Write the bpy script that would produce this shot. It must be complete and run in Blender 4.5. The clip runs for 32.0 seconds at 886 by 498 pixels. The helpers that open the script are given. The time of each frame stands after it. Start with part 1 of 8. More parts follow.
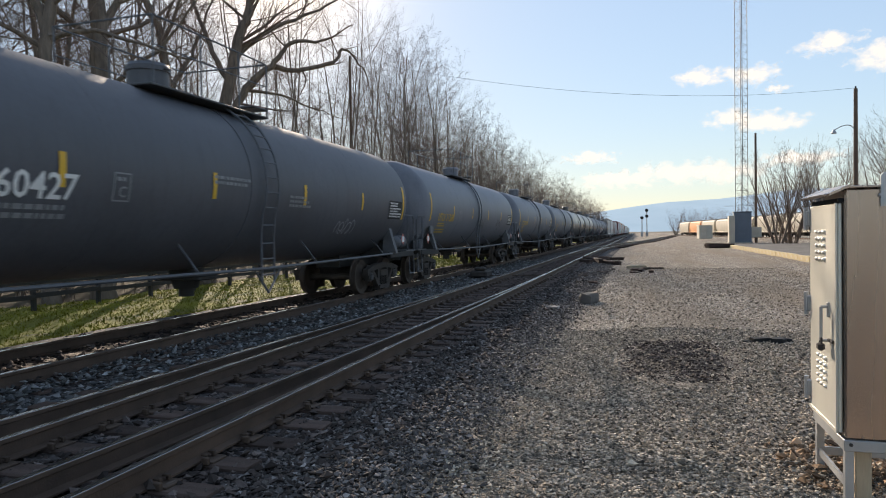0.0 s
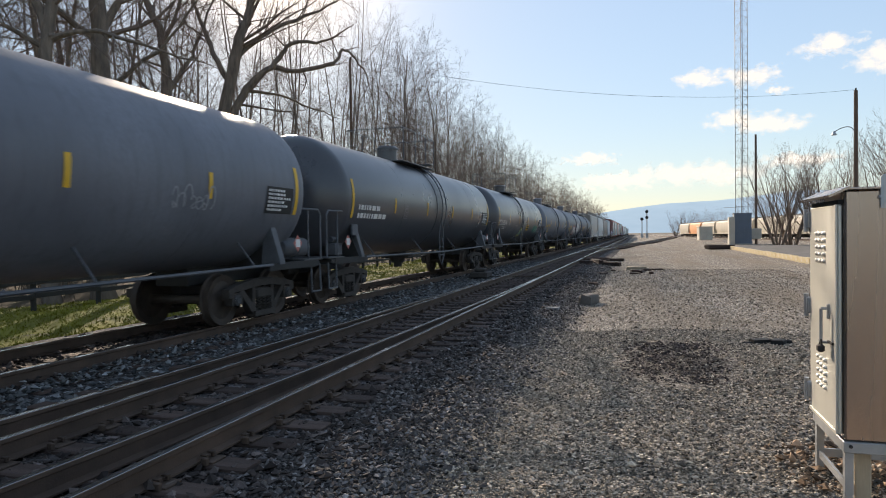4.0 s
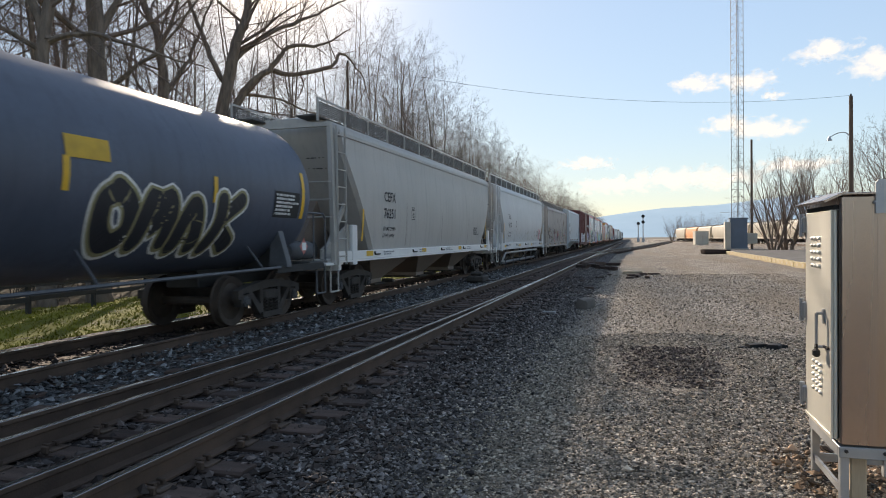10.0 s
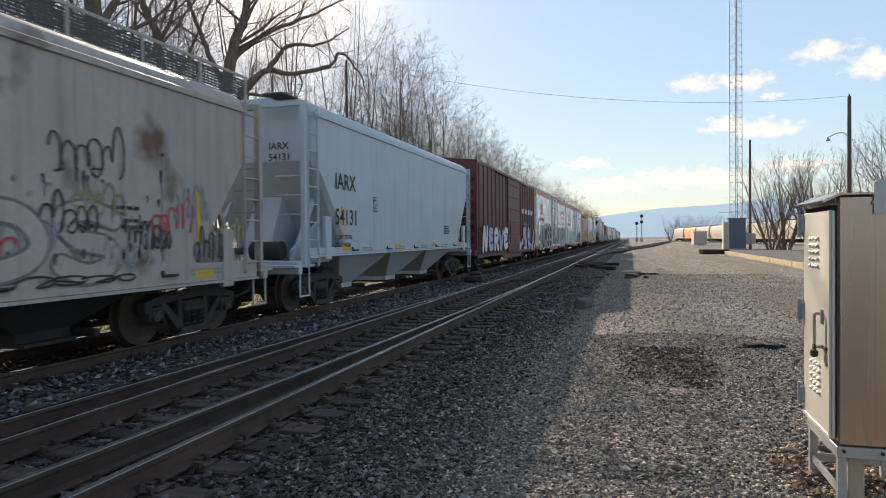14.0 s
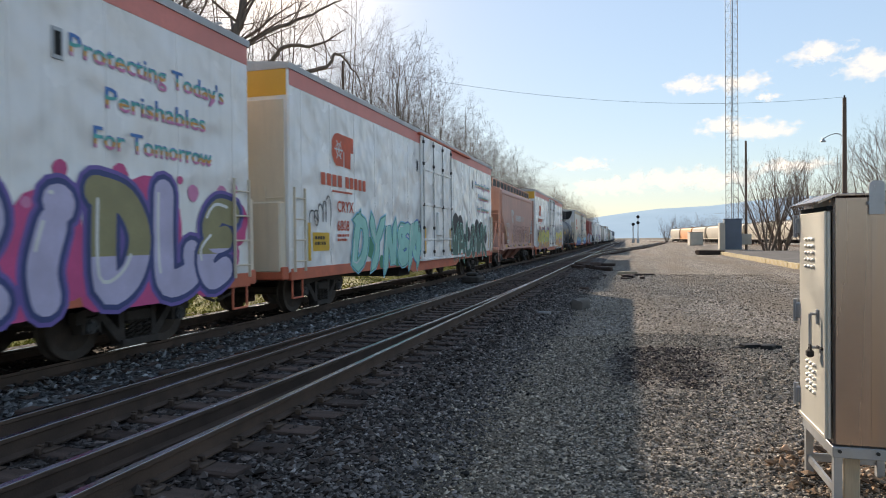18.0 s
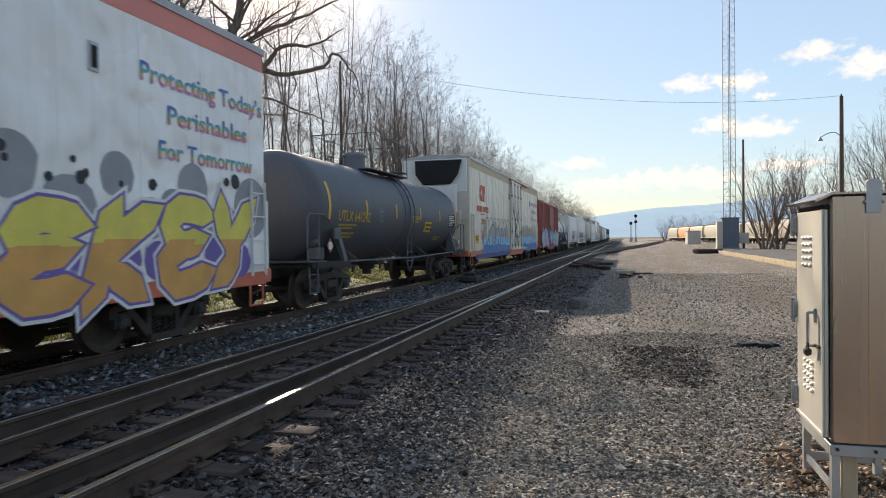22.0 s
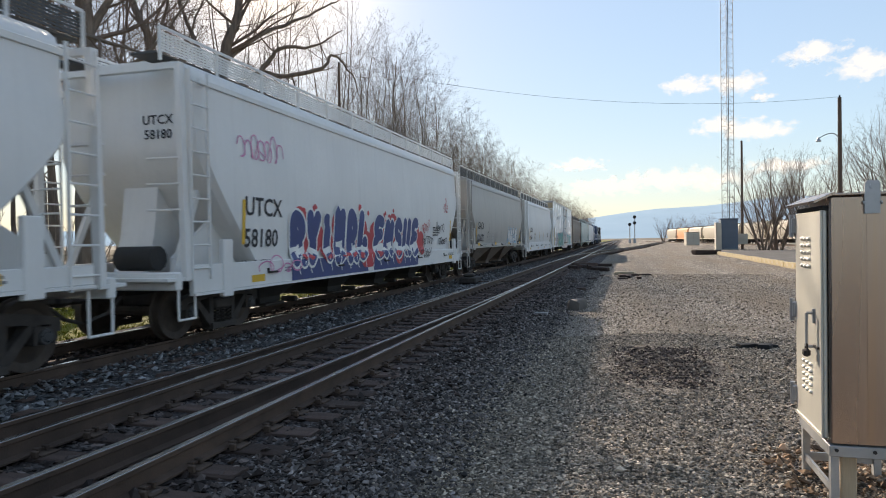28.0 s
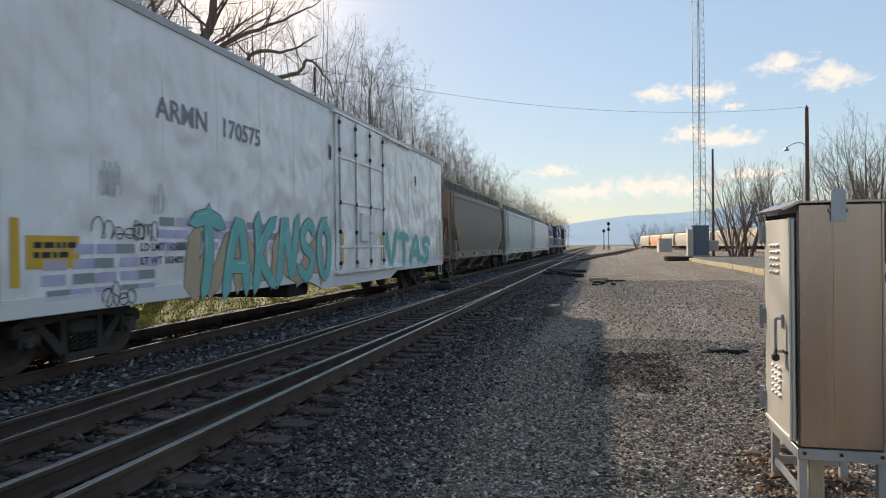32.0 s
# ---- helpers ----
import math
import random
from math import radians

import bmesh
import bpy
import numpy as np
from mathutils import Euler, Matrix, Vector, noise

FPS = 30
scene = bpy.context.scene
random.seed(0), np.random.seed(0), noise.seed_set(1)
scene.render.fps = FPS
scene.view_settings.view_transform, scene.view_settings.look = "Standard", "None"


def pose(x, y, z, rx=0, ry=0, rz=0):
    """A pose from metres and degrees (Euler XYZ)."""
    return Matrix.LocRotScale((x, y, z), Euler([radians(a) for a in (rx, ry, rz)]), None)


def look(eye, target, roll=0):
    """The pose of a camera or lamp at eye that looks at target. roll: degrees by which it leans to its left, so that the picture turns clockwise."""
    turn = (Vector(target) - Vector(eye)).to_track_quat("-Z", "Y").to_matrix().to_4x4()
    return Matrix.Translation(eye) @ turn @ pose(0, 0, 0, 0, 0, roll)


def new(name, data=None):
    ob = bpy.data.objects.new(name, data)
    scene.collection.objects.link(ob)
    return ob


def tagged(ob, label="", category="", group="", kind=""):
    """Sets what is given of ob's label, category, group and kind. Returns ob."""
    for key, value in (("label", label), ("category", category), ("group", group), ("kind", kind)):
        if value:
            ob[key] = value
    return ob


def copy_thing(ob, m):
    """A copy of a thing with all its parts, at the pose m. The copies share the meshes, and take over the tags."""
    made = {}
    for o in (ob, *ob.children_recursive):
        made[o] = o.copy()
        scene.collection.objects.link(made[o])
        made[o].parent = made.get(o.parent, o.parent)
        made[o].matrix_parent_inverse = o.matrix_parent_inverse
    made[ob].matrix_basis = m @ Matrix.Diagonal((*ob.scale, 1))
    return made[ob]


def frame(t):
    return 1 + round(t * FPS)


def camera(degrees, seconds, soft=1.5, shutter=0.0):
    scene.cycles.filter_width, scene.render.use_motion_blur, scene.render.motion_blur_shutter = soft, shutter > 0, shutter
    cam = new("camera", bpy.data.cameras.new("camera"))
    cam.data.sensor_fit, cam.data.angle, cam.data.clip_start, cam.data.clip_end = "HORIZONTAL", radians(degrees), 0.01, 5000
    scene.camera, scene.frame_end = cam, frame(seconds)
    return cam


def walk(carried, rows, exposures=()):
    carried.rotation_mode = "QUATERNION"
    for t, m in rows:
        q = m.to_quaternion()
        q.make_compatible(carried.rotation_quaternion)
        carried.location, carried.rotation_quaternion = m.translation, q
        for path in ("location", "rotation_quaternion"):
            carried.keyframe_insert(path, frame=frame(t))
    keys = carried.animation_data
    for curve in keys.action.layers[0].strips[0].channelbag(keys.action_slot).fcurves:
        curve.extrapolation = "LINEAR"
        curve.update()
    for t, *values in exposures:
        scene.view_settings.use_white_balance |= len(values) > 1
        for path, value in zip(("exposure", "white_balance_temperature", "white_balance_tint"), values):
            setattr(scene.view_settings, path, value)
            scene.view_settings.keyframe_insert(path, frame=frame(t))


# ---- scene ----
EXPOSURE = 0.69
EYE = Vector((0.0, 0.0, 1.806))
V = 14.2            # speed of the train, metres a second
XT, ZT = -8.0, 0.24  # middle of the train's track, top of its rails
XB, ZB = -4.11, 0.24  # middle of the near track
SUN_AZ, SUN_EL = -30.7, 22.8   # degrees right of +Y, above the horizon


def aim(yaw, pitch, roll):
    y, p = radians(yaw), radians(pitch)
    return look(EYE, EYE + Vector((-math.sin(y) * math.cos(p), math.cos(y) * math.cos(p), math.sin(p))), roll)


cam = camera(68.1, 32.0, soft=1.0, shutter=0.12)
walk(cam, [(t, aim(*a)) for t, *a in (
    (0, 16.514, -1.263, -0.951), (0.5, 16.515, -1.279, -0.980), (1, 16.490, -1.259, -0.921),
    (1.5, 16.488, -1.201, -0.869), (2, 16.478, -1.164, -0.816), (2.5, 16.478, -1.134, -0.792),
    (3, 16.521, -1.175, -0.814), (3.5, 16.551, -1.190, -0.842), (5.5, 16.297, -1.122, -0.783),
    (6, 16.303, -0.980, -0.776), (6.5, 16.355, -0.851, -0.647), (7, 16.450, -0.723, -0.667),
    (7.5, 16.500, -0.699, -0.708), (8, 16.474, -0.729, -0.669), (8.5, 16.375, -0.792, -0.729),
    (9, 16.294, -0.867, -0.706), (9.5, 16.231, -0.868, -0.708), (10, 16.210, -0.857, -0.660),
    (10.5, 16.168, -0.865, -0.697), (11, 16.091, -0.909, -0.675), (11.5, 16.020, -0.943, -0.702),
    (12, 16.008, -0.956, -0.675), (12.5, 16.039, -0.929, -0.641), (13, 16.105, -0.926, -0.579),
    (13.5, 16.090, -0.922, -0.534), (14, 16.088, -0.890, -0.567), (14.5, 16.053, -0.849, -0.523),
    (16.5, 16.069, -0.648, -0.547), (17, 15.944, -0.736, -0.623), (17.5, 15.844, -0.749, -0.609),
    (18, 15.799, -0.818, -0.603), (18.5, 15.805, -0.852, -0.624), (19, 15.833, -0.876, -0.627),
    (19.5, 15.768, -0.901, -0.598), (20, 15.793, -0.893, -0.678), (20.5, 15.736, -0.912, -0.708),
    (21, 15.778, -0.929, -0.733), (21.5, 15.731, -0.933, -0.744), (22, 15.622, -0.860, -0.756),
    (22.5, 15.556, -0.595, -0.704), (23, 15.543, -0.323, -0.536), (23.5, 15.600, -0.286, -0.462),
    (24, 15.720, -0.256, -0.512), (24.5, 15.785, -0.277, -0.565), (25, 15.774, -0.408, -0.612),
    (25.5, 15.642, -0.501, -0.655), (27.5, 15.551, -0.640, -0.791), (28, 15.530, -0.735, -0.849),
    (28.5, 15.472, -0.816, -0.867), (29, 15.362, -0.771, -0.832), (29.5, 15.233, -0.705, -0.819),
    (30, 15.117, -0.688, -0.841), (30.5, 14.815, -0.609, -0.844), (31, 14.359, -0.527, -0.775),
    (31.5, 13.903, -0.393, -0.707), (32, 13.400, -0.254, -0.680),
)], exposures=[(0, EXPOSURE, 7150, 14.5), (31.1, EXPOSURE + 0.05, 7150, 14.5), (32, EXPOSURE - 0.16, 7150, 14.5)])

# ---- light ----
world = bpy.data.worlds.new("sky")
scene.world = world
world.use_nodes = True
wn = world.node_tree.nodes
sky = wn.new("ShaderNodeTexSky")
sky.sky_type, sky.sun_disc = "NISHITA", False
sky.sun_elevation, sky.sun_rotation = radians(SUN_EL), radians(SUN_AZ)
sky.air_density, sky.dust_density, sky.ozone_density = 1.0, 0.2, 1.4
# thin high haze evens the sky out: c / (1 + 0.17 luminance)
lum, hz, dv = wn.new("ShaderNodeVectorMath"), wn.new("ShaderNodeMath"), wn.new("ShaderNodeVectorMath")
lum.operation, hz.operation, dv.operation = "DOT_PRODUCT", "MULTIPLY_ADD", "DIVIDE"
lum.inputs[1].default_value = (0.3, 0.5, 0.2)
hz.inputs[1].default_value, hz.inputs[2].default_value = 0.17, 1.0
wn["Background"].inputs["Strength"].default_value = 0.178
world.node_tree.links.new(sky.outputs[0], lum.inputs[0])
world.node_tree.links.new(lum.outputs["Value"], hz.inputs[0])
world.node_tree.links.new(sky.outputs[0], dv.inputs[0])
world.node_tree.links.new(hz.outputs[0], dv.inputs[1])
hm = wn.new("ShaderNodeMix")
hm.data_type = "RGBA"
hm.inputs[0].default_value, hm.inputs[7].default_value = 0.32, (1.72, 2.46, 3.26, 1)
world.node_tree.links.new(dv.outputs[0], hm.inputs[6])
# the bright warm aureole that haze draws round the sun
se, sa = radians(SUN_EL), radians(SUN_AZ)
SUN_DIR = Vector((math.sin(sa) * math.cos(se), math.cos(sa) * math.cos(se), math.sin(se)))
wc, wd = wn.new("ShaderNodeTexCoord"), wn.new("ShaderNodeVectorMath")
wd.operation, wd.inputs[1].default_value = "DOT_PRODUCT", SUN_DIR
world.node_tree.links.new(wc.outputs["Generated"], wd.inputs[0])
glow = hm.outputs[2]
for power, colour in ((150.0, (4.4, 3.4, 2.2, 1)), (45.0, (0.10, 0.07, 0.04, 1))):
    cl, pw, ga = wn.new("ShaderNodeMath"), wn.new("ShaderNodeMath"), wn.new("ShaderNodeMix")
    cl.operation, cl.inputs[1].default_value = "MAXIMUM", 0.0
    pw.operation, pw.inputs[1].default_value = "POWER", power
    ga.data_type, ga.blend_type, ga.inputs[7].default_value = "RGBA", "ADD", colour
    world.node_tree.links.new(wd.outputs["Value"], cl.inputs[0])
    world.node_tree.links.new(cl.outputs[0], pw.inputs[0])
    world.node_tree.links.new(pw.outputs[0], ga.inputs[0])
    world.node_tree.links.new(glow, ga.inputs[6])
    glow = ga.outputs[2]
world.node_tree.links.new(glow, wn["Background"].inputs["Color"])
sun = new("sun", bpy.data.lights.new("sun", "SUN"))
sun.data.energy, sun.data.angle, sun.data.color = 5.0, radians(0.5), (1.0, 0.90, 0.76)
sun.matrix_world = look(SUN_DIR * 100, (0, 0, 0))

# ---- materials ----
def mat(name, col, rough=0.7, metal=0.0, var=0.25, scale=1.5, fine=40.0, bump=0.15, tint=None, streak=0.0,
        stain=None, stain_at=0.62, rand=0.0, spec=0.5, stretch=(1, 1, 1), bump_d=0.01, dents=0.0):
    """A procedural surface: two scales of grain, upright streaks, stains of a second colour, small relief."""
    m = bpy.data.materials.new(name)
    m.use_nodes = True
    t = m.node_tree
    n, ln = t.nodes, t.links.new
    b = n["Principled BSDF"]
    b.inputs["Roughness"].default_value, b.inputs["Metallic"].default_value = rough, metal
    b.inputs["Specular IOR Level"].default_value = spec
    tc = n.new("ShaderNodeTexCoord")
    mp = n.new("ShaderNodeMapping")
    mp.inputs["Scale"].default_value = stretch
    ln(tc.outputs["Object"], mp.inputs[0])

    def noise_tex(s, vec, detail=5.0):
        q = n.new("ShaderNodeTexNoise")
        q.inputs["Scale"].default_value, q.inputs["Detail"].default_value = s, detail
        ln(vec, q.inputs["Vector"])
        return q.outputs["Fac"]

    def mix(fac, a, c, kind="MIX"):
        q = n.new("ShaderNodeMix")
        q.data_type, q.blend_type = "RGBA", kind
        for sock, val in ((q.inputs[0], fac), (q.inputs[6], a), (q.inputs[7], c)):
            if isinstance(val, (int, float)):
                sock.default_value = val
            elif isinstance(val, tuple):
                sock.default_value = (*val[:3], 1)
            else:
                ln(val, sock)
        return q.outputs[2]

    def ramp(val, lo, hi):
        q = n.new("ShaderNodeMapRange")
        q.inputs[1].default_value, q.inputs[2].default_value = lo, hi
        ln(val, q.inputs[0])
        return q.outputs[0]

    big = noise_tex(scale, mp.outputs[0])
    small = noise_tex(fine, mp.outputs[0], 3.0)
    dark = tuple(c * (1 - var) for c in col)
    light = tint or tuple(min(1, c * (1 + var)) for c in col)
    c = mix(ramp(big, 0.3, 0.7), dark, light)
    c = mix(ramp(small, 0.35, 0.75), c, mix(0.5, c, tuple(x * (1 - var * 0.8) for x in col)))
    if streak:
        ms = n.new("ShaderNodeMapping")
        ms.inputs["Scale"].default_value = (3.0, 3.0, 0.22)
        ln(tc.outputs["Object"], ms.inputs[0])
        c = mix(ramp(noise_tex(2.2, ms.outputs[0]), 0.50, 0.85), c, mix(streak, c, tuple(x * 0.35 for x in col)))
    if stain:
        q = noise_tex(scale * 1.7, mp.outputs[0], 8.0)
        c = mix(ramp(q, stain_at, stain_at + 0.10), c, stain)
    if rand:
        oi = n.new("ShaderNodeObjectInfo")
        hs = n.new("ShaderNodeHueSaturation")
        ln(ramp2(n, ln, oi.outputs["Random"], 1 - rand, 1 + rand), hs.inputs["Value"])
        ln(c, hs.inputs["Color"])
        c = hs.outputs[0]
    ln(c, b.inputs["Base Color"])
    r = n.new("ShaderNodeMapRange")
    r.inputs[3].default_value, r.inputs[4].default_value = max(0.02, rough - 0.12), min(1, rough + 0.12)
    ln(big, r.inputs[0])
    ln(r.outputs[0], b.inputs["Roughness"])
    if bump:
        bp = n.new("ShaderNodeBump")
        bp.inputs["Strength"].default_value, bp.inputs["Distance"].default_value = bump, bump_d
        ln(small, bp.inputs["Height"])
        ln(bp.outputs[0], b.inputs["Normal"])
        if dents:
            dm, b2 = n.new("ShaderNodeMapping"), n.new("ShaderNodeBump")
            dm.inputs["Scale"].default_value = (1.0, 1.9, 1.7)
            dm.inputs["Rotation"].default_value = (0.7, 0, 0)
            ln(tc.outputs["Object"], dm.inputs[0])
            b2.inputs["Strength"].default_value, b2.inputs["Distance"].default_value = dents, 0.16
            ln(noise_tex(1.0, dm.outputs[0], 0.6), b2.inputs["Height"])
            ln(b2.outputs[0], bp.inputs["Normal"])
    return m


def ramp2(n, ln, val, lo, hi):
    q = n.new("ShaderNodeMapRange")
    q.inputs[3].default_value, q.inputs[4].default_value = lo, hi
    ln(val, q.inputs[0])
    return q.outputs[0]


def stone_mat(name, cols, cell=22.0, rough=0.85, patch=None, patch_scale=0.35, bump=0.9, dist=0.03, patch_lo=0.5, ruts=None):
    """Broken stone: one tone for each cell, softer patches of dust or oil, relief from the cells."""
    m = bpy.data.materials.new(name)
    m.use_nodes = True
    t = m.node_tree
    n, ln = t.nodes, t.links.new
    b = n["Principled BSDF"]
    b.inputs["Roughness"].default_value = rough
    b.inputs["Specular IOR Level"].default_value = 0.15
    tc = n.new("ShaderNodeTexCoord")
    vo = n.new("ShaderNodeTexVoronoi")
    vo.inputs["Scale"].default_value = cell
    ln(tc.outputs["Object"], vo.inputs["Vector"])
    cr = n.new("ShaderNodeValToRGB")
    e = cr.color_ramp.elements
    e[0].position, e[0].color = 0.0, (*cols[0], 1)
    e[1].position, e[1].color = 1.0, (*cols[-1], 1)
    for i, c in enumerate(cols[1:-1]):
        k = e.new((i + 1) / (len(cols) - 1))
        k.color = (*c, 1)
    sep = n.new("ShaderNodeSeparateColor")
    ln(vo.outputs["Color"], sep.inputs[0])
    ln(sep.outputs[0], cr.inputs[0])
    out = cr.outputs[0]
    ns = n.new("ShaderNodeTexNoise")
    ns.inputs["Scale"].default_value, ns.inputs["Detail"].default_value = patch_scale, 8.0
    ln(tc.outputs["Object"], ns.inputs["Vector"])
    if patch:
        mr = n.new("ShaderNodeMapRange")
        mr.inputs[1].default_value, mr.inputs[2].default_value = patch_lo, patch_lo + 0.2
        mr.inputs[4].default_value = 0.7
        ln(ns.outputs["Fac"], mr.inputs[0])
        mx = n.new("ShaderNodeMix")
        mx.data_type = "RGBA"
        ln(mr.outputs[0], mx.inputs[0])
        ln(out, mx.inputs[6])
        mx.inputs[7].default_value = (*patch, 1)
        out = mx.outputs[2]
    big = n.new("ShaderNodeTexNoise")
    big.inputs["Scale"].default_value, big.inputs["Detail"].default_value, big.inputs["Roughness"].default_value = 1.1, 9.0, 0.65
    ln(tc.outputs["Object"], big.inputs["Vector"])
    hv = n.new("ShaderNodeHueSaturation")
    ln(ramp2(n, ln, big.outputs["Fac"], 0.35, 1.55), hv.inputs["Value"])
    ln(out, hv.inputs["Color"])
    out = hv.outputs[0]
    if ruts:
        rm, rn, rr, rx = n.new("ShaderNodeMapping"), n.new("ShaderNodeTexNoise"), n.new("ShaderNodeMapRange"), n.new("ShaderNodeMix")
        rm.inputs["Scale"].default_value = (0.55, 0.075, 1.0)
        rm.inputs["Rotation"].default_value = (0, 0, 0.03)
        rn.inputs["Scale"].default_value, rn.inputs["Detail"].default_value = 1.0, 10.0
        ln(tc.outputs["Object"], rm.inputs[0])
        ln(rm.outputs[0], rn.inputs["Vector"])
        rr.inputs[1].default_value, rr.inputs[2].default_value, rr.inputs[4].default_value = 0.44, 0.62, 0.85
        ln(rn.outputs["Fac"], rr.inputs[0])
        rx.data_type = "RGBA"
        ln(rr.outputs[0], rx.inputs[0])
        ln(out, rx.inputs[6])
        rx.inputs[7].default_value = (*ruts, 1)
        out = rx.outputs[2]
    ln(out, b.inputs["Base Color"])
    bp = n.new("ShaderNodeBump")
    bp.inputs["Strength"].default_value, bp.inputs["Distance"].default_value = bump, dist
    ad = n.new("ShaderNodeMath")
    ad.operation = "SUBTRACT"
    ln(sep.outputs[1], ad.inputs[0])
    ln(vo.outputs["Distance"], ad.inputs[1])
    ln(ad.outputs[0], bp.inputs["Height"])
    ln(bp.outputs[0], b.inputs["Normal"])
    return m


# ---- mesh tools ----
class Geo:
    """Collects faces of one part."""

    def __init__(self):
        self.v, self.f = [], []

    def add(self, vs, fs):
        o = len(self.v)
        self.v += [tuple(p) for p in vs]
        self.f += [tuple(i + o for i in q) for q in fs]
        return self

    def box(self, x0, x1, y0, y1, z0, z1, b=0.0):
        """A box with chamfered edges (b)."""
        if b <= 0:
            self.add([(x, y, z) for x in (x0, x1) for y in (y0, y1) for z in (z0, z1)],
                     [(0, 1, 3, 2), (4, 6, 7, 5), (0, 4, 5, 1), (2, 3, 7, 6), (0, 2, 6, 4), (1, 5, 7, 3)])
            return self
        b = min(b, (x1 - x0) / 2.2, (y1 - y0) / 2.2, (z1 - z0) / 2.2)
        loops = []
        for z, k in ((z0, b), (z0 + b, 0), (z1 - b, 0), (z1, b)):
            loops.append([(x0 + k + b, y0 + k, z), (x1 - k - b, y0 + k, z), (x1 - k, y0 + k + b, z), (x1 - k, y1 - k - b, z),
                          (x1 - k - b, y1 - k, z), (x0 + k + b, y1 - k, z), (x0 + k, y1 - k - b, z), (x0 + k, y0 + k + b, z)])
        return self.loft(loops)

    def loft(self, loops, caps=True, closed=True):
        n, o = len(loops[0]), len(self.v)
        for lp in loops:
            self.v += [tuple(p) for p in lp]
        for i in range(len(loops) - 1):
            for j in range(n if closed else n - 1):
                k = (j + 1) % n
                self.f.append((o + i * n + j, o + i * n + k, o + (i + 1) * n + k, o + (i + 1) * n + j))
        if caps:
            self.f.append(tuple(o + j for j in reversed(range(n))))
            self.f.append(tuple(o + (len(loops) - 1) * n + j for j in range(n)))
        return self

    def tube(self, p0, p1, r0, r1=None, n=8, caps=True):
        p0, p1 = Vector(p0), Vector(p1)
        d = (p1 - p0).normalized()
        a = d.orthogonal().normalized()
        c = d.cross(a)
        r1 = r0 if r1 is None else r1
        ring = [a * math.cos(2 * math.pi * i / n) + c * math.sin(2 * math.pi * i / n) for i in range(n)]
        return self.loft([[p0 + q * r0 for q in ring], [p1 + q * r1 for q in ring]], caps)

    def pipe(self, pts, r, n=6):
        for a, c in zip(pts, pts[1:]):
            self.tube(a, c, r, n=n)
        return self

    def beam(self, p0, p1, w, h):
        """A square bar from p0 to p1."""
        p0, p1 = Vector(p0), Vector(p1)
        d = (p1 - p0).normalized()
        up = Vector((0, 0, 1)) if abs(d.z) < 0.9 else Vector((0, 1, 0))
        a = d.cross(up).normalized() * w / 2
        c = a.cross(d).normalized() * h / 2
        return self.loft([[p + a + c, p - a + c, p - a - c, p + a - c] for p in (p0, p1)])

    def prism(self, pts, axis, a, b):
        """A flat outline (two coordinates) pushed along one axis from a to b."""
        def at(p, k):
            return {"x": (k, p[0], p[1]), "y": (p[0], k, p[1]), "z": (p[0], p[1], k)}[axis]
        return self.loft([[at(p, a) for p in pts], [at(p, b) for p in pts]])

    def mesh(self, name, m=None, smooth=True, angle=35):
        me = bpy.data.meshes.new(name)
        me.from_pydata(self.v, [], self.f)
        if smooth:
            me.shade_smooth()
            me.set_sharp_from_angle(angle=radians(angle))
        for q in (m if isinstance(m, (list, tuple)) else [m]):
            if q:
                me.materials.append(q)
        return me


MESHES = {}


def part(name, g, m, parent, label="", at=None, key=None):
    """Links a Geo (or a mesh made before) as one object under a thing or a part."""
    if key is not None and key in MESHES:
        me = MESHES[key]
    else:
        g = g() if callable(g) else g
        me = g if isinstance(g, bpy.types.Mesh) else g.mesh(name, m)
        if key is not None:
            MESHES[key] = me
    ob = new(name, me)
    if parent:
        ob.parent = parent
    if at is not None:
        ob.matrix_basis = at if isinstance(at, Matrix) else Matrix.Translation(at)
    if label:
        ob["label"] = label
    return ob


def thing(name, label, category, group="", kind="", at=None):
    ob = new(name)
    if at is not None:
        ob.matrix_basis = at if isinstance(at, Matrix) else Matrix.Translation(at)
    return tagged(ob, label, category, group, kind)


def solo(name, g, m, label, category, group="", kind="", at=None, smooth=True):
    me = g if isinstance(g, bpy.types.Mesh) else g.mesh(name, m, smooth)
    ob = new(name, me)
    if at is not None:
        ob.matrix_basis = at if isinstance(at, Matrix) else Matrix.Translation(at)
    return tagged(ob, label, category, group, kind)


LETTERS = {}


def letters(text, bold=0.014):
    """Flat outlines of a word in the built-in font, capital height 1, as points and faces."""
    key = (text, bold)
    if key not in LETTERS:
        cu = bpy.data.curves.new("word", "FONT")
        cu.body, cu.resolution_u, cu.size, cu.offset = text, 2, 1.0, bold
        ob = bpy.data.objects.new("word", cu)
        me = ob.to_mesh()
        k = 1 / 0.69
        LETTERS[key] = ([(v.co.x * k, v.co.y * k) for v in me.vertices], [tuple(p.vertices) for p in me.polygons])
        ob.to_mesh_clear()
        bpy.data.objects.remove(ob)
        bpy.data.curves.remove(cu)
    return LETTERS[key]


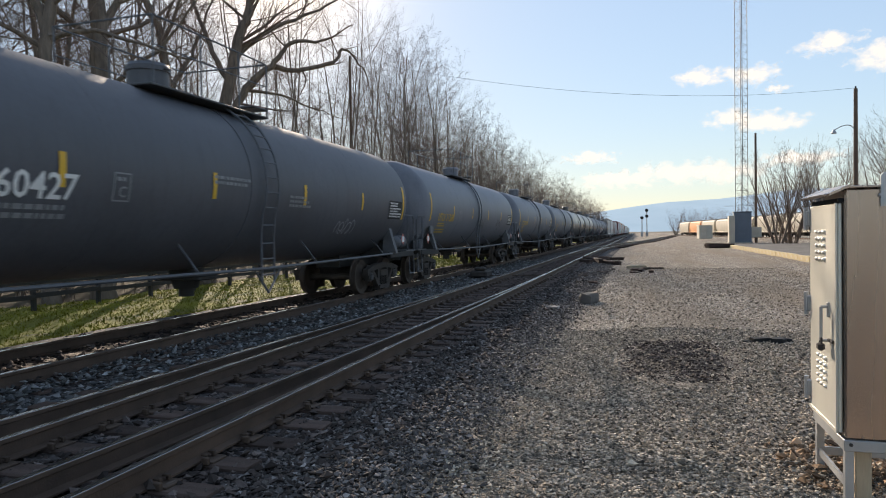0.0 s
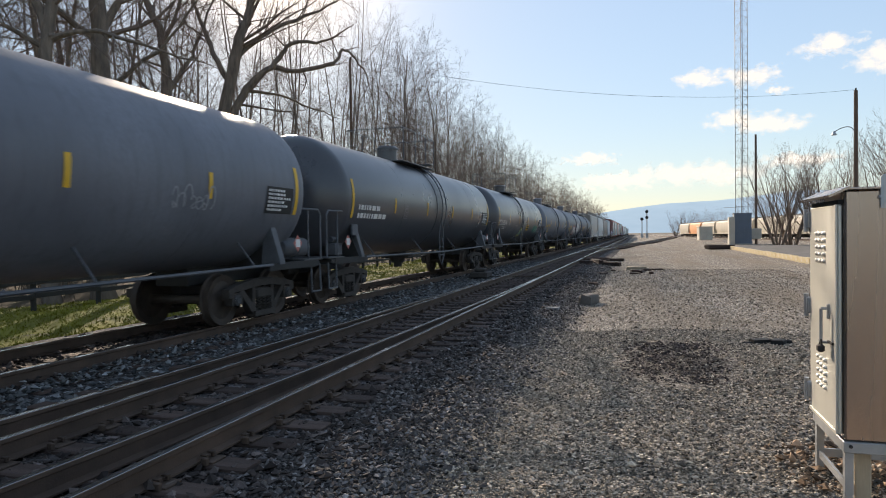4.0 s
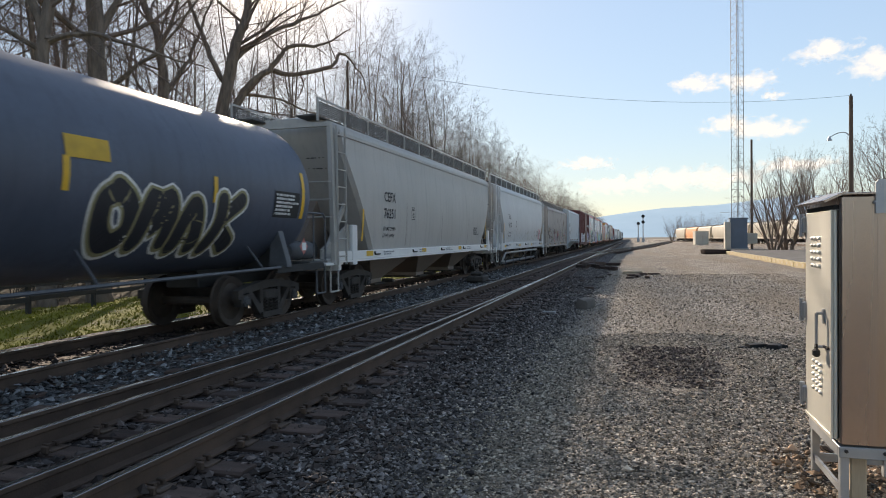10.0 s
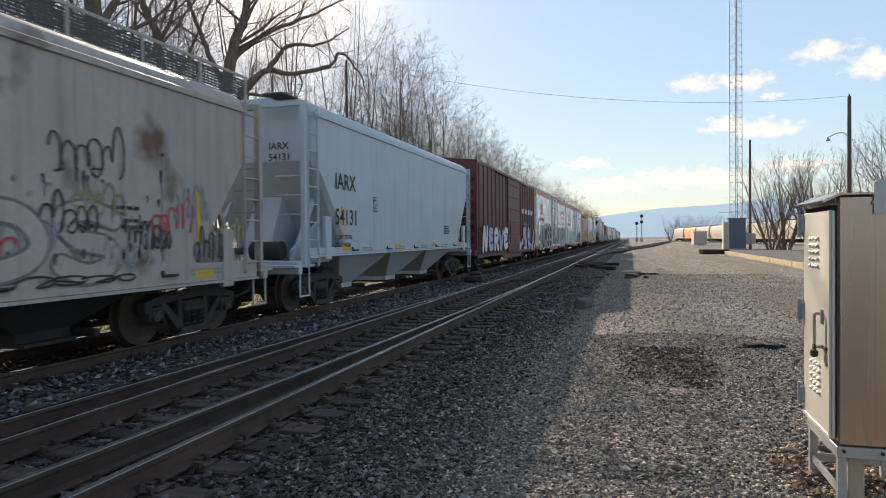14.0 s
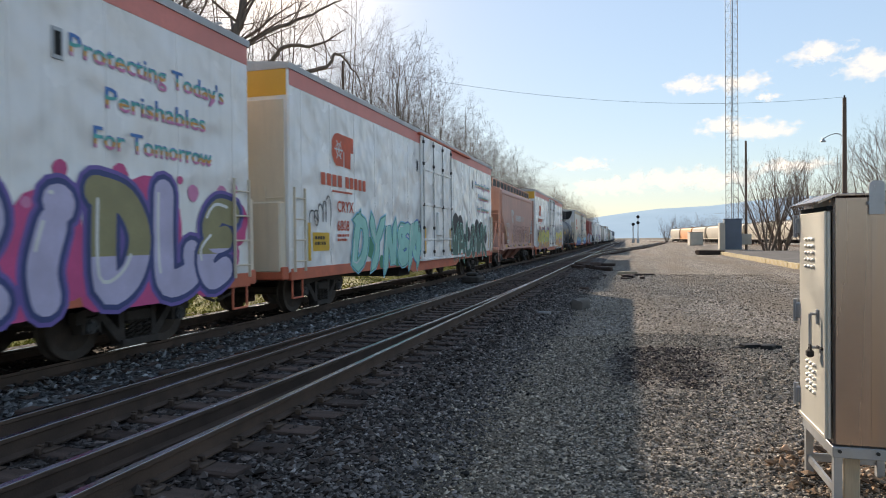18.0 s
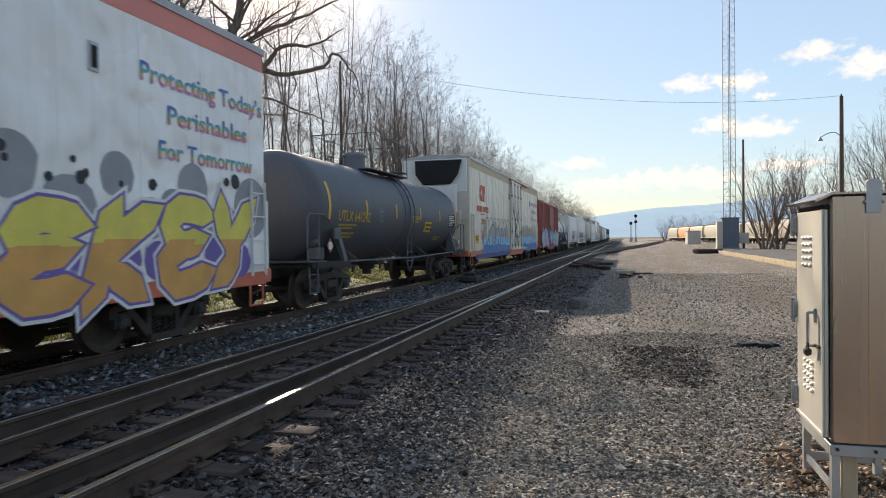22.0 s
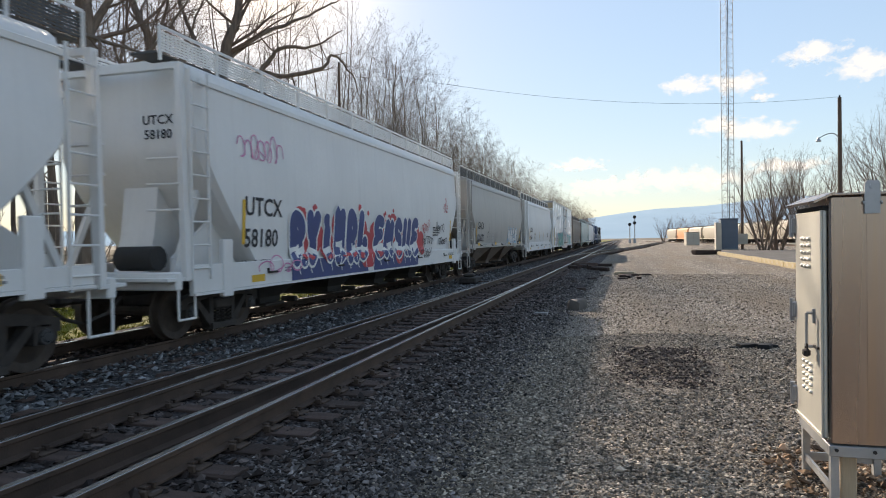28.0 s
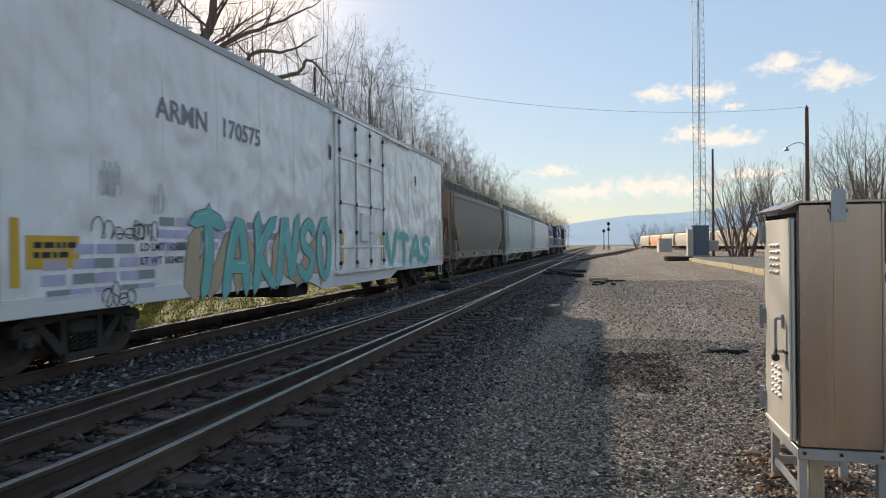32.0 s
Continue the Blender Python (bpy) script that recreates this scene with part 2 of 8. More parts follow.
def on_side(vs, fs, side, off, slices=0, cap=None):
    """Flat shapes (along the car, height) laid on a car's side, a few millimetres proud of it."""
    bm = bmesh.new()
    pts = [bm.verts.new((0, u + PAINT[0], w)) for u, w in vs]
    for q in fs:
        try:
            bm.faces.new([pts[i] for i in q])
        except ValueError:
            pass
    if cap is not None:
        bmesh.ops.bisect_plane(bm, geom=bm.verts[:] + bm.edges[:] + bm.faces[:], plane_co=(0, 0, cap), plane_no=(0, 0, 1), clear_outer=True)
    if slices:
        lo, hi = min(w for _, w in vs), max(w for _, w in vs)
        for i in range(1, slices):
            bmesh.ops.bisect_plane(bm, geom=bm.verts[:] + bm.edges[:] + bm.faces[:], plane_co=(0, 0, lo + (hi - lo) * i / slices),
                                   plane_no=(0, 0, 1))
    for v in bm.verts:
        v.co.x = side(v.co.z) + off
    bmesh.ops.recalc_face_normals(bm, faces=bm.faces)
    me = bpy.data.meshes.new("decal")
    bm.to_mesh(me)
    bm.free()
    return me


def decal(name, vs, fs, m, parent, side, off=0.012, slices=0, label="", cap=None):
    me = on_side(vs, fs, side, off, slices, cap)
    me.materials.append(m)
    return part(name, me, m, parent, label)


def word(text, y, z, size, m, parent, side, slices=0, wide=1.0, label="", off=0.012):
    vs, fs = letters(text)
    return decal("lettering", [(y + u * size * wide, z + w * size) for u, w in vs], fs, m, parent, side, off, slices, label)


def bars(rows, y, z, size, m, parent, side, seed=1, length=1.2, off=0.012, name="small_print"):
    """Lines of print too small to read, as broken bars."""
    rnd = random.Random(seed)
    vs, fs = [], []
    for i in range(rows):
        w0, u = z - i * size * 1.7, y
        end = y + length * rnd.uniform(0.6, 1)
        while u < end:
            k = rnd.uniform(0.5, 2.2) * size
            o = len(vs)
            vs += [(u, w0), (u + k, w0), (u + k, w0 + size), (u, w0 + size)]
            fs.append((o, o + 1, o + 2, o + 3))
            u += k + size * 0.5
    d = decal(name, vs, fs, m, parent, side, off)
    d["kind"] = "stuff"
    return d


def plate(y0, y1, z0, z1, m, parent, side, name="panel", label="", off=0.010, slices=6):
    k = slices
    vs = [(y, z0 + (z1 - z0) * i / k) for i in range(k + 1) for y in (y0, y1)]
    return decal(name, vs, [(2 * i, 2 * i + 1, 2 * i + 3, 2 * i + 2) for i in range(k)], m, parent, side, off, 0, label)


def stroke(pts, w, w2=None):
    """A band of width w along a broken line, as points and faces."""
    vs, fs, n = [], [], len(pts)
    for i, (u, z) in enumerate(pts):
        a, b = pts[max(0, i - 1)], pts[min(n - 1, i + 1)]
        du, dz = b[0] - a[0], b[1] - a[1]
        k = math.hypot(du, dz) or 1
        ww = w if w2 is None else w + (w2 - w) * i / (n - 1)
        vs += [(u - dz / k * ww / 2, z + du / k * ww / 2), (u + dz / k * ww / 2, z - du / k * ww / 2)]
    for i in range(n - 1):
        fs.append((2 * i, 2 * i + 1, 2 * i + 3, 2 * i + 2))
    return vs, fs


def bend(pts, k=5):
    """Rounds a broken line."""
    out = []
    n = len(pts)
    for i in range(n - 1):
        p0, p1, p2, p3 = pts[max(0, i - 1)], pts[i], pts[i + 1], pts[min(n - 1, i + 2)]
        for j in range(k):
            t = j / k
            out.append(tuple(0.5 * (2 * p1[a] + (p2[a] - p0[a]) * t + (2 * p0[a] - 5 * p1[a] + 4 * p2[a] - p3[a]) * t * t
                                    + (3 * p1[a] - p0[a] - 3 * p2[a] + p3[a]) * t ** 3) for a in (0, 1)))
    return out + [pts[-1]]


def swell(pts, k):
    """The same outline made larger by k all round."""
    n, out = len(pts), []
    for i in range(n):
        a, b = pts[i - 1], pts[(i + 1) % n]
        du, dz = b[0] - a[0], b[1] - a[1]
        q = math.hypot(du, dz) or 1
        out.append((pts[i][0] + dz / q * k, pts[i][1] - du / q * k))
    return out


# letter skeletons in a unit box, drawn as fat rounded strokes
GLYPHS = {
    "A": (((0.0, 0.0), (0.12, 0.55), (0.4, 1.0), (0.72, 0.8), (0.95, 0.0)), ((0.15, 0.36), (0.85, 0.34))),
    "C": (((0.95, 0.82), (0.5, 1.0), (0.08, 0.7), (0.08, 0.3), (0.5, 0.0), (0.95, 0.16)),),
    "D": (((0.12, 1.0), (0.12, 0.0), (0.75, 0.1), (0.98, 0.5), (0.7, 0.92), (0.0, 1.0)),),
    "E": (((0.95, 0.95), (0.4, 1.0), (0.1, 0.78), (0.42, 0.54), (0.8, 0.55)), ((0.42, 0.54), (0.05, 0.3), (0.35, 0.02), (0.98, 0.1))),
    "H": (((0.08, 1.0), (0.14, 0.5), (0.05, 0.0)), ((0.9, 1.0), (0.84, 0.5), (0.95, 0.0)), ((0.14, 0.5), (0.84, 0.52))),
    "I": (((0.5, 0.72), (0.42, 0.3), (0.6, 0.0)), ((0.5, 1.0), (0.52, 0.98), (0.5, 0.96))),
    "K": (((0.1, 1.0), (0.15, 0.5), (0.05, 0.0)), ((0.95, 1.0), (0.2, 0.5), (1.0, 0.0))),
    "L": (((0.2, 1.0), (0.12, 0.4), (0.25, 0.02), (0.95, 0.1), (1.0, 0.3)),),
    "M": (((0.0, 0.0), (0.08, 0.7), (0.25, 1.0), (0.45, 0.3), (0.7, 1.0), (0.9, 0.7), (1.0, 0.0)),),
    "N": (((0.05, 0.0), (0.1, 0.75), (0.25, 1.0), (0.75, 0.05), (0.9, 0.3), (0.95, 1.0)),),
    "O": (((0.5, 1.0), (0.08, 0.75), (0.08, 0.25), (0.5, 0.0), (0.92, 0.25), (0.92, 0.75), (0.48, 1.0)),),
    "R": (((0.1, 0.0), (0.12, 0.95), (0.7, 1.0), (0.92, 0.72), (0.55, 0.48), (0.2, 0.46)), ((0.5, 0.48), (0.7, 0.15), (1.0, 0.0))),
    "S": (((0.95, 0.85), (0.55, 1.0), (0.12, 0.82), (0.3, 0.55), (0.8, 0.42), (0.88, 0.16), (0.45, 0.0), (0.02, 0.14)),),
    "T": (((0.0, 0.92), (0.5, 1.0), (1.0, 0.9)), ((0.5, 0.98), (0.55, 0.4), (0.4, 0.0))),
    "U": (((0.05, 1.0), (0.08, 0.3), (0.45, 0.0), (0.85, 0.25), (0.92, 1.0)), ((0.92, 0.5), (1.0, 0.0))),
    "V": (((0.0, 1.0), (0.4, 0.05), (0.6, 0.1), (1.0, 1.0)),),
    "W": (((0.0, 1.0), (0.2, 0.1), (0.35, 0.1), (0.5, 0.7), (0.65, 0.1), (0.8, 0.1), (1.0, 1.0)),),
    "Y": (((0.0, 1.0), (0.45, 0.5), (0.95, 1.0)), ((0.5, 0.55), (0.55, 0.25), (0.3, 0.0))),
}


def ribbon(pts, w, sharp=False):
    """A band of even width with round (or pointed) ends along a smooth line."""
    vs, fs = stroke(pts, w)
    for a, b in ((pts[1], pts[0]), (pts[-2], pts[-1])):
        du, dz = b[0] - a[0], b[1] - a[1]
        k = math.hypot(du, dz) or 1
        du, dz, o = du / k, dz / k, len(vs)
        if sharp:
            vs += [(b[0] - dz * w / 2, b[1] + du * w / 2), (b[0] + dz * w / 2, b[1] - du * w / 2), (b[0] + du * w * 0.8 + dz * w * 0.2, b[1] + dz * w * 0.8)]
            fs.append((o, o + 1, o + 2))
        else:
            vs += [(b[0] + (du * math.cos(q) - dz * math.sin(q)) * w / 2, b[1] + (dz * math.cos(q) + du * math.sin(q)) * w / 2) for q in (math.pi * (i / 6 - 0.5) for i in range(7))]
            fs.append(tuple(range(o, o + 7)))
    return vs, fs


def bubble(parent, side, text, y0, y1, z0, z1, fill, edge, seed, fat=0.30, line=0.05, off=0.014, rim=None, lows=(), shine=None, sharp=False, wave=0.0, inner=None):
    """Sprayed letters of fat strokes with an outline, an outer rim, colour that fades from the foot, glints and inner lines."""
    rnd = random.Random(seed)
    n, h = len(text), z1 - z0
    w = (y1 - y0) / n
    rows = []
    for i, ch in enumerate(text):
        wide, lean = w * rnd.uniform(0.80, 0.95), rnd.uniform(-0.10, 0.25) * w
        foot, head = z0 + fat / 2 + h * (rnd.uniform(0, 0.08) + wave * 0.5 * (1 - math.cos(6.28 * i / n))), z1 - fat / 2 - h * rnd.uniform(0, 0.14)
        rows.append([bend([(y0 + i * w + fat * 0.3 + a * (wide - fat * 0.6) + lean * (b - 0.5) + rnd.uniform(-0.03, 0.03) * w, foot + (head - foot) * b + rnd.uniform(-0.02, 0.02) * h) for a, b in q], 2 if sharp else 5) for q in GLYPHS[ch]])
    cut = 0.9 if not sharp else 1.0
    if rim:
        for i, lines in enumerate(rows):
            for k, q in enumerate(lines):
                decal("spray_rim", *ribbon(q, fat + line * 4.2, sharp), rim, parent, side, off + 0.0003 * ((2 * i + k) % 5))
    for i, lines in enumerate(rows):
        o = off + 0.002 + 0.0022 * (i % 3)
        paint = fill[i % len(fill)] if isinstance(fill, tuple) else fill
        for k, q in enumerate(lines):
            decal("spray_outline", *ribbon(q, fat + line * 2, sharp), edge, parent, side, o + 0.0002 * k)
        for k, q in enumerate(lines):
            vs, fs = ribbon(q, fat * cut, sharp)
            decal("spray_fill", vs, fs, paint, parent, side, o + 0.0008 + 0.0002 * k)
            for e, (t, m) in enumerate(lows):
                if min(p[1] for p in vs) < z0 + h * t:
                    decal("spray_fade", vs, fs, m, parent, side, o + 0.0014 + 0.0004 * e + 0.0001 * k, cap=z0 + h * (t + rnd.uniform(-0.04, 0.04)))
            if inner:
                decal("spray_line", *stroke(q[1:-1], fat * 0.16), inner, parent, side, o + 0.0024)
            if shine:
                q2 = [(a - fat * 0.24, b + fat * 0.22) for a, b in q[1:max(3, len(q) // 2)]]
                decal("spray_shine", *ribbon(q2, fat * 0.11), shine, parent, side, o + 0.0026)


def dots(parent, side, y0, y1, z0, z1, count, paints, seed, r=0.06, off=0.022):
    """Round sprayed spots and drips."""
    rnd = random.Random(seed)
    for i in range(count):
        c, z, k = rnd.uniform(y0, y1), rnd.uniform(z0, z1), r * rnd.uniform(0.5, 1.5)
        decal("spray_spot", [(c + k * math.cos(q * 0.628) * rnd.uniform(0.85, 1.1), z + k * math.sin(q * 0.628)) for q in range(10)], [tuple(range(10))], paints[i % len(paints)], parent, side, off + 0.0003 * (i % 5))


def puff(parent, side, y0, y1, z0, z1, count, m, seed, off=0.012):
    """A cloud of overlapping sprayed spots."""
    rnd = random.Random(seed)
    for i in range(count):
        r = (z1 - z0) * rnd.uniform(0.22, 0.42)
        c, zc = y0 + (y1 - y0) * (i + rnd.random()) / count, rnd.uniform(z0 + r * 0.7, z1 - r * 0.7)
        decal("spray_cloud", [(c + r * math.cos(a * math.pi / 9) * rnd.uniform(0.9, 1.06), max(z0, zc + r * math.sin(a * math.pi / 9))) for a in range(18)], [tuple(range(18))], m, parent, side, off + 0.0003 * (i % 6), 10)


def flecks(parent, side, y0, y1, z0, z1, count, m, seed):
    """Small runs and chips of rust, thicker towards the foot."""
    rnd = random.Random(seed)
    vs, fs = [], []
    for _ in range(count):
        y, z = rnd.uniform(y0, y1), z0 + (z1 - z0) * rnd.random() ** 1.8
        w, h = rnd.uniform(0.008, 0.03), rnd.uniform(0.02, 0.16)
        o = len(vs)
        vs += [(y - w, z + h * 0.2), (y - w * 0.5, z - h), (y + w * 0.4, z - h * 0.9), (y + w, z + h * 0.1), (y + w * 0.3, z + h * 0.4)]
        fs.append((o, o + 1, o + 2, o + 3, o + 4))
    decal("rust_streak", vs, fs, m, parent, side, 0.017)["kind"] = "stuff"


def tag(parent, side, y0, z0, w, h, m, seed, thick=0.035, off=0.02):
    """A scrawl of one thin sprayed line, looped like quick handwriting."""
    rnd = random.Random(seed)
    pts, n = [], rnd.randint(4, 7)
    for i in range(n):
        c, tall, wide = y0 + w * (i + 0.5) / n, h * rnd.uniform(0.45, 1.0), w / n * rnd.uniform(0.35, 0.65)
        a0, turn = rnd.uniform(2.6, 4.2), rnd.uniform(3.6, 6.6)
        for k in range(7):
            a = a0 - turn * k / 6
            pts.append((c + wide * math.cos(a) + 0.15 * w / n * k / 6, z0 + tall * (0.5 + 0.5 * math.sin(a)) + rnd.uniform(-0.03, 0.03) * h))
    vs, fs = stroke(bend(pts, 2), thick * 0.75)
    decal("scrawl", vs, fs, m, parent, side, off)


# stone, soil, timber, steel
# yard and ballast ground darkened to stand for shade in gaps between stones
M_LOT = stone_mat("lot_gravel", [(0.045, 0.039, 0.033), (0.14, 0.122, 0.104), (0.29, 0.256, 0.218), (0.64, 0.57, 0.49)], 34, patch=(0.17, 0.14, 0.11), patch_scale=0.4, ruts=(0.21, 0.17, 0.13))
M_BALLAST = stone_mat("ballast_stone", [(0.02, 0.0175, 0.017), (0.05, 0.044, 0.043), (0.10, 0.088, 0.086), (0.20, 0.177, 0.17)], 24, patch=(0.05, 0.043, 0.036), patch_scale=0.9)
M_GRASS = mat("grass_ground", (0.13, 0.13, 0.022), 0.9, var=0.5, scale=0.6, fine=30, bump=0.6, tint=(0.26, 0.24, 0.03), spec=0.15, stain=(0.10, 0.08, 0.05), stain_at=0.60)
M_FIELD = mat("rough_ground", (0.16, 0.14, 0.11), 0.95, spec=0.1, var=0.35, scale=0.05, fine=3, bump=0.4)
M_WOODLAND = mat("leaf_litter", (0.075, 0.058, 0.036), 0.95, spec=0.1, var=0.45, scale=0.7, fine=18, bump=0.6)
M_SOIL = mat("oily_track_soil", (0.034, 0.028, 0.026), 0.95, spec=0.1, var=0.4, scale=2, fine=40, bump=0.5)
M_STONE = mat("loose_stone", (0.235, 0.23, 0.225), 0.85, var=0.5, scale=9, fine=60, bump=0.3)
M_TIE = mat("creosoted_tie", (0.085, 0.058, 0.048), 0.85, spec=0.25, var=0.4, scale=2, fine=45, bump=0.6, stretch=(0.25, 4, 4), rand=0.35)
M_RAILSIDE = mat("rusty_rail_side", (0.095, 0.062, 0.046), 0.8, 0.3, var=0.35, scale=3, fine=70, bump=0.3)
M_RAILHEAD = mat("polished_rail_head", (0.40, 0.39, 0.385), 0.24, 1.0, var=0.12, scale=2, fine=30, bump=0.02)
# darker copy of the rail head, with the train's shade put into its colour
M_RAILHEAD_SHADED = mat("shaded_rail_head", (0.22, 0.205, 0.20), 0.13, 1.0, var=0.15, scale=2, fine=30, bump=0)
M_IRON = mat("rusty_iron", (0.085, 0.058, 0.043), 0.75, 0.5, var=0.4, scale=8, fine=70, bump=0.3)
M_GALV = mat("galvanised_steel", (0.42, 0.43, 0.44), 0.5, 0.7, var=0.15, scale=4, fine=30, bump=0.05)
M_WOODPOLE = mat("weathered_pole", (0.13, 0.085, 0.06), 0.85, var=0.3, scale=2, fine=30, bump=0.4, stretch=(3, 3, 0.3))
M_BARK = mat("bark", (0.18, 0.142, 0.113), 0.9, var=0.4, scale=3, fine=25, bump=0.7, stretch=(2, 2, 0.5))
M_TWIG = mat("twigs", (0.175, 0.130, 0.107), 0.85, var=0.3, scale=2, fine=20, bump=0)
M_BRUSH = mat("dry_brush", (0.13, 0.095, 0.066), 0.9, var=0.3, scale=1, fine=20, bump=0)
M_CONC = mat("concrete", (0.38, 0.36, 0.32), 0.85, var=0.2, scale=2, fine=40, bump=0.3)
M_ASPHALT = mat("old_asphalt", (0.13, 0.125, 0.12), 0.95, spec=0.1, var=0.25, scale=1, fine=50, bump=0.3)
M_KERB = mat("faded_yellow_kerb", (0.40, 0.32, 0.17), 0.85, spec=0.2, var=0.25, scale=3, fine=30, bump=0.3, stain=(0.38, 0.34, 0.28), stain_at=0.5)
# one aluminium twice: sun painted into the door, shade and reflection into the body
M_ALU_LIT = mat("aluminium_door_lit", (0.60, 0.58, 0.51), 0.40, 0.35, var=0.10, scale=1.4, fine=60, bump=0.04, stretch=(2.5, 2.5, 0.12), stain=(0.62, 0.56, 0.46), stain_at=0.66)
M_ALU_SHADED = mat("brushed_aluminium_shaded", (0.42, 0.335, 0.285), 0.28, 0.88, var=0.12, scale=1.6, fine=60, bump=0.05, stretch=(2.5, 2.5, 0.12), stain=(0.44, 0.34, 0.27), stain_at=0.60)
M_BLACK = mat("black_rubber", (0.02, 0.02, 0.02), 0.75, spec=0.25, var=0.2)
# rolling stock
M_TRUCK = mat("truck_steel", (0.055, 0.047, 0.042), 0.85, 0.2, var=0.4, scale=5, fine=50, bump=0.3)
M_WHEEL = mat("wheel_steel", (0.075, 0.058, 0.048), 0.7, 0.4, var=0.35, scale=5, fine=40, bump=0.2)
M_CAP = mat("bearing_cap", (0.06, 0.062, 0.066), 0.6, 0.2, var=0.3, scale=9)
M_UNDER = mat("underframe_black", (0.03, 0.029, 0.028), 0.8, var=0.3, scale=3)
M_TANKDARK = mat("tank_dark_navy", (0.080, 0.084, 0.097), 0.55, var=0.22, scale=0.5, fine=14, bump=0.03, streak=0.3)
M_TANK = mat("tank_black", (0.142, 0.152, 0.178), 0.50, var=0.22, scale=0.5, fine=14, bump=0.03, streak=0.35, spec=0.45)
M_TANKGLOSS = mat("tank_gloss_black", (0.058, 0.061, 0.070), 0.30, var=0.2, scale=0.5, fine=14, bump=0.015, streak=0.2, spec=0.6)
M_TANKBLUE = mat("tank_dusty_blue_black", (0.077, 0.093, 0.130), 0.50, var=0.22, scale=0.6, fine=14, bump=0.03, streak=0.35, spec=0.45)
M_TANKWHITE = mat("tank_white", (0.62, 0.62, 0.60), 0.5, var=0.1, scale=0.7, fine=20, bump=0.05, streak=0.25)
M_RAILPIPE = mat("handrail_paint", (0.095, 0.102, 0.115), 0.6, var=0.3, scale=3)
M_YEL = mat("yellow_reflective_tape", (0.72, 0.42, 0.03), 0.5, var=0.12, scale=3, bump=0)
M_YELTXT = mat("yellow_stencil", (0.58, 0.36, 0.045), 0.7, var=0.15, scale=5, bump=0)
M_WHTXT = mat("white_stencil", (0.72, 0.72, 0.70), 0.7, var=0.12, scale=5, bump=0)
M_GREYTXT = mat("faded_stencil", (0.25, 0.26, 0.27), 0.7, var=0.2, scale=5, bump=0)
M_BLTXT = mat("black_stencil", (0.03, 0.03, 0.035), 0.7, var=0.15, scale=5, bump=0)
M_REDTXT = mat("red_stencil", (0.62, 0.11, 0.05), 0.6, var=0.15, scale=4, bump=0)
M_PLACARD = mat("placard_red", (0.50, 0.16, 0.13), 0.6, var=0.15, scale=6, bump=0)
M_SEAM = mat("seam_grime", (0.30, 0.275, 0.25), 0.7, var=0.25, scale=2, fine=20, bump=0)
M_WHITE = mat("white_car_paint", (0.74, 0.73, 0.71), 0.5, var=0.06, scale=0.6, fine=14, bump=0.05, streak=0.10)
M_REEFER = mat("white_reefer_side", (0.85, 0.84, 0.82), 0.26, var=0.06, scale=0.6, fine=14, bump=0.05, streak=0.15, dents=0.95)
M_BEIGE = mat("cream_reefer_side", (0.66, 0.59, 0.49), 0.36, var=0.08, scale=0.6, fine=14, bump=0.05, streak=0.2, dents=0.6)
M_CREAM = mat("cream_end", (0.70, 0.61, 0.48), 0.5, var=0.1, scale=0.8, fine=12, bump=0.05, streak=0.2)
M_GREYHOP = mat("grey_hopper_paint", (0.42, 0.40, 0.37), 0.5, var=0.1, scale=0.5, fine=14, bump=0.05, streak=0.3)
M_DIRTY = mat("dirty_grey_paint", (0.43, 0.39, 0.355), 0.65, var=0.15, scale=0.5, fine=12, bump=0.12, streak=0.5, stain=(0.14, 0.085, 0.055), stain_at=0.60)
M_BLUEHOP = mat("pale_blue_paint", (0.47, 0.53, 0.57), 0.5, var=0.08, scale=0.6, fine=14, bump=0.05, streak=0.25)
M_PINK = mat("faded_red_oxide", (0.60, 0.345, 0.28), 0.6, var=0.12, scale=0.6, fine=12, bump=0.08, streak=0.35)
M_PALEPINK = mat("worn_pale_stencil", (0.56, 0.42, 0.37), 0.7, var=0.2, scale=5, bump=0)
M_OXIDE = mat("dark_red_oxide", (0.30, 0.13, 0.10), 0.7, var=0.15, scale=0.6, fine=12, bump=0.08, streak=0.35)
M_GREYWHT = mat("weathered_white_stencil", (0.60, 0.58, 0.56), 0.7, var=0.2, scale=5, bump=0)
M_DULLWHITE = mat("dull_white_paint", (0.56, 0.57, 0.57), 0.5, var=0.08, scale=0.6, fine=14, bump=0.05, streak=0.3)
M_BROWN = mat("brown_hopper_paint", (0.21, 0.165, 0.135), 0.6, var=0.15, scale=0.6, fine=12, bump=0.08, streak=0.3)
M_MINT = mat("pale_green_paint", (0.52, 0.58, 0.53), 0.55, var=0.1, scale=0.6, fine=12, bump=0.05, streak=0.3)
M_MAROON = mat("maroon_boxcar_paint", (0.135, 0.036, 0.034), 0.55, var=0.15, scale=0.5, fine=12, bump=0.08, streak=0.3)
M_RED = mat("red_boxcar_paint", (0.27, 0.05, 0.04), 0.55, var=0.15, scale=0.5, fine=12, bump=0.08, streak=0.3)
M_REDBAND = mat("red_band", (0.70, 0.23, 0.19), 0.5, var=0.12, scale=1, fine=14, bump=0.03)
M_REDSILL = mat("red_sill", (0.60, 0.15, 0.08), 0.55, var=0.2, scale=2, fine=14, bump=0.05)
M_ORANGE = mat("yellow_end_band", (0.75, 0.40, 0.05), 0.5, var=0.1, scale=1)
M_TAN = mat("tan_band", (0.52, 0.38, 0.23), 0.55, var=0.1, scale=1)
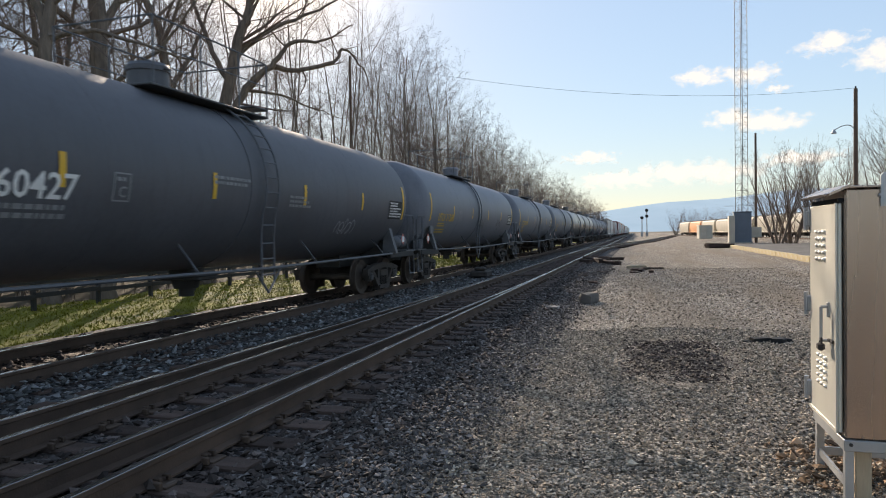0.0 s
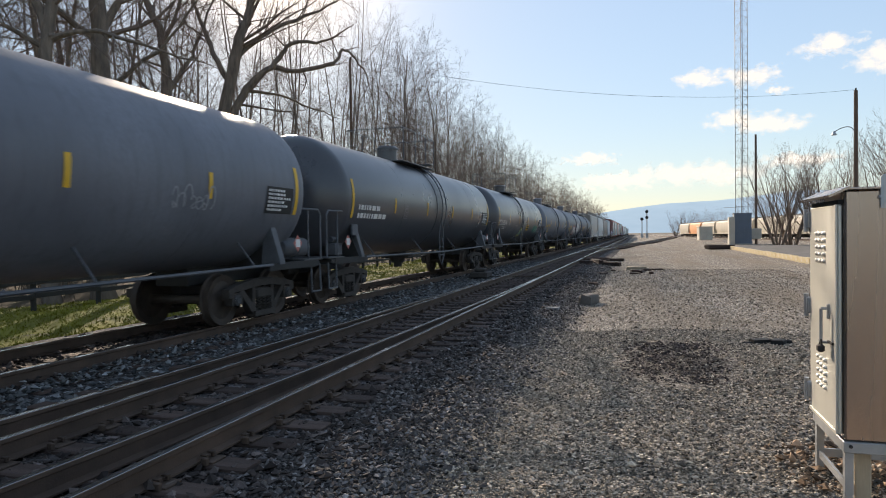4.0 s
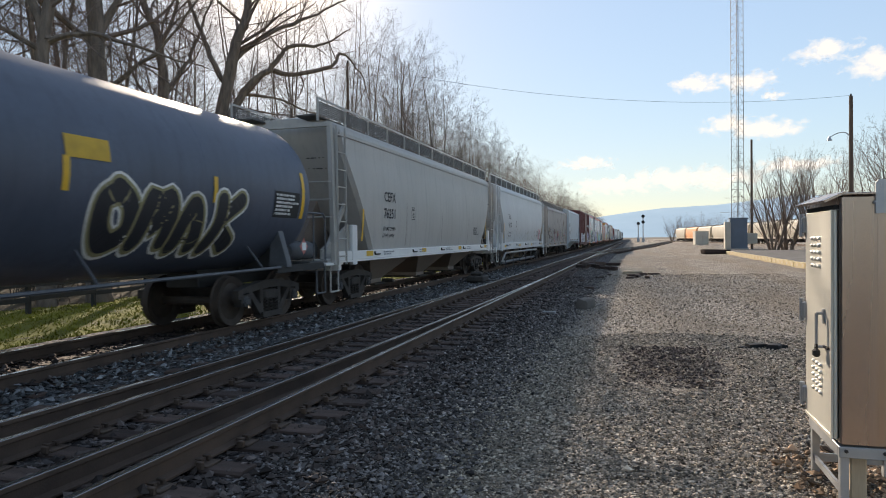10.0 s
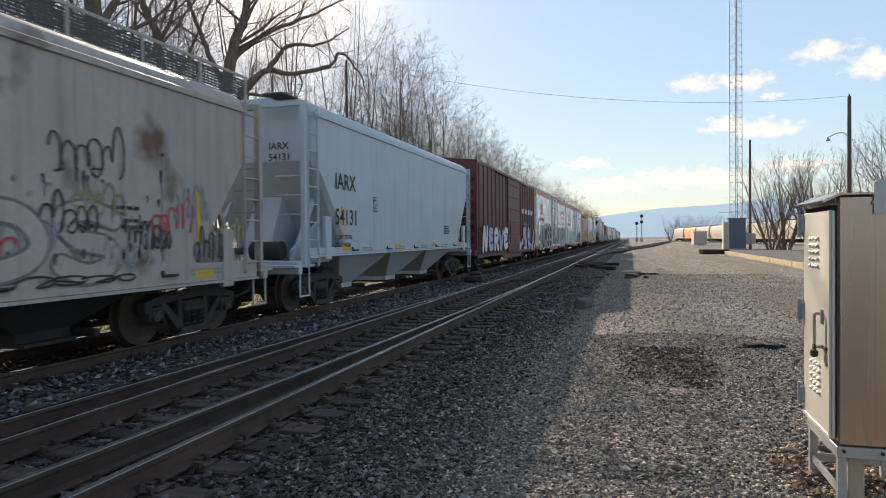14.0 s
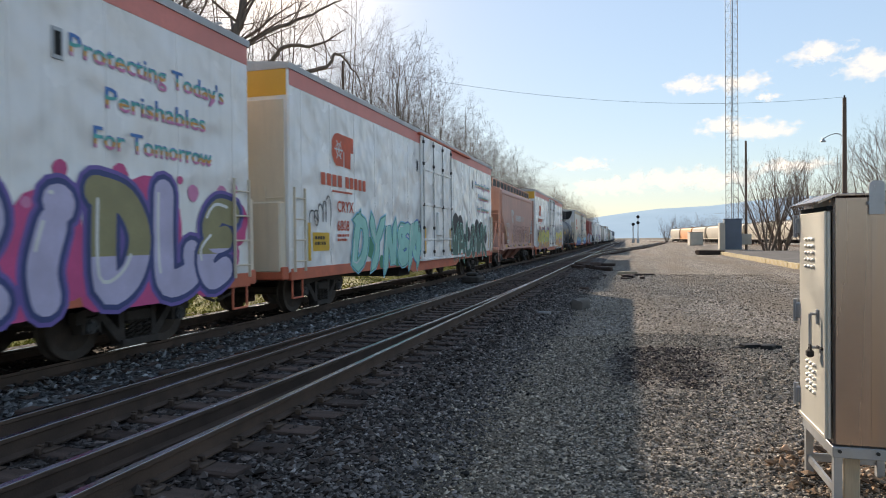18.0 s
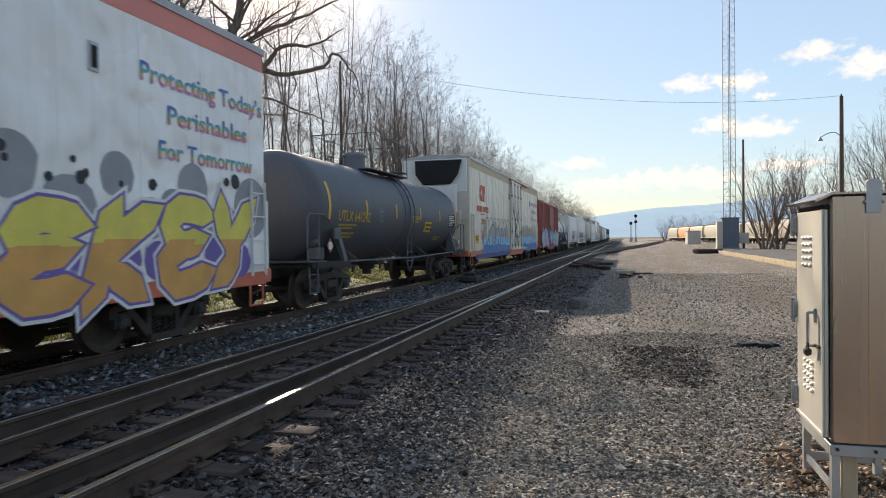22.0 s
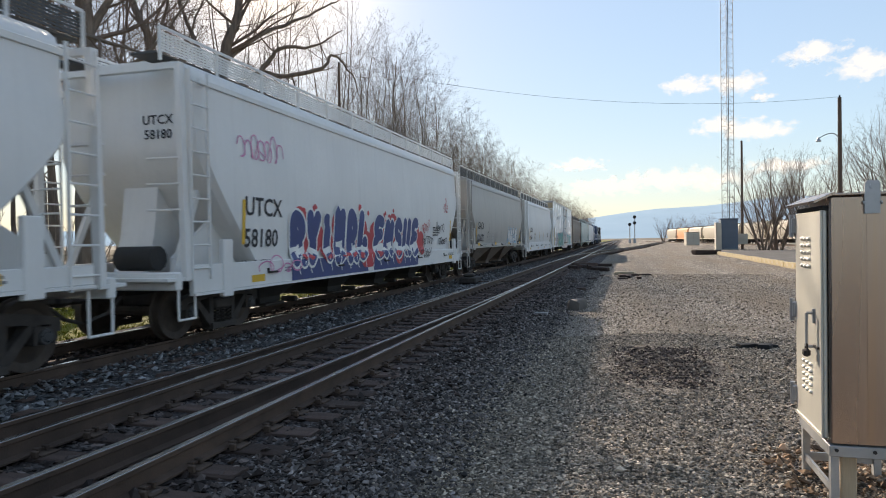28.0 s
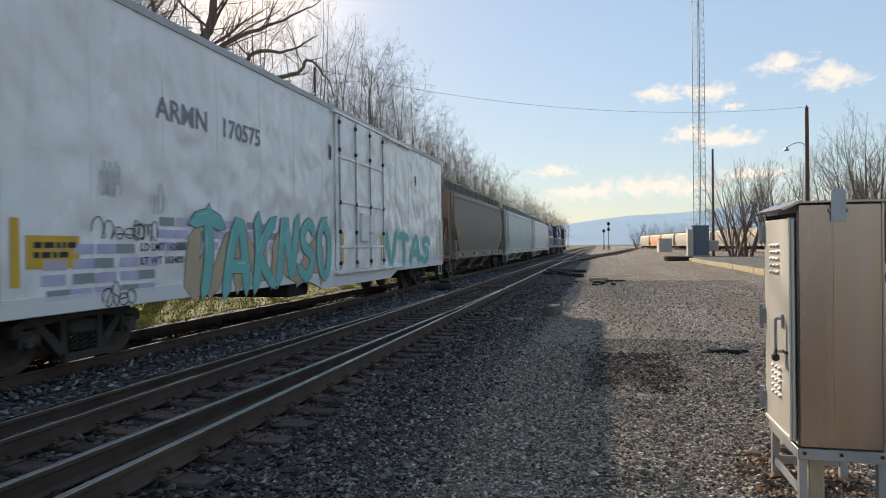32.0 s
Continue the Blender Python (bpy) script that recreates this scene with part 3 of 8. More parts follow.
M_ROOF = mat("roof_sheet", (0.45, 0.45, 0.45), 0.55, 0.3, var=0.2, scale=1, fine=12, streak=0.2)
M_GRATE = mat("running_board", (0.09, 0.09, 0.09), 0.6, 0.5, var=0.2, scale=5)
M_LOCOBLUE = mat("loco_blue", (0.04, 0.07, 0.14), 0.45, var=0.15, scale=1)
M_LOCOBLACK = mat("loco_black", (0.03, 0.03, 0.033), 0.4, var=0.15, scale=1)
M_GLASS = mat("cab_glass", (0.02, 0.025, 0.03), 0.08, var=0.05, bump=0)
M_STRINGCREAM = mat("cream_hopper_paint", (0.42, 0.37, 0.29), 0.55, var=0.1, scale=0.5, fine=12, bump=0.05, streak=0.25)
M_STRINGORANGE = mat("orange_hopper_paint", (0.68, 0.30, 0.12), 0.55, var=0.1, scale=0.5, fine=12, bump=0.05, streak=0.25)
M_SHELTER = mat("blue_grey_shelter", (0.13, 0.165, 0.21), 0.6, 0.1, var=0.1, scale=1, fine=12)
M_SHELTER2 = mat("light_grey_shelter", (0.50, 0.46, 0.38), 0.6, var=0.1, scale=1, fine=12)


def spraypaint(name, col):
    return mat("spray_" + name, col, 0.6, var=0.14, scale=2.0, fine=25, bump=0)


S_BLK, S_WHT = spraypaint("black", (0.025, 0.025, 0.03)), spraypaint("white", (0.75, 0.75, 0.73))
S_TEAL, S_GRN = spraypaint("teal", (0.10, 0.42, 0.40)), spraypaint("green", (0.07, 0.28, 0.17))
S_MINT, S_BLUE = spraypaint("mint", (0.33, 0.66, 0.58)), spraypaint("blue", (0.07, 0.20, 0.48))
S_SKY, S_YEL = spraypaint("sky", (0.22, 0.55, 0.75)), spraypaint("yellow", (0.72, 0.62, 0.12))
S_ORG, S_PUR = spraypaint("orange", (0.70, 0.36, 0.10)), spraypaint("purple", (0.17, 0.12, 0.38))
S_PNK, S_RED = spraypaint("pink", (0.66, 0.24, 0.42)), spraypaint("red", (0.55, 0.06, 0.07))
S_OLV, S_GRY = spraypaint("olive", (0.30, 0.27, 0.14)), spraypaint("grey", (0.30, 0.31, 0.33))
S_LAV, S_MAR = spraypaint("lavender", (0.52, 0.48, 0.66)), spraypaint("maroon", (0.16, 0.05, 0.06))
S_SAGE, S_TAUPE = spraypaint("sage", (0.40, 0.40, 0.26)), spraypaint("taupe", (0.42, 0.36, 0.30))
S_MAUVE = spraypaint("mauve", (0.42, 0.24, 0.36))
S_GREYDARK = spraypaint("dark_grey", (0.17, 0.17, 0.16))
S_TURQ, S_TAN = spraypaint("turquoise", (0.16, 0.50, 0.46)), spraypaint("tan", (0.52, 0.40, 0.27))
S_FAINT = spraypaint("faded_maroon", (0.25, 0.16, 0.15))
S_DKGRN = spraypaint("dark_green", (0.08, 0.145, 0.115))
S_MAG, S_NAVY = spraypaint("magenta", (0.62, 0.09, 0.25)), spraypaint("navy", (0.05, 0.07, 0.20))


# ---- ground ----
def ground_z(x, y):
    k = 0.035 * noise.noise((x * 0.35, y * 0.25, 0.0)) + 0.02 * noise.noise((x * 1.3, y * 1.1, 5.0))
    if x < -17:
        return -0.25 + 0.1 * (k / 0.035) + min(1.6, max(0.0, (-18.5 - x) * 0.12))
    if x < -10.2:
        return max(-0.25, 0.02 - (-10.2 - x) * 0.18) + k
    if -9.45 < x < -6.65:
        return 0.046 + k * 0.25
    if x < -5.6:
        return -0.012 + k * 0.4
    # the ballast bank falls past the tie ends to a shallow trough, then the yard rolls on
    roll = 0.030 * noise.noise((x * 0.55, y * 0.45, 3.0)) + 0.022 * noise.noise((x * 1.6, y * 1.5, 7.0))
    fall = min(1.0, max(0.0, (x + 2.55 + 0.25 * noise.noise((0.3, y * 0.35, 9.0))) / 1.25))
    fall = fall * fall * (3 - 2 * fall)
    if x < -2.55:
        return 0.022 + k * 0.4
    back = min(1.0, max(0.0, (x + 1.2) / 1.6))
    return 0.022 + k * 0.4 - 0.135 * fall + 0.095 * back + roll * fall if x < 30 else -0.05


def oil_stain(m, x, y, rx, ry):
    """A dark oily patch soaked into the gravel."""
    n, ln = m.node_tree.nodes, m.node_tree.links.new
    b = n["Principled BSDF"]
    old = b.inputs["Base Color"].links[0].from_socket
    tc, mp, le, ns, ad, mr, mx = (n.new("ShaderNode" + k) for k in ("TexCoord", "Mapping", "VectorMath", "TexNoise", "Math", "MapRange", "Mix"))
    mp.inputs["Location"].default_value = (-x / rx, -y / ry, 0)
    mp.inputs["Scale"].default_value = (1 / rx, 1 / ry, 0)
    le.operation = "LENGTH"
    ns.inputs["Scale"].default_value, ns.inputs["Detail"].default_value = 1.6, 6.0
    ln(tc.outputs["Object"], mp.inputs[0])
    ln(tc.outputs["Object"], ns.inputs["Vector"])
    ln(mp.outputs[0], le.inputs[0])
    ad.operation = "MULTIPLY_ADD"
    ad.inputs[1].default_value = 1.5
    ln(ns.outputs["Fac"], ad.inputs[0])
    ln(le.outputs["Value"], ad.inputs[2])
    mr.inputs[1].default_value, mr.inputs[2].default_value, mr.inputs[3].default_value, mr.inputs[4].default_value = 1.0, 2.1, 0.82, 0.0
    ln(ad.outputs[0], mr.inputs[0])
    mx.data_type = "RGBA"
    ln(mr.outputs[0], mx.inputs[0])
    ln(old, mx.inputs[6])
    mx.inputs[7].default_value = (0.035, 0.03, 0.027, 1)
    ln(mx.outputs[2], b.inputs["Base Color"])


oil_stain(M_LOT, 0.5, 9.8, 1.0, 1.9)


def ground():
    xs = [-4000, -1500, -600, -250, -120, -70, -50, -40, -32, -27] + [-24 + 0.4 * i for i in range(53)] + [-3 + 0.2 * i for i in range(51)] + [7.5, 8, 9, 10, 12, 15, 19, 24, 30, 45, 80, 200, 600, 1500, 4000]
    ys = [-4000, -1000, -480, -200, -80, -30, -12] + [-4 + 0.24 * i for i in range(143)] + [30.6 + 0.6 * i for i in range(37)] + [53, 55, 58, 62, 68, 75, 85, 100, 120, 150, 200, 280, 400, 600, 1000, 1800, 4500]
    g, nx = Geo(), len(xs)
    g.v = [(x, y, ground_z(x, y) if abs(y) < 300 and abs(x) < 60 else -0.05) for y in ys for x in xs]
    idx = []
    for j in range(len(ys) - 1):
        for i in range(nx - 1):
            g.f.append((j * nx + i, j * nx + i + 1, (j + 1) * nx + i + 1, (j + 1) * nx + i))
            xm = (xs[i] + xs[i + 1]) / 2
            idx.append(4 if xm < -120 or xm > 60 or ys[j] > 590 else 3 if xm < -18.4 else 2 if xm < -10.2 else 5 if -9.9 < xm < -6.6 else 1 if xm < -1.7 else 0)
    me = g.mesh("ground", [M_LOT, M_BALLAST, M_GRASS, M_WOODLAND, M_FIELD, M_SOIL], True, 80)
    me.polygons.foreach_set("material_index", idx)
    tagged(new("ground", me), "grey crushed-stone yard with ballast and a grass verge", "ground", kind="structure")


ground()


def stones(name, count, area, size, m, seed, label, lift=0.0, edge=0.12, bias=1.8):
    """Loose broken stones as one object."""
    rs = np.random.RandomState(seed)
    base = np.array([(1, 0, 0), (-1, 0, 0), (0, 1, 0), (0, -1, 0), (0, 0, 1), (0, 0, -1)], float)
    face = np.array([(0, 2, 4), (2, 1, 4), (1, 3, 4), (3, 0, 4), (2, 0, 5), (1, 2, 5), (3, 1, 5), (0, 3, 5)])
    # more of them near the walk, fewer far off
    u = rs.rand(count) ** bias
    y = area[2] + (area[3] - area[2]) * u
    x = area[0] + (area[1] - area[0]) * rs.rand(count) + rs.normal(0, edge, count)
    s = size * rs.gamma(5.0, 0.2, count).clip(0.4, 1.9) * (1 + 0.3 * u)
    v = base[None] * rs.uniform(0.65, 1.2, (count, 6, 3)) + rs.uniform(-0.34, 0.34, (count, 6, 3))
    v[..., 0] *= rs.uniform(1.0, 1.45, count)[:, None]
    a = rs.rand(count) * 6.283
    c, sn = np.cos(a)[:, None], np.sin(a)[:, None]
    vx, vy, vz = v[..., 0] * c - v[..., 1] * sn, v[..., 0] * sn + v[..., 1] * c, v[..., 2] * 0.62 + v[..., 0] * rs.normal(0, 0.28, count)[:, None]
    oil = ((x - 0.5) ** 2 / 0.75 + (y - 9.9) ** 2 / 3.2 < 1) & (m is M_STONES_B)
    s = np.where(oil & (rs.rand(count) < 0.9), s * 0.12, s)
    gz = np.array([ground_z(p, q) for p, q in zip(x, y)]) + lift + rs.uniform(-0.3, 0.75, count) * s
    pts = np.stack([vx * s[:, None] + x[:, None], vy * s[:, None] + y[:, None], vz * s[:, None] + gz[:, None] + s[:, None] * 0.25], -1).reshape(-1, 3)
    f = (face[None] + 6 * np.arange(count)[:, None, None]).reshape(-1, 3)
    me = bpy.data.meshes.new(name)
    me.from_pydata(pts.tolist(), [], f.tolist())
    me.materials.append(m)
    tagged(new(name, me), label, "gravel", kind="stuff")


def stone_pile_mat(name, lo, hi, up=1.0):
    m = mat(name, hi, 0.9, spec=0.2, var=0.3, scale=12, fine=70, bump=0.3)
    n, ln = m.node_tree.nodes, m.node_tree.links.new
    ge = n.new("ShaderNodeNewGeometry")
    mx = n.new("ShaderNodeMix")
    mx.data_type, mx.blend_type = "RGBA", "MULTIPLY"
    mx.inputs[0].default_value = 1.0
    cr = n.new("ShaderNodeValToRGB")
    e = cr.color_ramp.elements
    e[0].color, e[1].color = (*[a / b for a, b in zip(lo, hi)], 1), (1, 1, 1, 1)
    for at, k, warm in ((0.45, 0.28, 1.0), (0.7, 0.42, 0.88), (0.74, 0.5, 1.0), (0.93, 0.66, 1.0)):
        q = e.new(at)
        k = min(1.0, k * up)
        q.color = (k, k * (0.5 + 0.5 * warm), k * warm, 1)
    b = n["Principled BSDF"]
    old = b.inputs["Base Color"].links[0].from_socket
    ln(ge.outputs["Random Per Island"], cr.inputs[0])
    ln(old, mx.inputs[6])
    ln(cr.outputs[0], mx.inputs[7])
    ln(mx.outputs[2], b.inputs["Base Color"])
    return m


# train shade is part of the shoulder's dark tone, sun part of the yard's
M_STONES_A = stone_pile_mat("ballast_pieces_shaded", (0.022, 0.0195, 0.018), (0.38, 0.34, 0.32))
M_STONES_B = stone_pile_mat("lot_pieces_lit", (0.042, 0.036, 0.030), (0.70, 0.60, 0.48), 1.25)
M_STONES_C = stone_pile_mat("fouled_ballast_pieces", (0.026, 0.02, 0.018), (0.20, 0.16, 0.145))
M_STONES_D = stone_pile_mat("grey_ballast_pieces", (0.05, 0.052, 0.055), (0.40, 0.405, 0.41))
M_STONES_E = stone_pile_mat("brown_pieces", (0.09, 0.06, 0.04), (0.50, 0.34, 0.22), 1.2)
stones("ballast_shoulder", 60000, (-2.72, -1.45, 2.6, 40), 0.0155, M_STONES_A, 1, "dark grey crushed ballast stones on the track shoulder", edge=0.16)
stones("tie_end_ballast", 6000, (-2.85, -2.1, 2.6, 30), 0.024, M_STONES_C, 15, "coarse dark brown ballast stones past the tie ends", edge=0.16)
stones("track_ballast", 17000, (-5.6, -2.85, 3.0, 42), 0.027, M_STONES_C, 2, "dark fouled ballast between the ties", -0.014)
stones("train_track_ballast", 9000, (-9.9, -6.9, 4.0, 46), 0.03, M_STONES_C, 12, "black oily ballast under the train", 0.01, bias=1.3)
stones("ballast_between_tracks", 17000, (-7.4, -5.4, 4.0, 42), 0.027, M_STONES_D, 4, "blue-grey ballast between the two tracks")
stones("lot_stones", 46000, (-1.5, 6.5, 2.6, 34), 0.0115, M_STONES_B, 3, "small brownish-grey gravel stones on the yard", edge=0.45, bias=1.7)
stones("near_lot_stones", 88000, (-1.7, 2.9, 2.8, 13), 0.0098, M_STONES_B, 6, "loose grey and tan gravel stones on the yard", edge=0.3, bias=1.25)
stones("scattered_lot_stones", 1500, (-1.2, 4.0, 3.0, 20), 0.017, M_STONES_B, 13, "larger pale stones strewn over the yard gravel", edge=0.3, bias=1.3)
stones("oily_stones", 2300, (-0.1, 1.1, 8.4, 11.4), 0.013, M_STONES_C, 10, "dark oil-soaked gravel stones", edge=0.2, bias=1.0)
stones("cabinet_stones", 420, (1.15, 1.9, 5.0, 6.1), 0.021, M_STONES_E, 14, "brown stones heaped round the cabinet's stand", edge=0.1, bias=1.0)
stones("rear_shoulder_stones", 4000, (-2.95, 0.0, -5.0, 2.2), 0.026, M_STONES_A, 7, "dark grey ballast stones beside the track", edge=0.2, bias=1.0)
stones("rear_lot_stones", 4000, (-0.2, 6.0, -5.0, 2.6), 0.019, M_STONES_B, 8, "small gravel stones on the yard", edge=0.3, bias=1.0)
stones("rear_track_ballast", 3000, (-7.4, -2.85, -5.0, 4.0), 0.027, M_STONES_C, 9, "dark fouled ballast between the ties", 0.012, bias=1.0)


# ---- tracks ----
def rail_profile():
    return [(-0.075, -0.18), (0.075, -0.18), (0.075, -0.165), (0.014, -0.145), (0.010, -0.05), (0.036, -0.035), (0.036, -0.006), (0.030, 0.0),
            (-0.030, 0.0), (-0.036, -0.006), (-0.036, -0.035), (-0.010, -0.05), (-0.014, -0.145), (-0.075, -0.165)]


def rail(parent, path, head=None):
    """One rail along a line of points, with a bright head."""
    pr = rail_profile()
    g, top = Geo(), Geo()
    loops, tl = [], []
    for i, (x, y, z) in enumerate(path):
        a, b = path[max(0, i - 1)], path[min(len(path) - 1, i + 1)]
        k = math.hypot(b[0] - a[0], b[1] - a[1])
        nx, ny = (b[1] - a[1]) / k, -(b[0] - a[0]) / k
        loops.append([(x + nx * p, y + ny * p, z + q) for p, q in pr])
        tl.append([(x + nx * p, y + ny * p, z + q) for p, q in ((-0.031, -0.001), (-0.029, 0.002), (0.029, 0.002), (0.031, -0.001))])
    g.loft(loops)
    top.loft(tl)
    r = part("rail", g, M_RAILSIDE, parent)
    part("running_surface", top, head or M_RAILHEAD, r, "polished bright steel head")
    return r


def tie_geo(seed):
    rnd = random.Random(seed)
    g = Geo().box(-1.3, 1.3, -0.115, 0.115, -0.17, 0.0, 0.012)
    g.v = [(x + rnd.uniform(-0.008, 0.008), y + rnd.uniform(-0.006, 0.006), z + rnd.uniform(-0.006, 0.004)) for x, y, z in g.v]
    return g


TIES = [tie_geo(i).mesh("tie", M_TIE) for i in range(5)]
_g = Geo()
_g.box(-0.19, 0.19, -0.09, 0.09, 0, 0.018, 0.004)
for sx in (-1, 1):
    for sy in (-1, 1):
        _g.box(sx * 0.10 - 0.014, sx * 0.10 + 0.014, sy * 0.045 - 0.014, sy * 0.045 + 0.014, 0.018, 0.055, 0.004)
        _g.box(sx * 0.085 - 0.03, sx * 0.085 + 0.03, sy * 0.045 - 0.018, sy * 0.045 + 0.018, 0.045, 0.062, 0.004)
    _g.box(sx * 0.14 - 0.03, sx * 0.14 + 0.03, -0.13, -0.095, 0.0, 0.06, 0.006)
PLATE = _g.mesh("tie_plate", M_IRON)


def lay_ties(parent, x, y0, y1, step, z, near=0, seed=0, wide=None, single=300):
    rnd = random.Random(seed)
    y, i, rest = y0, 0, Geo()
    while y < y1:
        w = 1.0 if wide is None else wide(y)
        if i < single:
            o = part("tie", TIES[rnd.randrange(5)], None, parent, at=pose(x + rnd.gauss(0, 0.05) - (w - 1) * 1.3, y, z, 0, 0, rnd.uniform(-0.8, 0.8)) @ Matrix.Diagonal((w, 1, 1, 1)))
            if i < near:
                for s in (-1, 1):
                    part("tie_plate", PLATE, None, parent, at=(x + s * 0.755, y, z))
        else:
            rest.box(x - 1.3, x + 1.3, y - 0.115, y + 0.115, z - 0.15, z)
        y += step * rnd.uniform(0.94, 1.06)
        i += 1
    if rest.v:
        part("far_ties", rest, M_TIE, parent)["kind"] = "stuff"


def straight(x, y0, y1, z):
    return [(x, y0, z), (x, y1, z)]


# near track, with the rails of a crossover that leaves it towards the train's track
TOE = 25.7
near_track = thing("near_track", "straight railway track with polished rails on dark wooden ties", "railway track", kind="structure")


def spread(y):
    """How far the crossover's track has left the straight one."""
    d = max(0.0, TOE - y)
    return 0.0052 * d + 0.00083 * d * d


for s in (-1, 1):
    rail(near_track, straight(XB + s * 0.755, -450, 800, ZB))
for s in (-1, 1):
    y_end = -9.0
    n = 34
    pts = []
    for i in range(n + 1):
        y = TOE - (TOE - y_end) * i / n
        pts.append((XB + s * 0.755 - spread(y) - (0.036 if s > 0 else 0.036) * (1 if i == 0 else 1) * 0.9, y, ZB - (0.004 if i < 2 else 0)))
    rail(near_track, pts)
lay_ties(near_track, XB, -6, 220, 0.52, ZB - 0.185, 60, 3, wide=lambda y: 1.0 + max(0.0, min(0.9, spread(y) * 0.75)))
train_track = thing("train_track", "railway track under the passing freight train", "railway track", kind="structure")
for s in (-1, 1):
    rail(train_track, straight(XT + s * 0.755, -450, 800, ZT), M_RAILHEAD_SHADED)
lay_ties(train_track, XT, -6, 220, 0.52, ZT - 0.185, 0, 5)

# a track that leaves the near one to the right, far off
side_track = thing("side_track", "railway track that curves away across the yard", "railway track", kind="structure")


def side_x(y):
    d = max(0.0, y - 45)
    return XB + 0.00118 * d * d if d < 69 else XB + 5.62 + 0.088 * (d - 69)


for s in (-1, 1):
    rail(side_track, [(side_x(45 + 6 * i) + s * 0.755 + (0.04 if s < 0 else -0.04), 45 + 6 * i, ZB + 0.003) for i in range(52)])
_g = Geo()
for i in range(240):
    y = 78 + 0.6 * i
    _g.box(side_x(y) - 1.3, side_x(y) + 1.3, y - 0.115, y + 0.115, ZB - 0.33, ZB - 0.18)
part("far_ties", _g, M_TIE, side_track)["kind"] = "stuff"


# ---- rolling stock ----
WR = 0.457          # wheel radius
WHEELSETS = []
CARS = []
PAINT = [0.0]       # how far the paint on the car in hand is set back along it


def wheelset_geo():
    g = Geo().tube((-1.0, 0, 0), (1.0, 0, 0), 0.085, n=10)
    prof = [(0.09, -0.10), (0.12, -0.08), (0.34, -0.035), (0.40, -0.062), (0.455, -0.066), (0.457, 0.05), (0.485, 0.066), (0.485, 0.09), (0.40, 0.075), (0.34, 0.02), (0.12, 0.05), (0.09, 0.08)]
    for s in (-1, 1):
        n = 28
        g.loft([[(s * (0.755 - w), r * math.cos(2 * math.pi * i / n), r * math.sin(2 * math.pi * i / n)) for i in range(n)] for r, w in prof], caps=False)
    return g


def cap_geo(s):
    g = Geo()
    g.tube((s * 0.99, 0, 0), (s * 1.13, 0, 0), 0.115, 0.10, 14)
    g.tube((s * 1.13, 0, 0), (s * 1.145, 0, 0), 0.07, 0.06, 10)
    for k in range(3):
        a = k * 2.094
        g.tube((s * 1.13, 0.065 * math.cos(a), 0.065 * math.sin(a)), (s * 1.155, 0.065 * math.cos(a), 0.065 * math.sin(a)), 0.02, n=6)
    return g


def sideframe_geo():
    g = Geo()
    # the cast frame: top chord, two sloping arms, pedestals over the bearings, spring seat
    top = [(-1.12, 0.50), (-1.12, 0.66), (-0.78, 0.74), (-0.30, 0.80), (0.30, 0.80), (0.78, 0.74), (1.12, 0.66), (1.12, 0.50), (0.98, 0.50), (0.96, 0.60), (0.62, 0.62), (0.3, 0.66), (-0.3, 0.66), (-0.62, 0.62), (-0.96, 0.60), (-0.98, 0.50)]
    g.prism(top, "x", -0.075, 0.075)
    for s in (-1, 1):
        g.prism([(s * 0.80, 0.62), (s * 0.66, 0.62), (s * 0.26, 0.24), (s * 0.26, 0.10), (s * 0.36, 0.14)], "x", -0.065, 0.065)
        g.prism([(s * 0.38, 0.66), (s * 0.27, 0.66), (s * 0.27, 0.24), (s * 0.36, 0.24)], "x", -0.06, 0.06)
        g.prism([(s * 1.04, 0.56), (s * 0.72, 0.60), (s * 0.72, 0.36), (s * 0.76, 0.36), (s * 0.79, 0.50), (s * 0.98, 0.50), (s * 1.0, 0.36), (s * 1.04, 0.36)], "x", -0.08, 0.08)
    g.prism([(-0.36, 0.10), (0.36, 0.10), (0.36, 0.20), (-0.36, 0.20)], "x", -0.11, 0.11)
    return g


def springs_geo():
    g = Geo()
    for y in (-0.16, 0.0, 0.16):
        for x in (-0.06, 0.06):
            pts = [(x + 0.05 * math.cos(k * 1.05), y + 0.05 * math.sin(k * 1.05), 0.20 + 0.24 * k / 24) for k in range(25)]
            g.pipe(pts, 0.016, 4)
    g.box(-0.10, 0.10, -0.25, 0.25, 0.43, 0.62, 0.03)
    return g


def truck(car, y):
    t = part("truck", lambda: Geo().box(-0.95, 0.95, -0.19, 0.19, 0.44, 0.72, 0.04).tube((0, 0, 0.70), (0, 0, 0.86), 0.22, n=14), M_TRUCK, car, "dusty cast-steel four-wheel truck", (0, y, 0), key="truck")
    for s in (-1, 1):
        part("side_frame", sideframe_geo, M_TRUCK, t, at=(s * 1.03, 0, 0), key="side_frame")
        part("spring_pack", springs_geo, M_TRUCK, t, at=(s * 1.02, 0, 0), key="springs")
        part("brake_beam", lambda: Geo().beam((-0.78, 0, 0), (0.78, 0, 0), 0.06, 0.10).box(-0.80, -0.72, -0.05, 0.05, -0.14, 0.14, 0.02).box(0.72, 0.80, -0.05, 0.05, -0.14, 0.14, 0.02), M_TRUCK, t, at=(0, s * 0.38, 0.40), key="brake_beam")
        w = part("wheelset", wheelset_geo, M_WHEEL, t, key="wheelset")
        w.matrix_parent_inverse = Matrix.Translation((0, s * 0.89, WR))
        WHEELSETS.append(w)
        for e in (-1, 1):
            c = part("bearing_cap", lambda e=e: cap_geo(e), M_CAP, t, key=("cap", e))
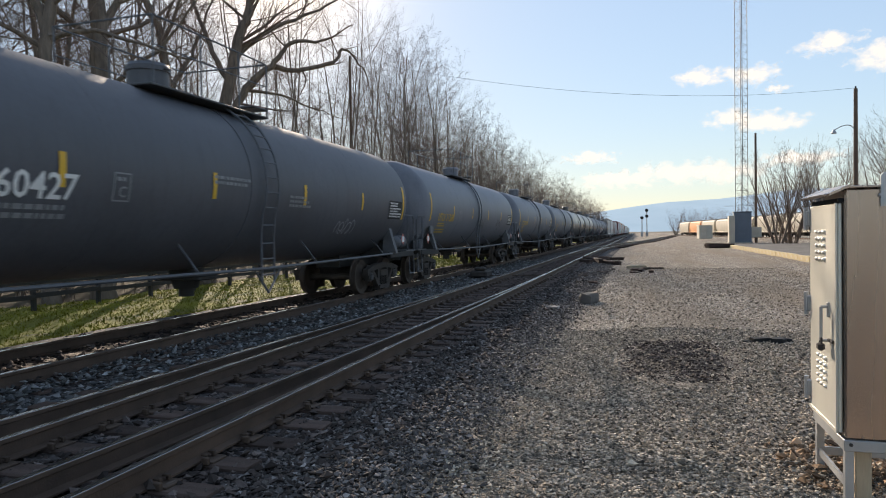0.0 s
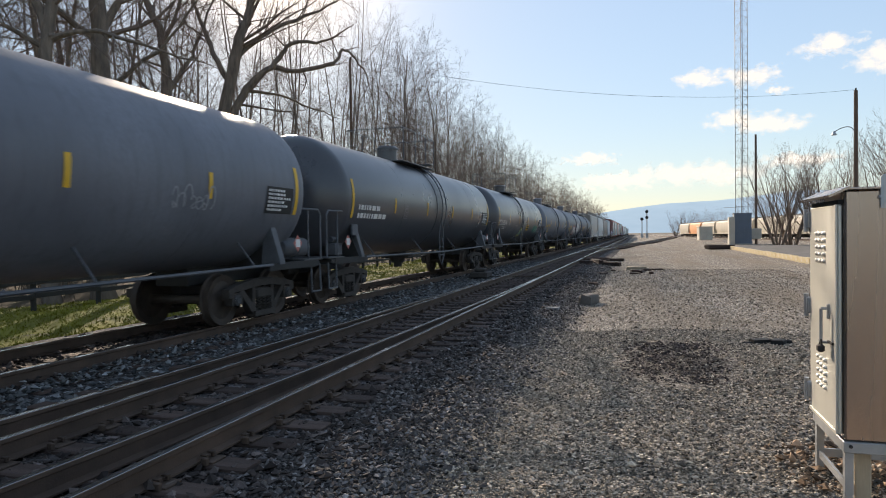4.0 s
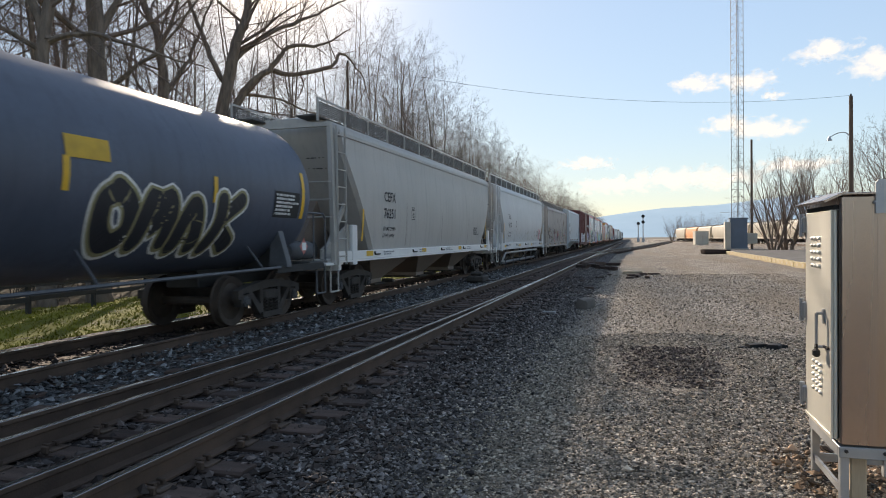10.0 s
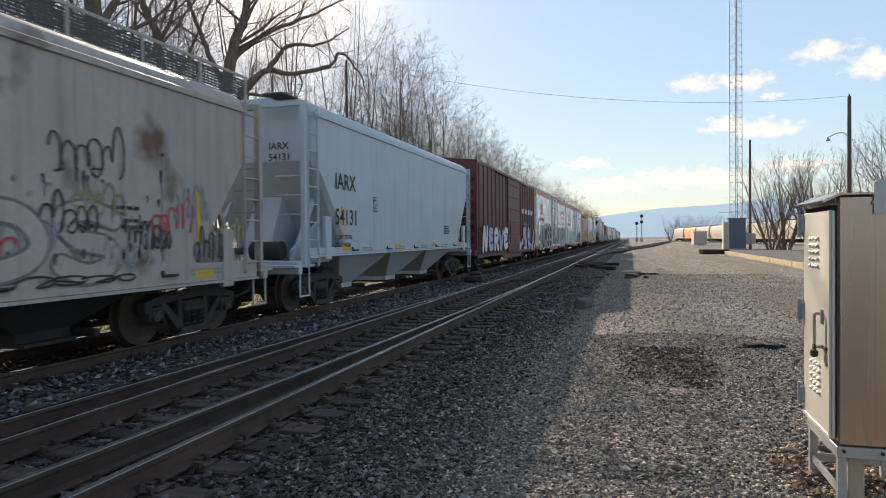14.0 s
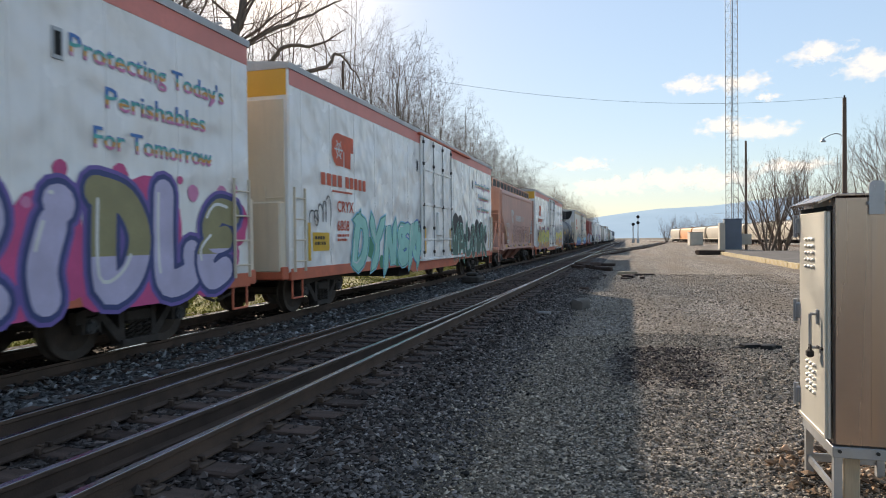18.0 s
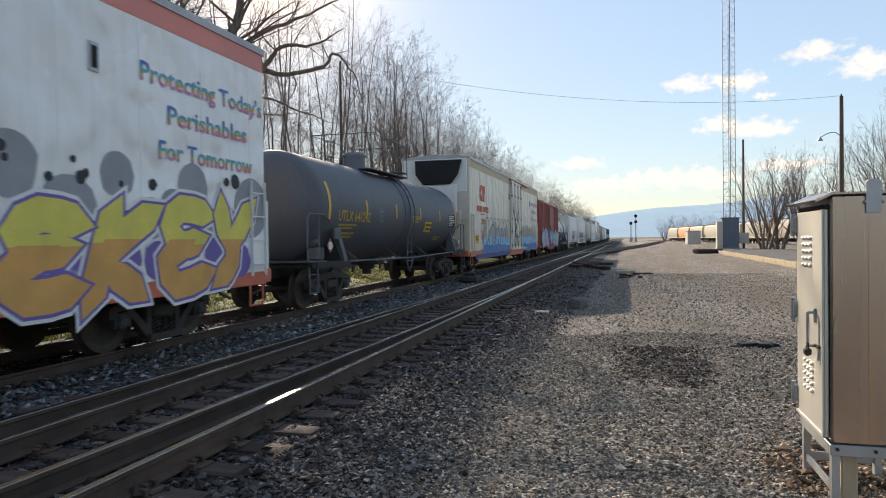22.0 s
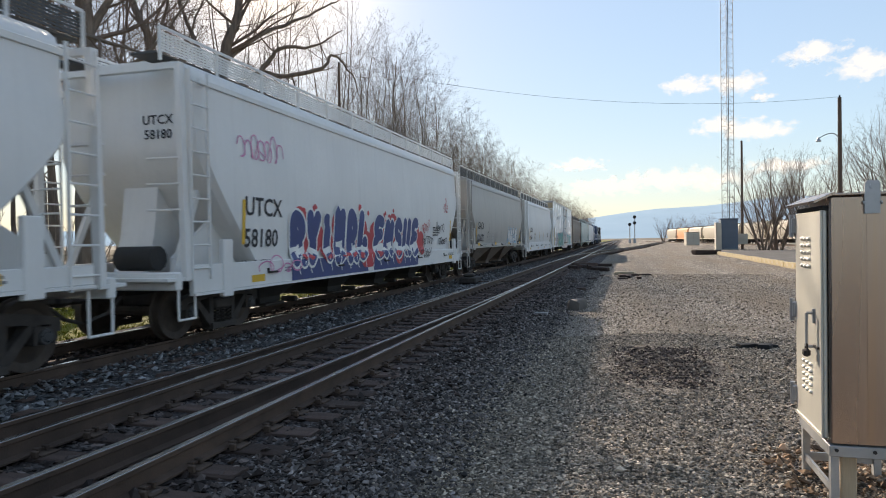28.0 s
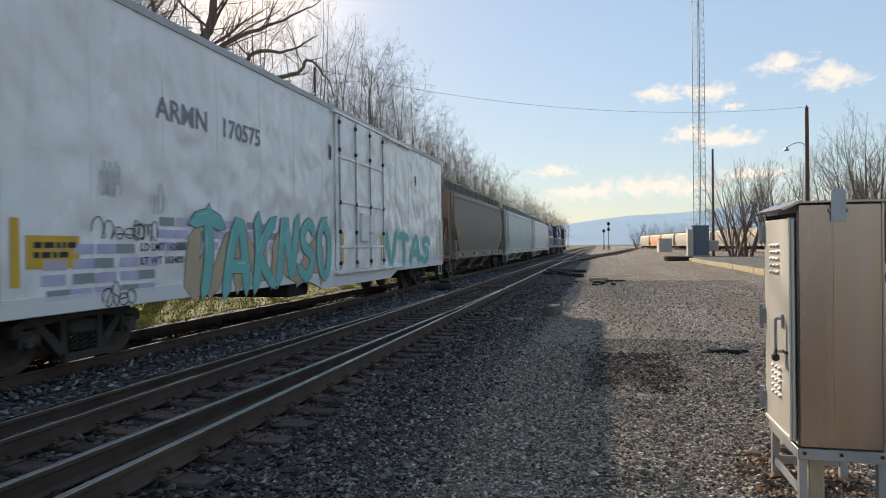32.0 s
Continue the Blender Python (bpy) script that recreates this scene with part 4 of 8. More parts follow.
            c.matrix_parent_inverse = Matrix.Translation((0, s * 0.89, WR))
            WHEELSETS.append(c)
    return t


def coupler(car, y, s):
    g = Geo().box(-0.12, 0.12, min(0, s * -0.9), max(0, s * -0.9), -0.12, 0.12, 0.02).box(-0.17, 0.17, min(s * -0.32, s * -0.02), max(s * -0.32, s * -0.02), -0.16, 0.16, 0.05)
    g.tube((-0.13, s * -0.02, -0.2), (-0.13, s * -0.02, 0.2), 0.05, n=8)
    g.pipe([(0.35, s * -0.7, -0.1), (0.36, s * -0.4, -0.32), (0.3, s * -0.05, -0.42)], 0.03)
    part("coupler", g, M_TRUCK, car, at=(0, y, 0.85), key=("coupler", s))


def new_car(name, label, y0, y1, category, along=0.0):
    c = thing(name, label, category, "freight train")
    CARS.append((c, (y0 + y1) / 2 + along))
    PAINT[0] = 0.0
    return c, y1 - y0


def ladder_geo(h, w=0.42, n=None, r=0.016, along="y"):
    """A ladder in the plane of a car's side, from its foot up."""
    g = Geo()
    n = n or max(2, int(h / 0.36))

    def p(a, z):
        return (0, a, z) if along == "y" else (a, 0, z)
    for s in (-0.5, 0.5):
        g.beam(p(s * w, 0), p(s * w, h), 0.05, 0.02)
    for i in range(n):
        z = h * (i + 0.5) / n
        g.tube(p(-w / 2, z), p(w / 2, z), r, n=6)
    return g


def stencil_box(c, side, y, z, m):
    """A small stencilled frame with a letter in it."""
    for a, b, e, f in ((0, 0.30, 0, 0.02), (0, 0.30, 0.36, 0.38), (0, 0.02, 0.02, 0.36), (0.28, 0.30, 0.02, 0.36)):
        plate(y + a, y + b, z + e, z + f, m, c, side, "stencil_frame", slices=2)
    word("C", y + 0.09, z + 0.06, 0.14, m, c, side)
    bars(1, y + 0.05, z + 0.27, 0.05, m, c, side, 3, 0.2)


def tank_car(label, y0, y1, m, name_txt="", txt=None, seed=1, low=None, ladder_at=None, dome_m=None, radius=1.52, stripes=6, zc=2.53, text_at=2.9, dome_d=-1.25, inset=0.0):
    """A tank car: jacketed shell with dished heads on a stub sill at each end, a domed manway under a railed platform, ladder, rails."""
    txt = txt or M_YELTXT
    c, L = new_car("tank_car", label, y0, y1, "tank car")
    rnd = random.Random(seed)
    O = 0.65            # the tank, its trucks and ends lie this far along the car's own origin
    K = L / 2 - inset
    h = K - 0.35        # half length of the shell
    mid = (0, O, 0)
    R = radius

    def shell():
        g, n, loops = Geo(), 56, []
        prof = []
        for i in range(15):
            a = math.pi / 2 * i / 14
            prof.append((-h + 0.85 * (1 - math.cos(a)), max(0.03, R * math.sin(a))))
        prof += [(-h * 0.5, R), (-h * 0.06, R), (-h * 0.06, R + 0.012), (-h * 0.06 + 0.12, R + 0.012), (-h * 0.06 + 0.12, R), (h * 0.5, R)]
        prof += [(-y, r) for y, r in reversed(prof[:15])]
        for y, r in prof:
            loops.append([(r * math.sin(2 * math.pi * k / n), y, zc + r * math.cos(2 * math.pi * k / n)) for k in range(n)])
        return g.loft(loops)
    part("tank", shell, m, c, at=mid, key=("shell", round(K, 2), m.name, R, zc))

    def side(z):
        k = max(-0.98, min(0.98, (z - zc) / R))
        return R * math.sqrt(1 - k * k)
    if low:
        q = Geo()
        n, loops = 40, []
        for y in (-h + 0.84, h - 0.84):
            loops.append([((R + 0.008) * math.sin(a), y, zc + (R + 0.008) * math.cos(a)) for a in (math.radians(98 + 164 * k / n) for k in range(n + 1))])
        q.loft(loops, caps=False, closed=False)
        part("lower_shell", q, low, c, "black painted lower half", mid)
    # seams
    for y in (-h * 0.45, h * 0.5):
        def seam(y=y):
            n = 48
            return Geo().loft([[((R + o) * math.sin(2 * math.pi * k / n), yy, zc + (R + o) * math.cos(2 * math.pi * k / n)) for k in range(n)] for yy, o in ((y - 0.02, -0.01), (y - 0.01, 0.002), (y + 0.01, 0.002), (y + 0.02, -0.01))], caps=False)
        part("weld_band", seam, m, c, at=mid, key=("seam", round(y, 2), R, zc, m.name))
    # underframe and ends
    for s in (-1, 1):
        e = s * (L / 2) + O

        def sill(s=s):
            g = Geo().box(-0.35, 0.35, min(s * (K - 0.3), s * (K - 3.2)), max(s * (K - 0.3), s * (K - 3.2)), 0.72, 1.12, 0.02)
            g.box(-1.45, 1.45, s * (K - 0.45) - 0.16, s * (K - 0.45) + 0.16, 0.96, 1.08, 0.02)
            for x in (-1, 1):
                g.prism([(x * 0.3, 1.0), (x * 1.42, 1.0), (x * 1.42, 1.12), (x * 1.15, 1.75), (x * 0.3, 1.4)], "y", s * (K - 1.85) - 0.04, s * (K - 1.85) + 0.04)
                g.beam((x * 1.42, s * (K - 0.45), 1.02), (x * 1.42, s * (K - 2.3), 1.02), 0.08, 0.14)
            return g
        part("stub_sill", sill, M_UNDER, c, at=mid, key=("sill", round(K, 2), s))
        part("bolster_web", lambda s=s: Geo().prism([(1.10, 1.06), (1.50, 1.06), (1.50, 1.12), (1.30, 1.80), (1.17, 1.80)], "y", s * (K - 1.92) - 0.09, s * (K - 1.92) + 0.09), M_RAILPIPE, c, at=mid, key=("bweb", round(K, 2), s))
        part("end_platform", lambda s=s: Geo().box(-1.45, 1.45, s * (K - 0.55) - 0.42, s * (K - 0.55) + 0.42, 1.08, 1.12, 0.01), M_GRATE, c, at=mid, key=("plat", round(K, 2), s))
        for x in (-1, 1):
            def hoop(x=x, s=s):
                y_a, y_b = s * (K - 0.15), s * (K - 1.05)
                return Geo().pipe([(x * 1.40, y_a, 1.1), (x * 1.40, y_a, 2.05), (x * 1.40, y_a - s * 0.10, 2.16), (x * 1.40, y_b + s * 0.1, 2.16), (x * 1.40, y_b, 2.12), (x * 1.40, y_b - s * 0.25, 2.0)], 0.022).pipe([(x * 1.40, y_a - s * 0.55, 1.1), (x * 1.40, y_a - s * 0.55, 2.16)], 0.018)
            part("end_handrail", hoop, M_RAILPIPE, c, at=mid, key=("hoop", round(K, 2), s, x))
            part("sill_step", lambda x=x, s=s: Geo().pipe([(x * 1.40, s * (K - 0.2), 1.0), (x * 1.42, s * (K - 0.2), 0.42), (x * 1.42, s * (K - 0.6), 0.42), (x * 1.40, s * (K - 0.6), 1.0)], 0.02), M_RAILPIPE, c, at=mid, key=("step", round(K, 2), s, x))
        coupler(c, e, s)
        truck(c, s * (K - 1.95) + O)
    part("brake_reservoir", lambda: Geo().loft([[(1.02 + q * math.cos(v * 0.3927), y, 1.36 + q * math.sin(v * 0.3927)) for v in range(16)] for y, q in ((K - 1.28, 0.06), (K - 1.24, 0.16), (K - 1.15, 0.20), (K - 0.75, 0.20), (K - 0.74, 0.215), (K - 0.70, 0.215), (K - 0.69, 0.20), (K - 0.30, 0.20), (K - 0.22, 0.16), (K - 0.18, 0.06))]), M_RAILPIPE, c, "grey-blue air reservoir", mid, ("res", round(K, 2)))
    part("brake_valve", lambda: Geo().box(0.95, 1.22, -K + 1.0, -K + 1.35, 1.12, 1.42, 0.03).tube((1.1, -K + 0.95, 1.5), (1.1, -K + 1.2, 1.56), 0.07, n=10), M_RAILPIPE, c, at=mid, key=("valve", round(K, 2)))
    part("placard_holder", lambda: Geo().box(1.38, 1.44, -K + 1.45, -K + 1.78, 1.60, 1.86, 0.01), M_RAILPIPE, c, at=mid, key=("holder", round(K, 2)))
    for x in (-1, 1):
        part("side_rail", lambda x=x: Geo().pipe([(x * 1.46, -K + 2.2, 1.06), (x * 1.50, 0, 1.0), (x * 1.46, K - 2.2, 1.06)], 0.028), M_RAILPIPE, c, at=mid, key=("srail", round(K, 2), x))
        for k in range(4):
            y = (k - 1.5) / 1.5 * (K - 2.8)
            part("rail_bracket", lambda x=x, y=y: Geo().beam((x * 1.48, y, 1.03), (x * 1.12, y, zc - 1.05), 0.025, 0.025), M_RAILPIPE, c, at=mid, key=("rb", round(K, 2), x, k, zc))
    # outlet and its rods under the belly
    part("bottom_outlet", lambda: Geo().tube((0, 0.3, zc - R - 0.35), (0, 0.3, zc - R + 0.1), 0.22, 0.35, 16).tube((0, 0.3, zc - R - 0.5), (0, 0.3, zc - R - 0.35), 0.14, n=12).box(-0.5, 0.5, 0.0, 0.6, zc - R - 0.2, zc - R - 0.12, 0.02), M_UNDER, c, key=("out", zc, R))
    # top works
    lp = ladder_at if ladder_at is not None else 0.7
    part("manway_dome", lambda: Geo().loft([[(r * math.cos(2 * math.pi * k / 24), r * math.sin(2 * math.pi * k / 24), z) for k in range(24)] for r, z in ((0.34, zc + R - 0.12), (0.34, zc + R + 0.36), (0.37, zc + R + 0.36), (0.37, zc + R + 0.44), (0.32, zc + R + 0.50), (0.05, zc + R + 0.52))]).box(-0.42, 0.42, -0.05, 0.05, zc + R + 0.38, zc + R + 0.42, 0.01), dome_m or M_TANK, c, at=(0, lp + dome_d, 0), key=("dome", zc, R, (dome_m or M_TANK).name))
    part("top_platform", lambda: Geo().box(0.55, 0.95, -1.9, 1.4, zc + R * 0.92, zc + R * 0.92 + 0.04, 0.01).box(-0.95, -0.55, -1.9, 1.4, zc + R * 0.92, zc + R * 0.92 + 0.04, 0.01).box(-0.95, 0.95, 0.9, 1.4, zc + R + 0.03, zc + R + 0.07, 0.01), M_GRATE, c, at=(0, lp + (0.0 if dome_d > 0 else -0.4), 0), key=("tp", zc, R))

    zt, gy0 = zc + R, lp + (0.0 if dome_d > 0 else -0.4)
    for x in (-0.95, 0.95):
        for y in (-1.85, -0.7, 0.4, 1.35):
            part("guard_post", lambda: Geo().tube((0, 0, -0.12), (0, 0, 0.95), 0.016, n=6), M_RAILPIPE, c, at=(x, gy0 + y, zt), key="guard_post")
        for z, q in ((0.95, 0.016), (0.5, 0.012)):
            part("guard_rail", lambda q=q: Geo().tube((0, -1.85, 0), (0, 1.35, 0), q, n=6), M_RAILPIPE, c, at=(x, gy0, zt + z), key=("guard_rail", q))
    for y in (-1.85, 1.35):
        part("guard_rail", lambda: Geo().tube((-0.95, 0, 0), (0.95, 0, 0), 0.016, n=6), M_RAILPIPE, c, at=(0, gy0 + y, zt + 0.95), key="guard_cross")
    path = [((R + 0.10) * math.sin(a), zc + (R + 0.10) * math.cos(a)) for a in (math.radians(12 + 98 * k / 10) for k in range(11))] + [(R - 0.04, 1.6), (R - 0.04, 0.75)]

    def stile():
        loops = []
        for k, (x, z) in enumerate(path):
            a, b = path[max(0, k - 1)], path[min(len(path) - 1, k + 1)]
            d = math.hypot(b[0] - a[0], b[1] - a[1])
            nx, nz = (b[1] - a[1]) / d, -(b[0] - a[0]) / d
            loops.append([(x + nx * 0.022 * math.cos(q), 0.022 * math.sin(q), z + nz * 0.022 * math.cos(q)) for q in (v * 1.0472 for v in range(6))])
        return Geo().loft(loops)
    for y in (-0.21, 0.21):
        part("ladder_stile", stile, M_RAILPIPE, c, at=(0, lp + y, 0), key=("stile", zc, R))
    for (xa, za), (xb, zb) in zip(path, path[1:]):
        n = max(1, int(math.hypot(xb - xa, zb - za) / 0.26))
        for k in range(n):
            u = (k + 0.5) / n
            part("rung", lambda: Geo().tube((0, -0.21, 0), (0, 0.21, 0), 0.016, n=6), M_RAILPIPE, c, at=(xa + (xb - xa) * u, lp, za + (zb - za) * u), key="tank_rung")
    part("ladder_brace", lambda: Geo().pipe([(R - 0.04, -0.5, 1.05), (R - 0.04, 0.0, 0.55), (R - 0.04, 0.5, 1.05)], 0.02), M_RAILPIPE, c, at=(0, lp, 0), key=("tlb", R))
    # yellow tape
    for k in range(stripes):
        y = O - K + 1.36 + (2 * K - 2.72) * ((0.0, 0.195, 0.395, 0.60, 0.80, 1.0)[k] if stripes == 6 else k / (stripes - 1))
        big = k in (0, stripes - 1)
        plate(y - (0.06 if big else 0.05), y + (0.06 if big else 0.05), 2.02 if big else 2.20, 2.95 if big else 2.62, M_YEL, c, side, "reflective_stripe", slices=8)
    # data panel and warning square at the far end, print
    gy = K - 2.45 + O
    plate(gy, gy + 0.95, 2.02, 2.52, M_UNDER, c, side, "data_panel", slices=6)
    bars(6, gy + 0.05, 2.43, 0.042, M_WHTXT, c, side, seed, 0.85, 0.016)
    stencil_box(c, side, -L / 2 + text_at + 2.75, 2.07, M_GREYTXT if txt is M_YELTXT else txt)
    if name_txt:
        a, b = name_txt
        word(a + " " + b, -L / 2 + text_at, 2.05, 0.25, txt, c, side, 4, 0.97)
        bars(2, -L / 2 + 3.0, 1.93, 0.045, txt, c, side, seed + 1, 1.1)
        bars(2, -L / 2 + 3.0, 1.72, 0.05, M_GREYTXT if txt == M_WHTXT else M_YELTXT, c, side, seed + 2, 1.5)
    for s in (-1, 1):
        yy = s * (K - 1.2) + O
        g = Geo().prism([(yy - 0.17, 1.45), (yy, 1.28), (yy + 0.17, 1.45), (yy, 1.62)], "x", 1.43, 1.436)
        pl = part("placard", g, M_PLACARD, c, "red and white diamond placard")
        part("placard_centre", Geo().prism([(yy - 0.085, 1.37), (yy + 0.085, 1.37), (yy + 0.085, 1.53), (yy - 0.085, 1.53)], "x", 1.437, 1.441), M_WHTXT, pl)
    return c, L, side, h, zc


def hopper_car(label, y0, y1, m, marks=None, txt=None, seed=1, curve=0.12, sill_m=None, flat=False, top=4.35, low_m=None, bays=3, cut=1.7, guard=True, at=(2.95, 2.08, 0.33), zs=1.0, sill_h=0.30, mesh_m=None, reach=0.62, weights=None, gap=1.75, seam_m=None, along=0.47, longer=0.0):
    """A covered hopper: curved or flat sides, sloped ends in an open frame, roof walks, outlet bays under a deep sill."""
    txt = txt or M_BLTXT
    sill_m = sill_m or m
    low_m = low_m or m
    c, L = new_car("hopper_car", label, y0, y1, "hopper car", along)
    h = L / 2 - 0.75 + longer
    zb, ze = zs + min(0.28, sill_h - 0.02), top - 0.35

    def side(z):
        k = max(0.0, min(1.0, (z - zb) / (ze - zb)))
        if flat:
            return 1.47
        return 1.36 + curve * math.sin(math.pi * min(1.0, k * 0.95 + 0.08)) + (0.02 if k > 0.9 else 0)

    def half(z):
        k = max(0.0, min(1.0, (z - zb) / (ze - zb)))
        return h - 0.55 - cut * max(0.0, 1 - k / reach) ** (0.9 if flat else 1.25)

    def body():
        g, loops = Geo(), []
        n = 14
        for i in range(n + 1):
            z = zb + (ze - zb) * i / n
            w, l, q = side(z), half(z), 0.10
            loops.append([(w, -l + q, z), (w, l - q, z), (w - q, l, z), (-w + q, l, z), (-w, l - q, z), (-w, -l + q, z), (-w + q, -l, z), (w - q, -l, z)])
        for k in range(1, 5):
            a = math.pi / 2 * k / 5
            w, l, z, q = side(ze) * (0.35 + 0.65 * math.cos(a)), half(ze), ze + 0.35 * math.sin(a), 0.10
            loops.append([(w, -l + q, z), (w, l - q, z), (w - q, l, z), (-w + q, l, z), (-w, l - q, z), (-w, -l + q, z), (-w + q, -l, z), (w - q, -l, z)])
        return g.loft(loops)
    part("body", body, m, c)
    part("eave_rail", Geo().box(side(ze) - 0.02, side(ze) + 0.035, -half(ze), half(ze), ze - 0.12, ze - 0.02, 0.01).box(-side(ze) - 0.035, -side(ze) + 0.02, -half(ze), half(ze), ze - 0.12, ze - 0.02, 0.01), m, c)
    # posts or panel seams
    ns = 9 if flat else 4
    for k in range(1, ns):
        y = -h + 1.2 + (2 * h - 2.4) * k / ns
        vs = [(y + d, zb + 0.1 + (ze - zb - 0.25) * i / 10) for i in range(11) for d in (-0.02, 0.02)]
        decal("panel_seam", vs, [(2 * i, 2 * i + 1, 2 * i + 3, 2 * i + 2) for i in range(10)], m, c, side, 0.005 if flat else 0.003)
        # grime that has run down along the seam
        rnd = random.Random(seed * 31 + k)
        hz = rnd.uniform(0.5, 1.5)
        vs = [(y + d * (0.4 + 0.6 * (1 - i / 8)) * rnd.uniform(0.6, 1.2), zb + 0.08 + hz * i / 8) for i in range(9) for d in (-0.035, 0.03)]
        decal("grime_streak", vs, [(2 * i, 2 * i + 1, 2 * i + 3, 2 * i + 2) for i in range(8)], M_SEAM if not seam_m else seam_m, c, side, 0.0075)
    # sill
    for x in (-1, 1):
        part("side_sill", Geo().box(x * 1.42 - 0.05, x * 1.42 + 0.05, -h + 0.25, h - 0.25, zs, zs + sill_h, 0.012), sill_m, c)
        part("sill_lip", Geo().box(min(x * 1.38, x * 1.50), max(x * 1.38, x * 1.50), -h + 0.25, h - 0.25, zs - 0.04, zs), sill_m, c)
    for k in range(5):
        y = -h + 2.6 + (2 * h - 5.2) * k / 4
        part("sill_latch", lambda: Geo().box(1.47, 1.53, -0.16, 0.16, -0.035, 0.0, 0.008).box(1.47, 1.50, -0.16, -0.12, 0.0, 0.06), M_TRUCK, c, at=(0, y, zs + sill_h * 0.55), key="sill_latch")
        bars(2, y + 0.5, zs + sill_h * 0.6, 0.035, M_GREYTXT, c, lambda z: 1.47, seed + 11 * k, 0.9, 0.006)
    for s in (-1, 1):
        part("jacking_post", Geo().box(1.40, 1.50, s * (h - 1.15) - 0.14, s * (h - 1.15) + 0.14, zs - 0.12, zs + 0.85, 0.015), sill_m, c)
    part("centre_sill", Geo().box(-0.33, 0.33, -L / 2 + 0.8, L / 2 - 0.8, 0.75, 1.05, 0.02), M_UNDER, c)
    # outlet bays
    span = 2 * (half(zb) - 0.1)
    for k in range(bays):
        yc, w = -span / 2 + span * (k + 0.5) / bays, span / bays / 2
        g = Geo().loft([[(1.30, yc - w, 1.25), (1.30, yc + w, 1.25), (-1.30, yc + w, 1.25), (-1.30, yc - w, 1.25)],
                        [(0.62, yc - 0.42, 0.42), (0.62, yc + 0.42, 0.42), (-0.62, yc + 0.42, 0.42), (-0.62, yc - 0.42, 0.42)],
                        [(0.62, yc - 0.42, 0.30), (0.62, yc + 0.42, 0.30), (-0.62, yc + 0.42, 0.30), (-0.62, yc - 0.42, 0.30)]])
        b = part("outlet_bay", g, low_m, c)
        part("outlet_gate", Geo().box(-0.75, 0.75, yc - 0.40, yc + 0.40, 0.24, 0.30, 0.01).tube((0.6, yc + 0.55, 0.33), (0.95, yc + 0.55, 0.33), 0.06, n=10), M_TRUCK, b)
    for s in (-1, 1):
        # end frame: posts, rails, platform, slope braces, ladders
        ye = s * (h - 0.12)
        part("end_platform", Geo().box(-1.45, 1.45, ye - 0.45, ye + 0.45, 1.00, 1.06, 0.01).box(-1.45, 1.45, s * (L / 2 - 0.68) - 0.08, s * (L / 2 - 0.68) + 0.08, 0.86, 1.14, 0.02), sill_m, c)
        for x in (-1, 1):
            xx = x * 1.43
            p = part("corner_post", Geo().beam((xx, ye, 1.0), (x * (side(ze) - 0.02), ye, ze + 0.12), 0.10, 0.12), m, c)
            part("end_ladder", ladder_geo(ze - 0.95, 0.46), m, c, at=(xx + x * 0.06, s * (h - 0.42), 1.0))
            part("sill_step", Geo().pipe([(xx, ye + 0.2, 1.0), (xx, ye + 0.2, 0.40), (xx, ye - 0.2, 0.40), (xx, ye - 0.2, 1.0)], 0.02), m, c)
            part("slope_brace", Geo().beam((x * 1.05, s * (h - 0.3), 1.1), (x * 1.05, s * (half(2.4)), 2.5), 0.08, 0.10), m, c)
            for z in (2.1, 2.5, 2.9):
                part("end_grab", Geo().pipe([(x * 1.42, s * (h + 0.0), z), (x * 0.85, s * (h + 0.02), z)], 0.018), m, c)
        part("roof_brace", Geo().beam((-side(ze) + 0.05, ye, ze + 0.08), (side(ze) - 0.05, ye, ze + 0.08), 0.10, 0.10), m, c)
        part("slope_support", Geo().prism([(s * (half(zb) - 0.3), 1.05), (s * (h - 0.55), 1.05), (s * (h - 0.75), 1.75), (s * (half(2.6) - 0.05), 2.6), (s * (half(zb) - 0.3), 1.3)], "x", -0.34, 0.34), m if low_m is M_UNDER else low_m, c)
        part("shear_plate", Geo().prism([(s * (half(zb) - 0.1), 1.05), (s * (h - 0.35), 1.05), (s * (h - 0.35), 1.35), (s * half(2.0), 1.98), (s * half(1.6), 1.6)], "x", 0.95, 1.02), m, c)
        coupler(c, s * L / 2, s)
        truck(c, s * (L / 2 - 2.3))
    part("brake_wheel", Geo().loft([[((0.28 + 0.022 * math.cos(b)) * math.cos(a), 0.022 * math.sin(b), (0.28 + 0.022 * math.cos(b)) * math.sin(a)) for b in (k * 1.5708 for k in range(4))] for a in (k * 0.3927 for k in range(17))], caps=False).beam((-0.27, 0, 0), (0.27, 0, 0), 0.02, 0.02).beam((0, 0, -0.27), (0, 0, 0.27), 0.02, 0.02), M_TRUCK, c, at=(-0.7, h + 0.05, 2.0))
    part("air_tank", Geo().tube((0.2, -h + 0.15, 1.35), (0.9, -h + 0.15, 1.35), 0.2, n=12), M_UNDER, c)
    # roof: hatch trough, walks and their posts
    zr = ze + 0.33
    part("hatch_cover", Geo().box(-0.42, 0.42, -half(ze) + 0.5, half(ze) - 0.5, zr, zr + 0.14, 0.04), m, c)
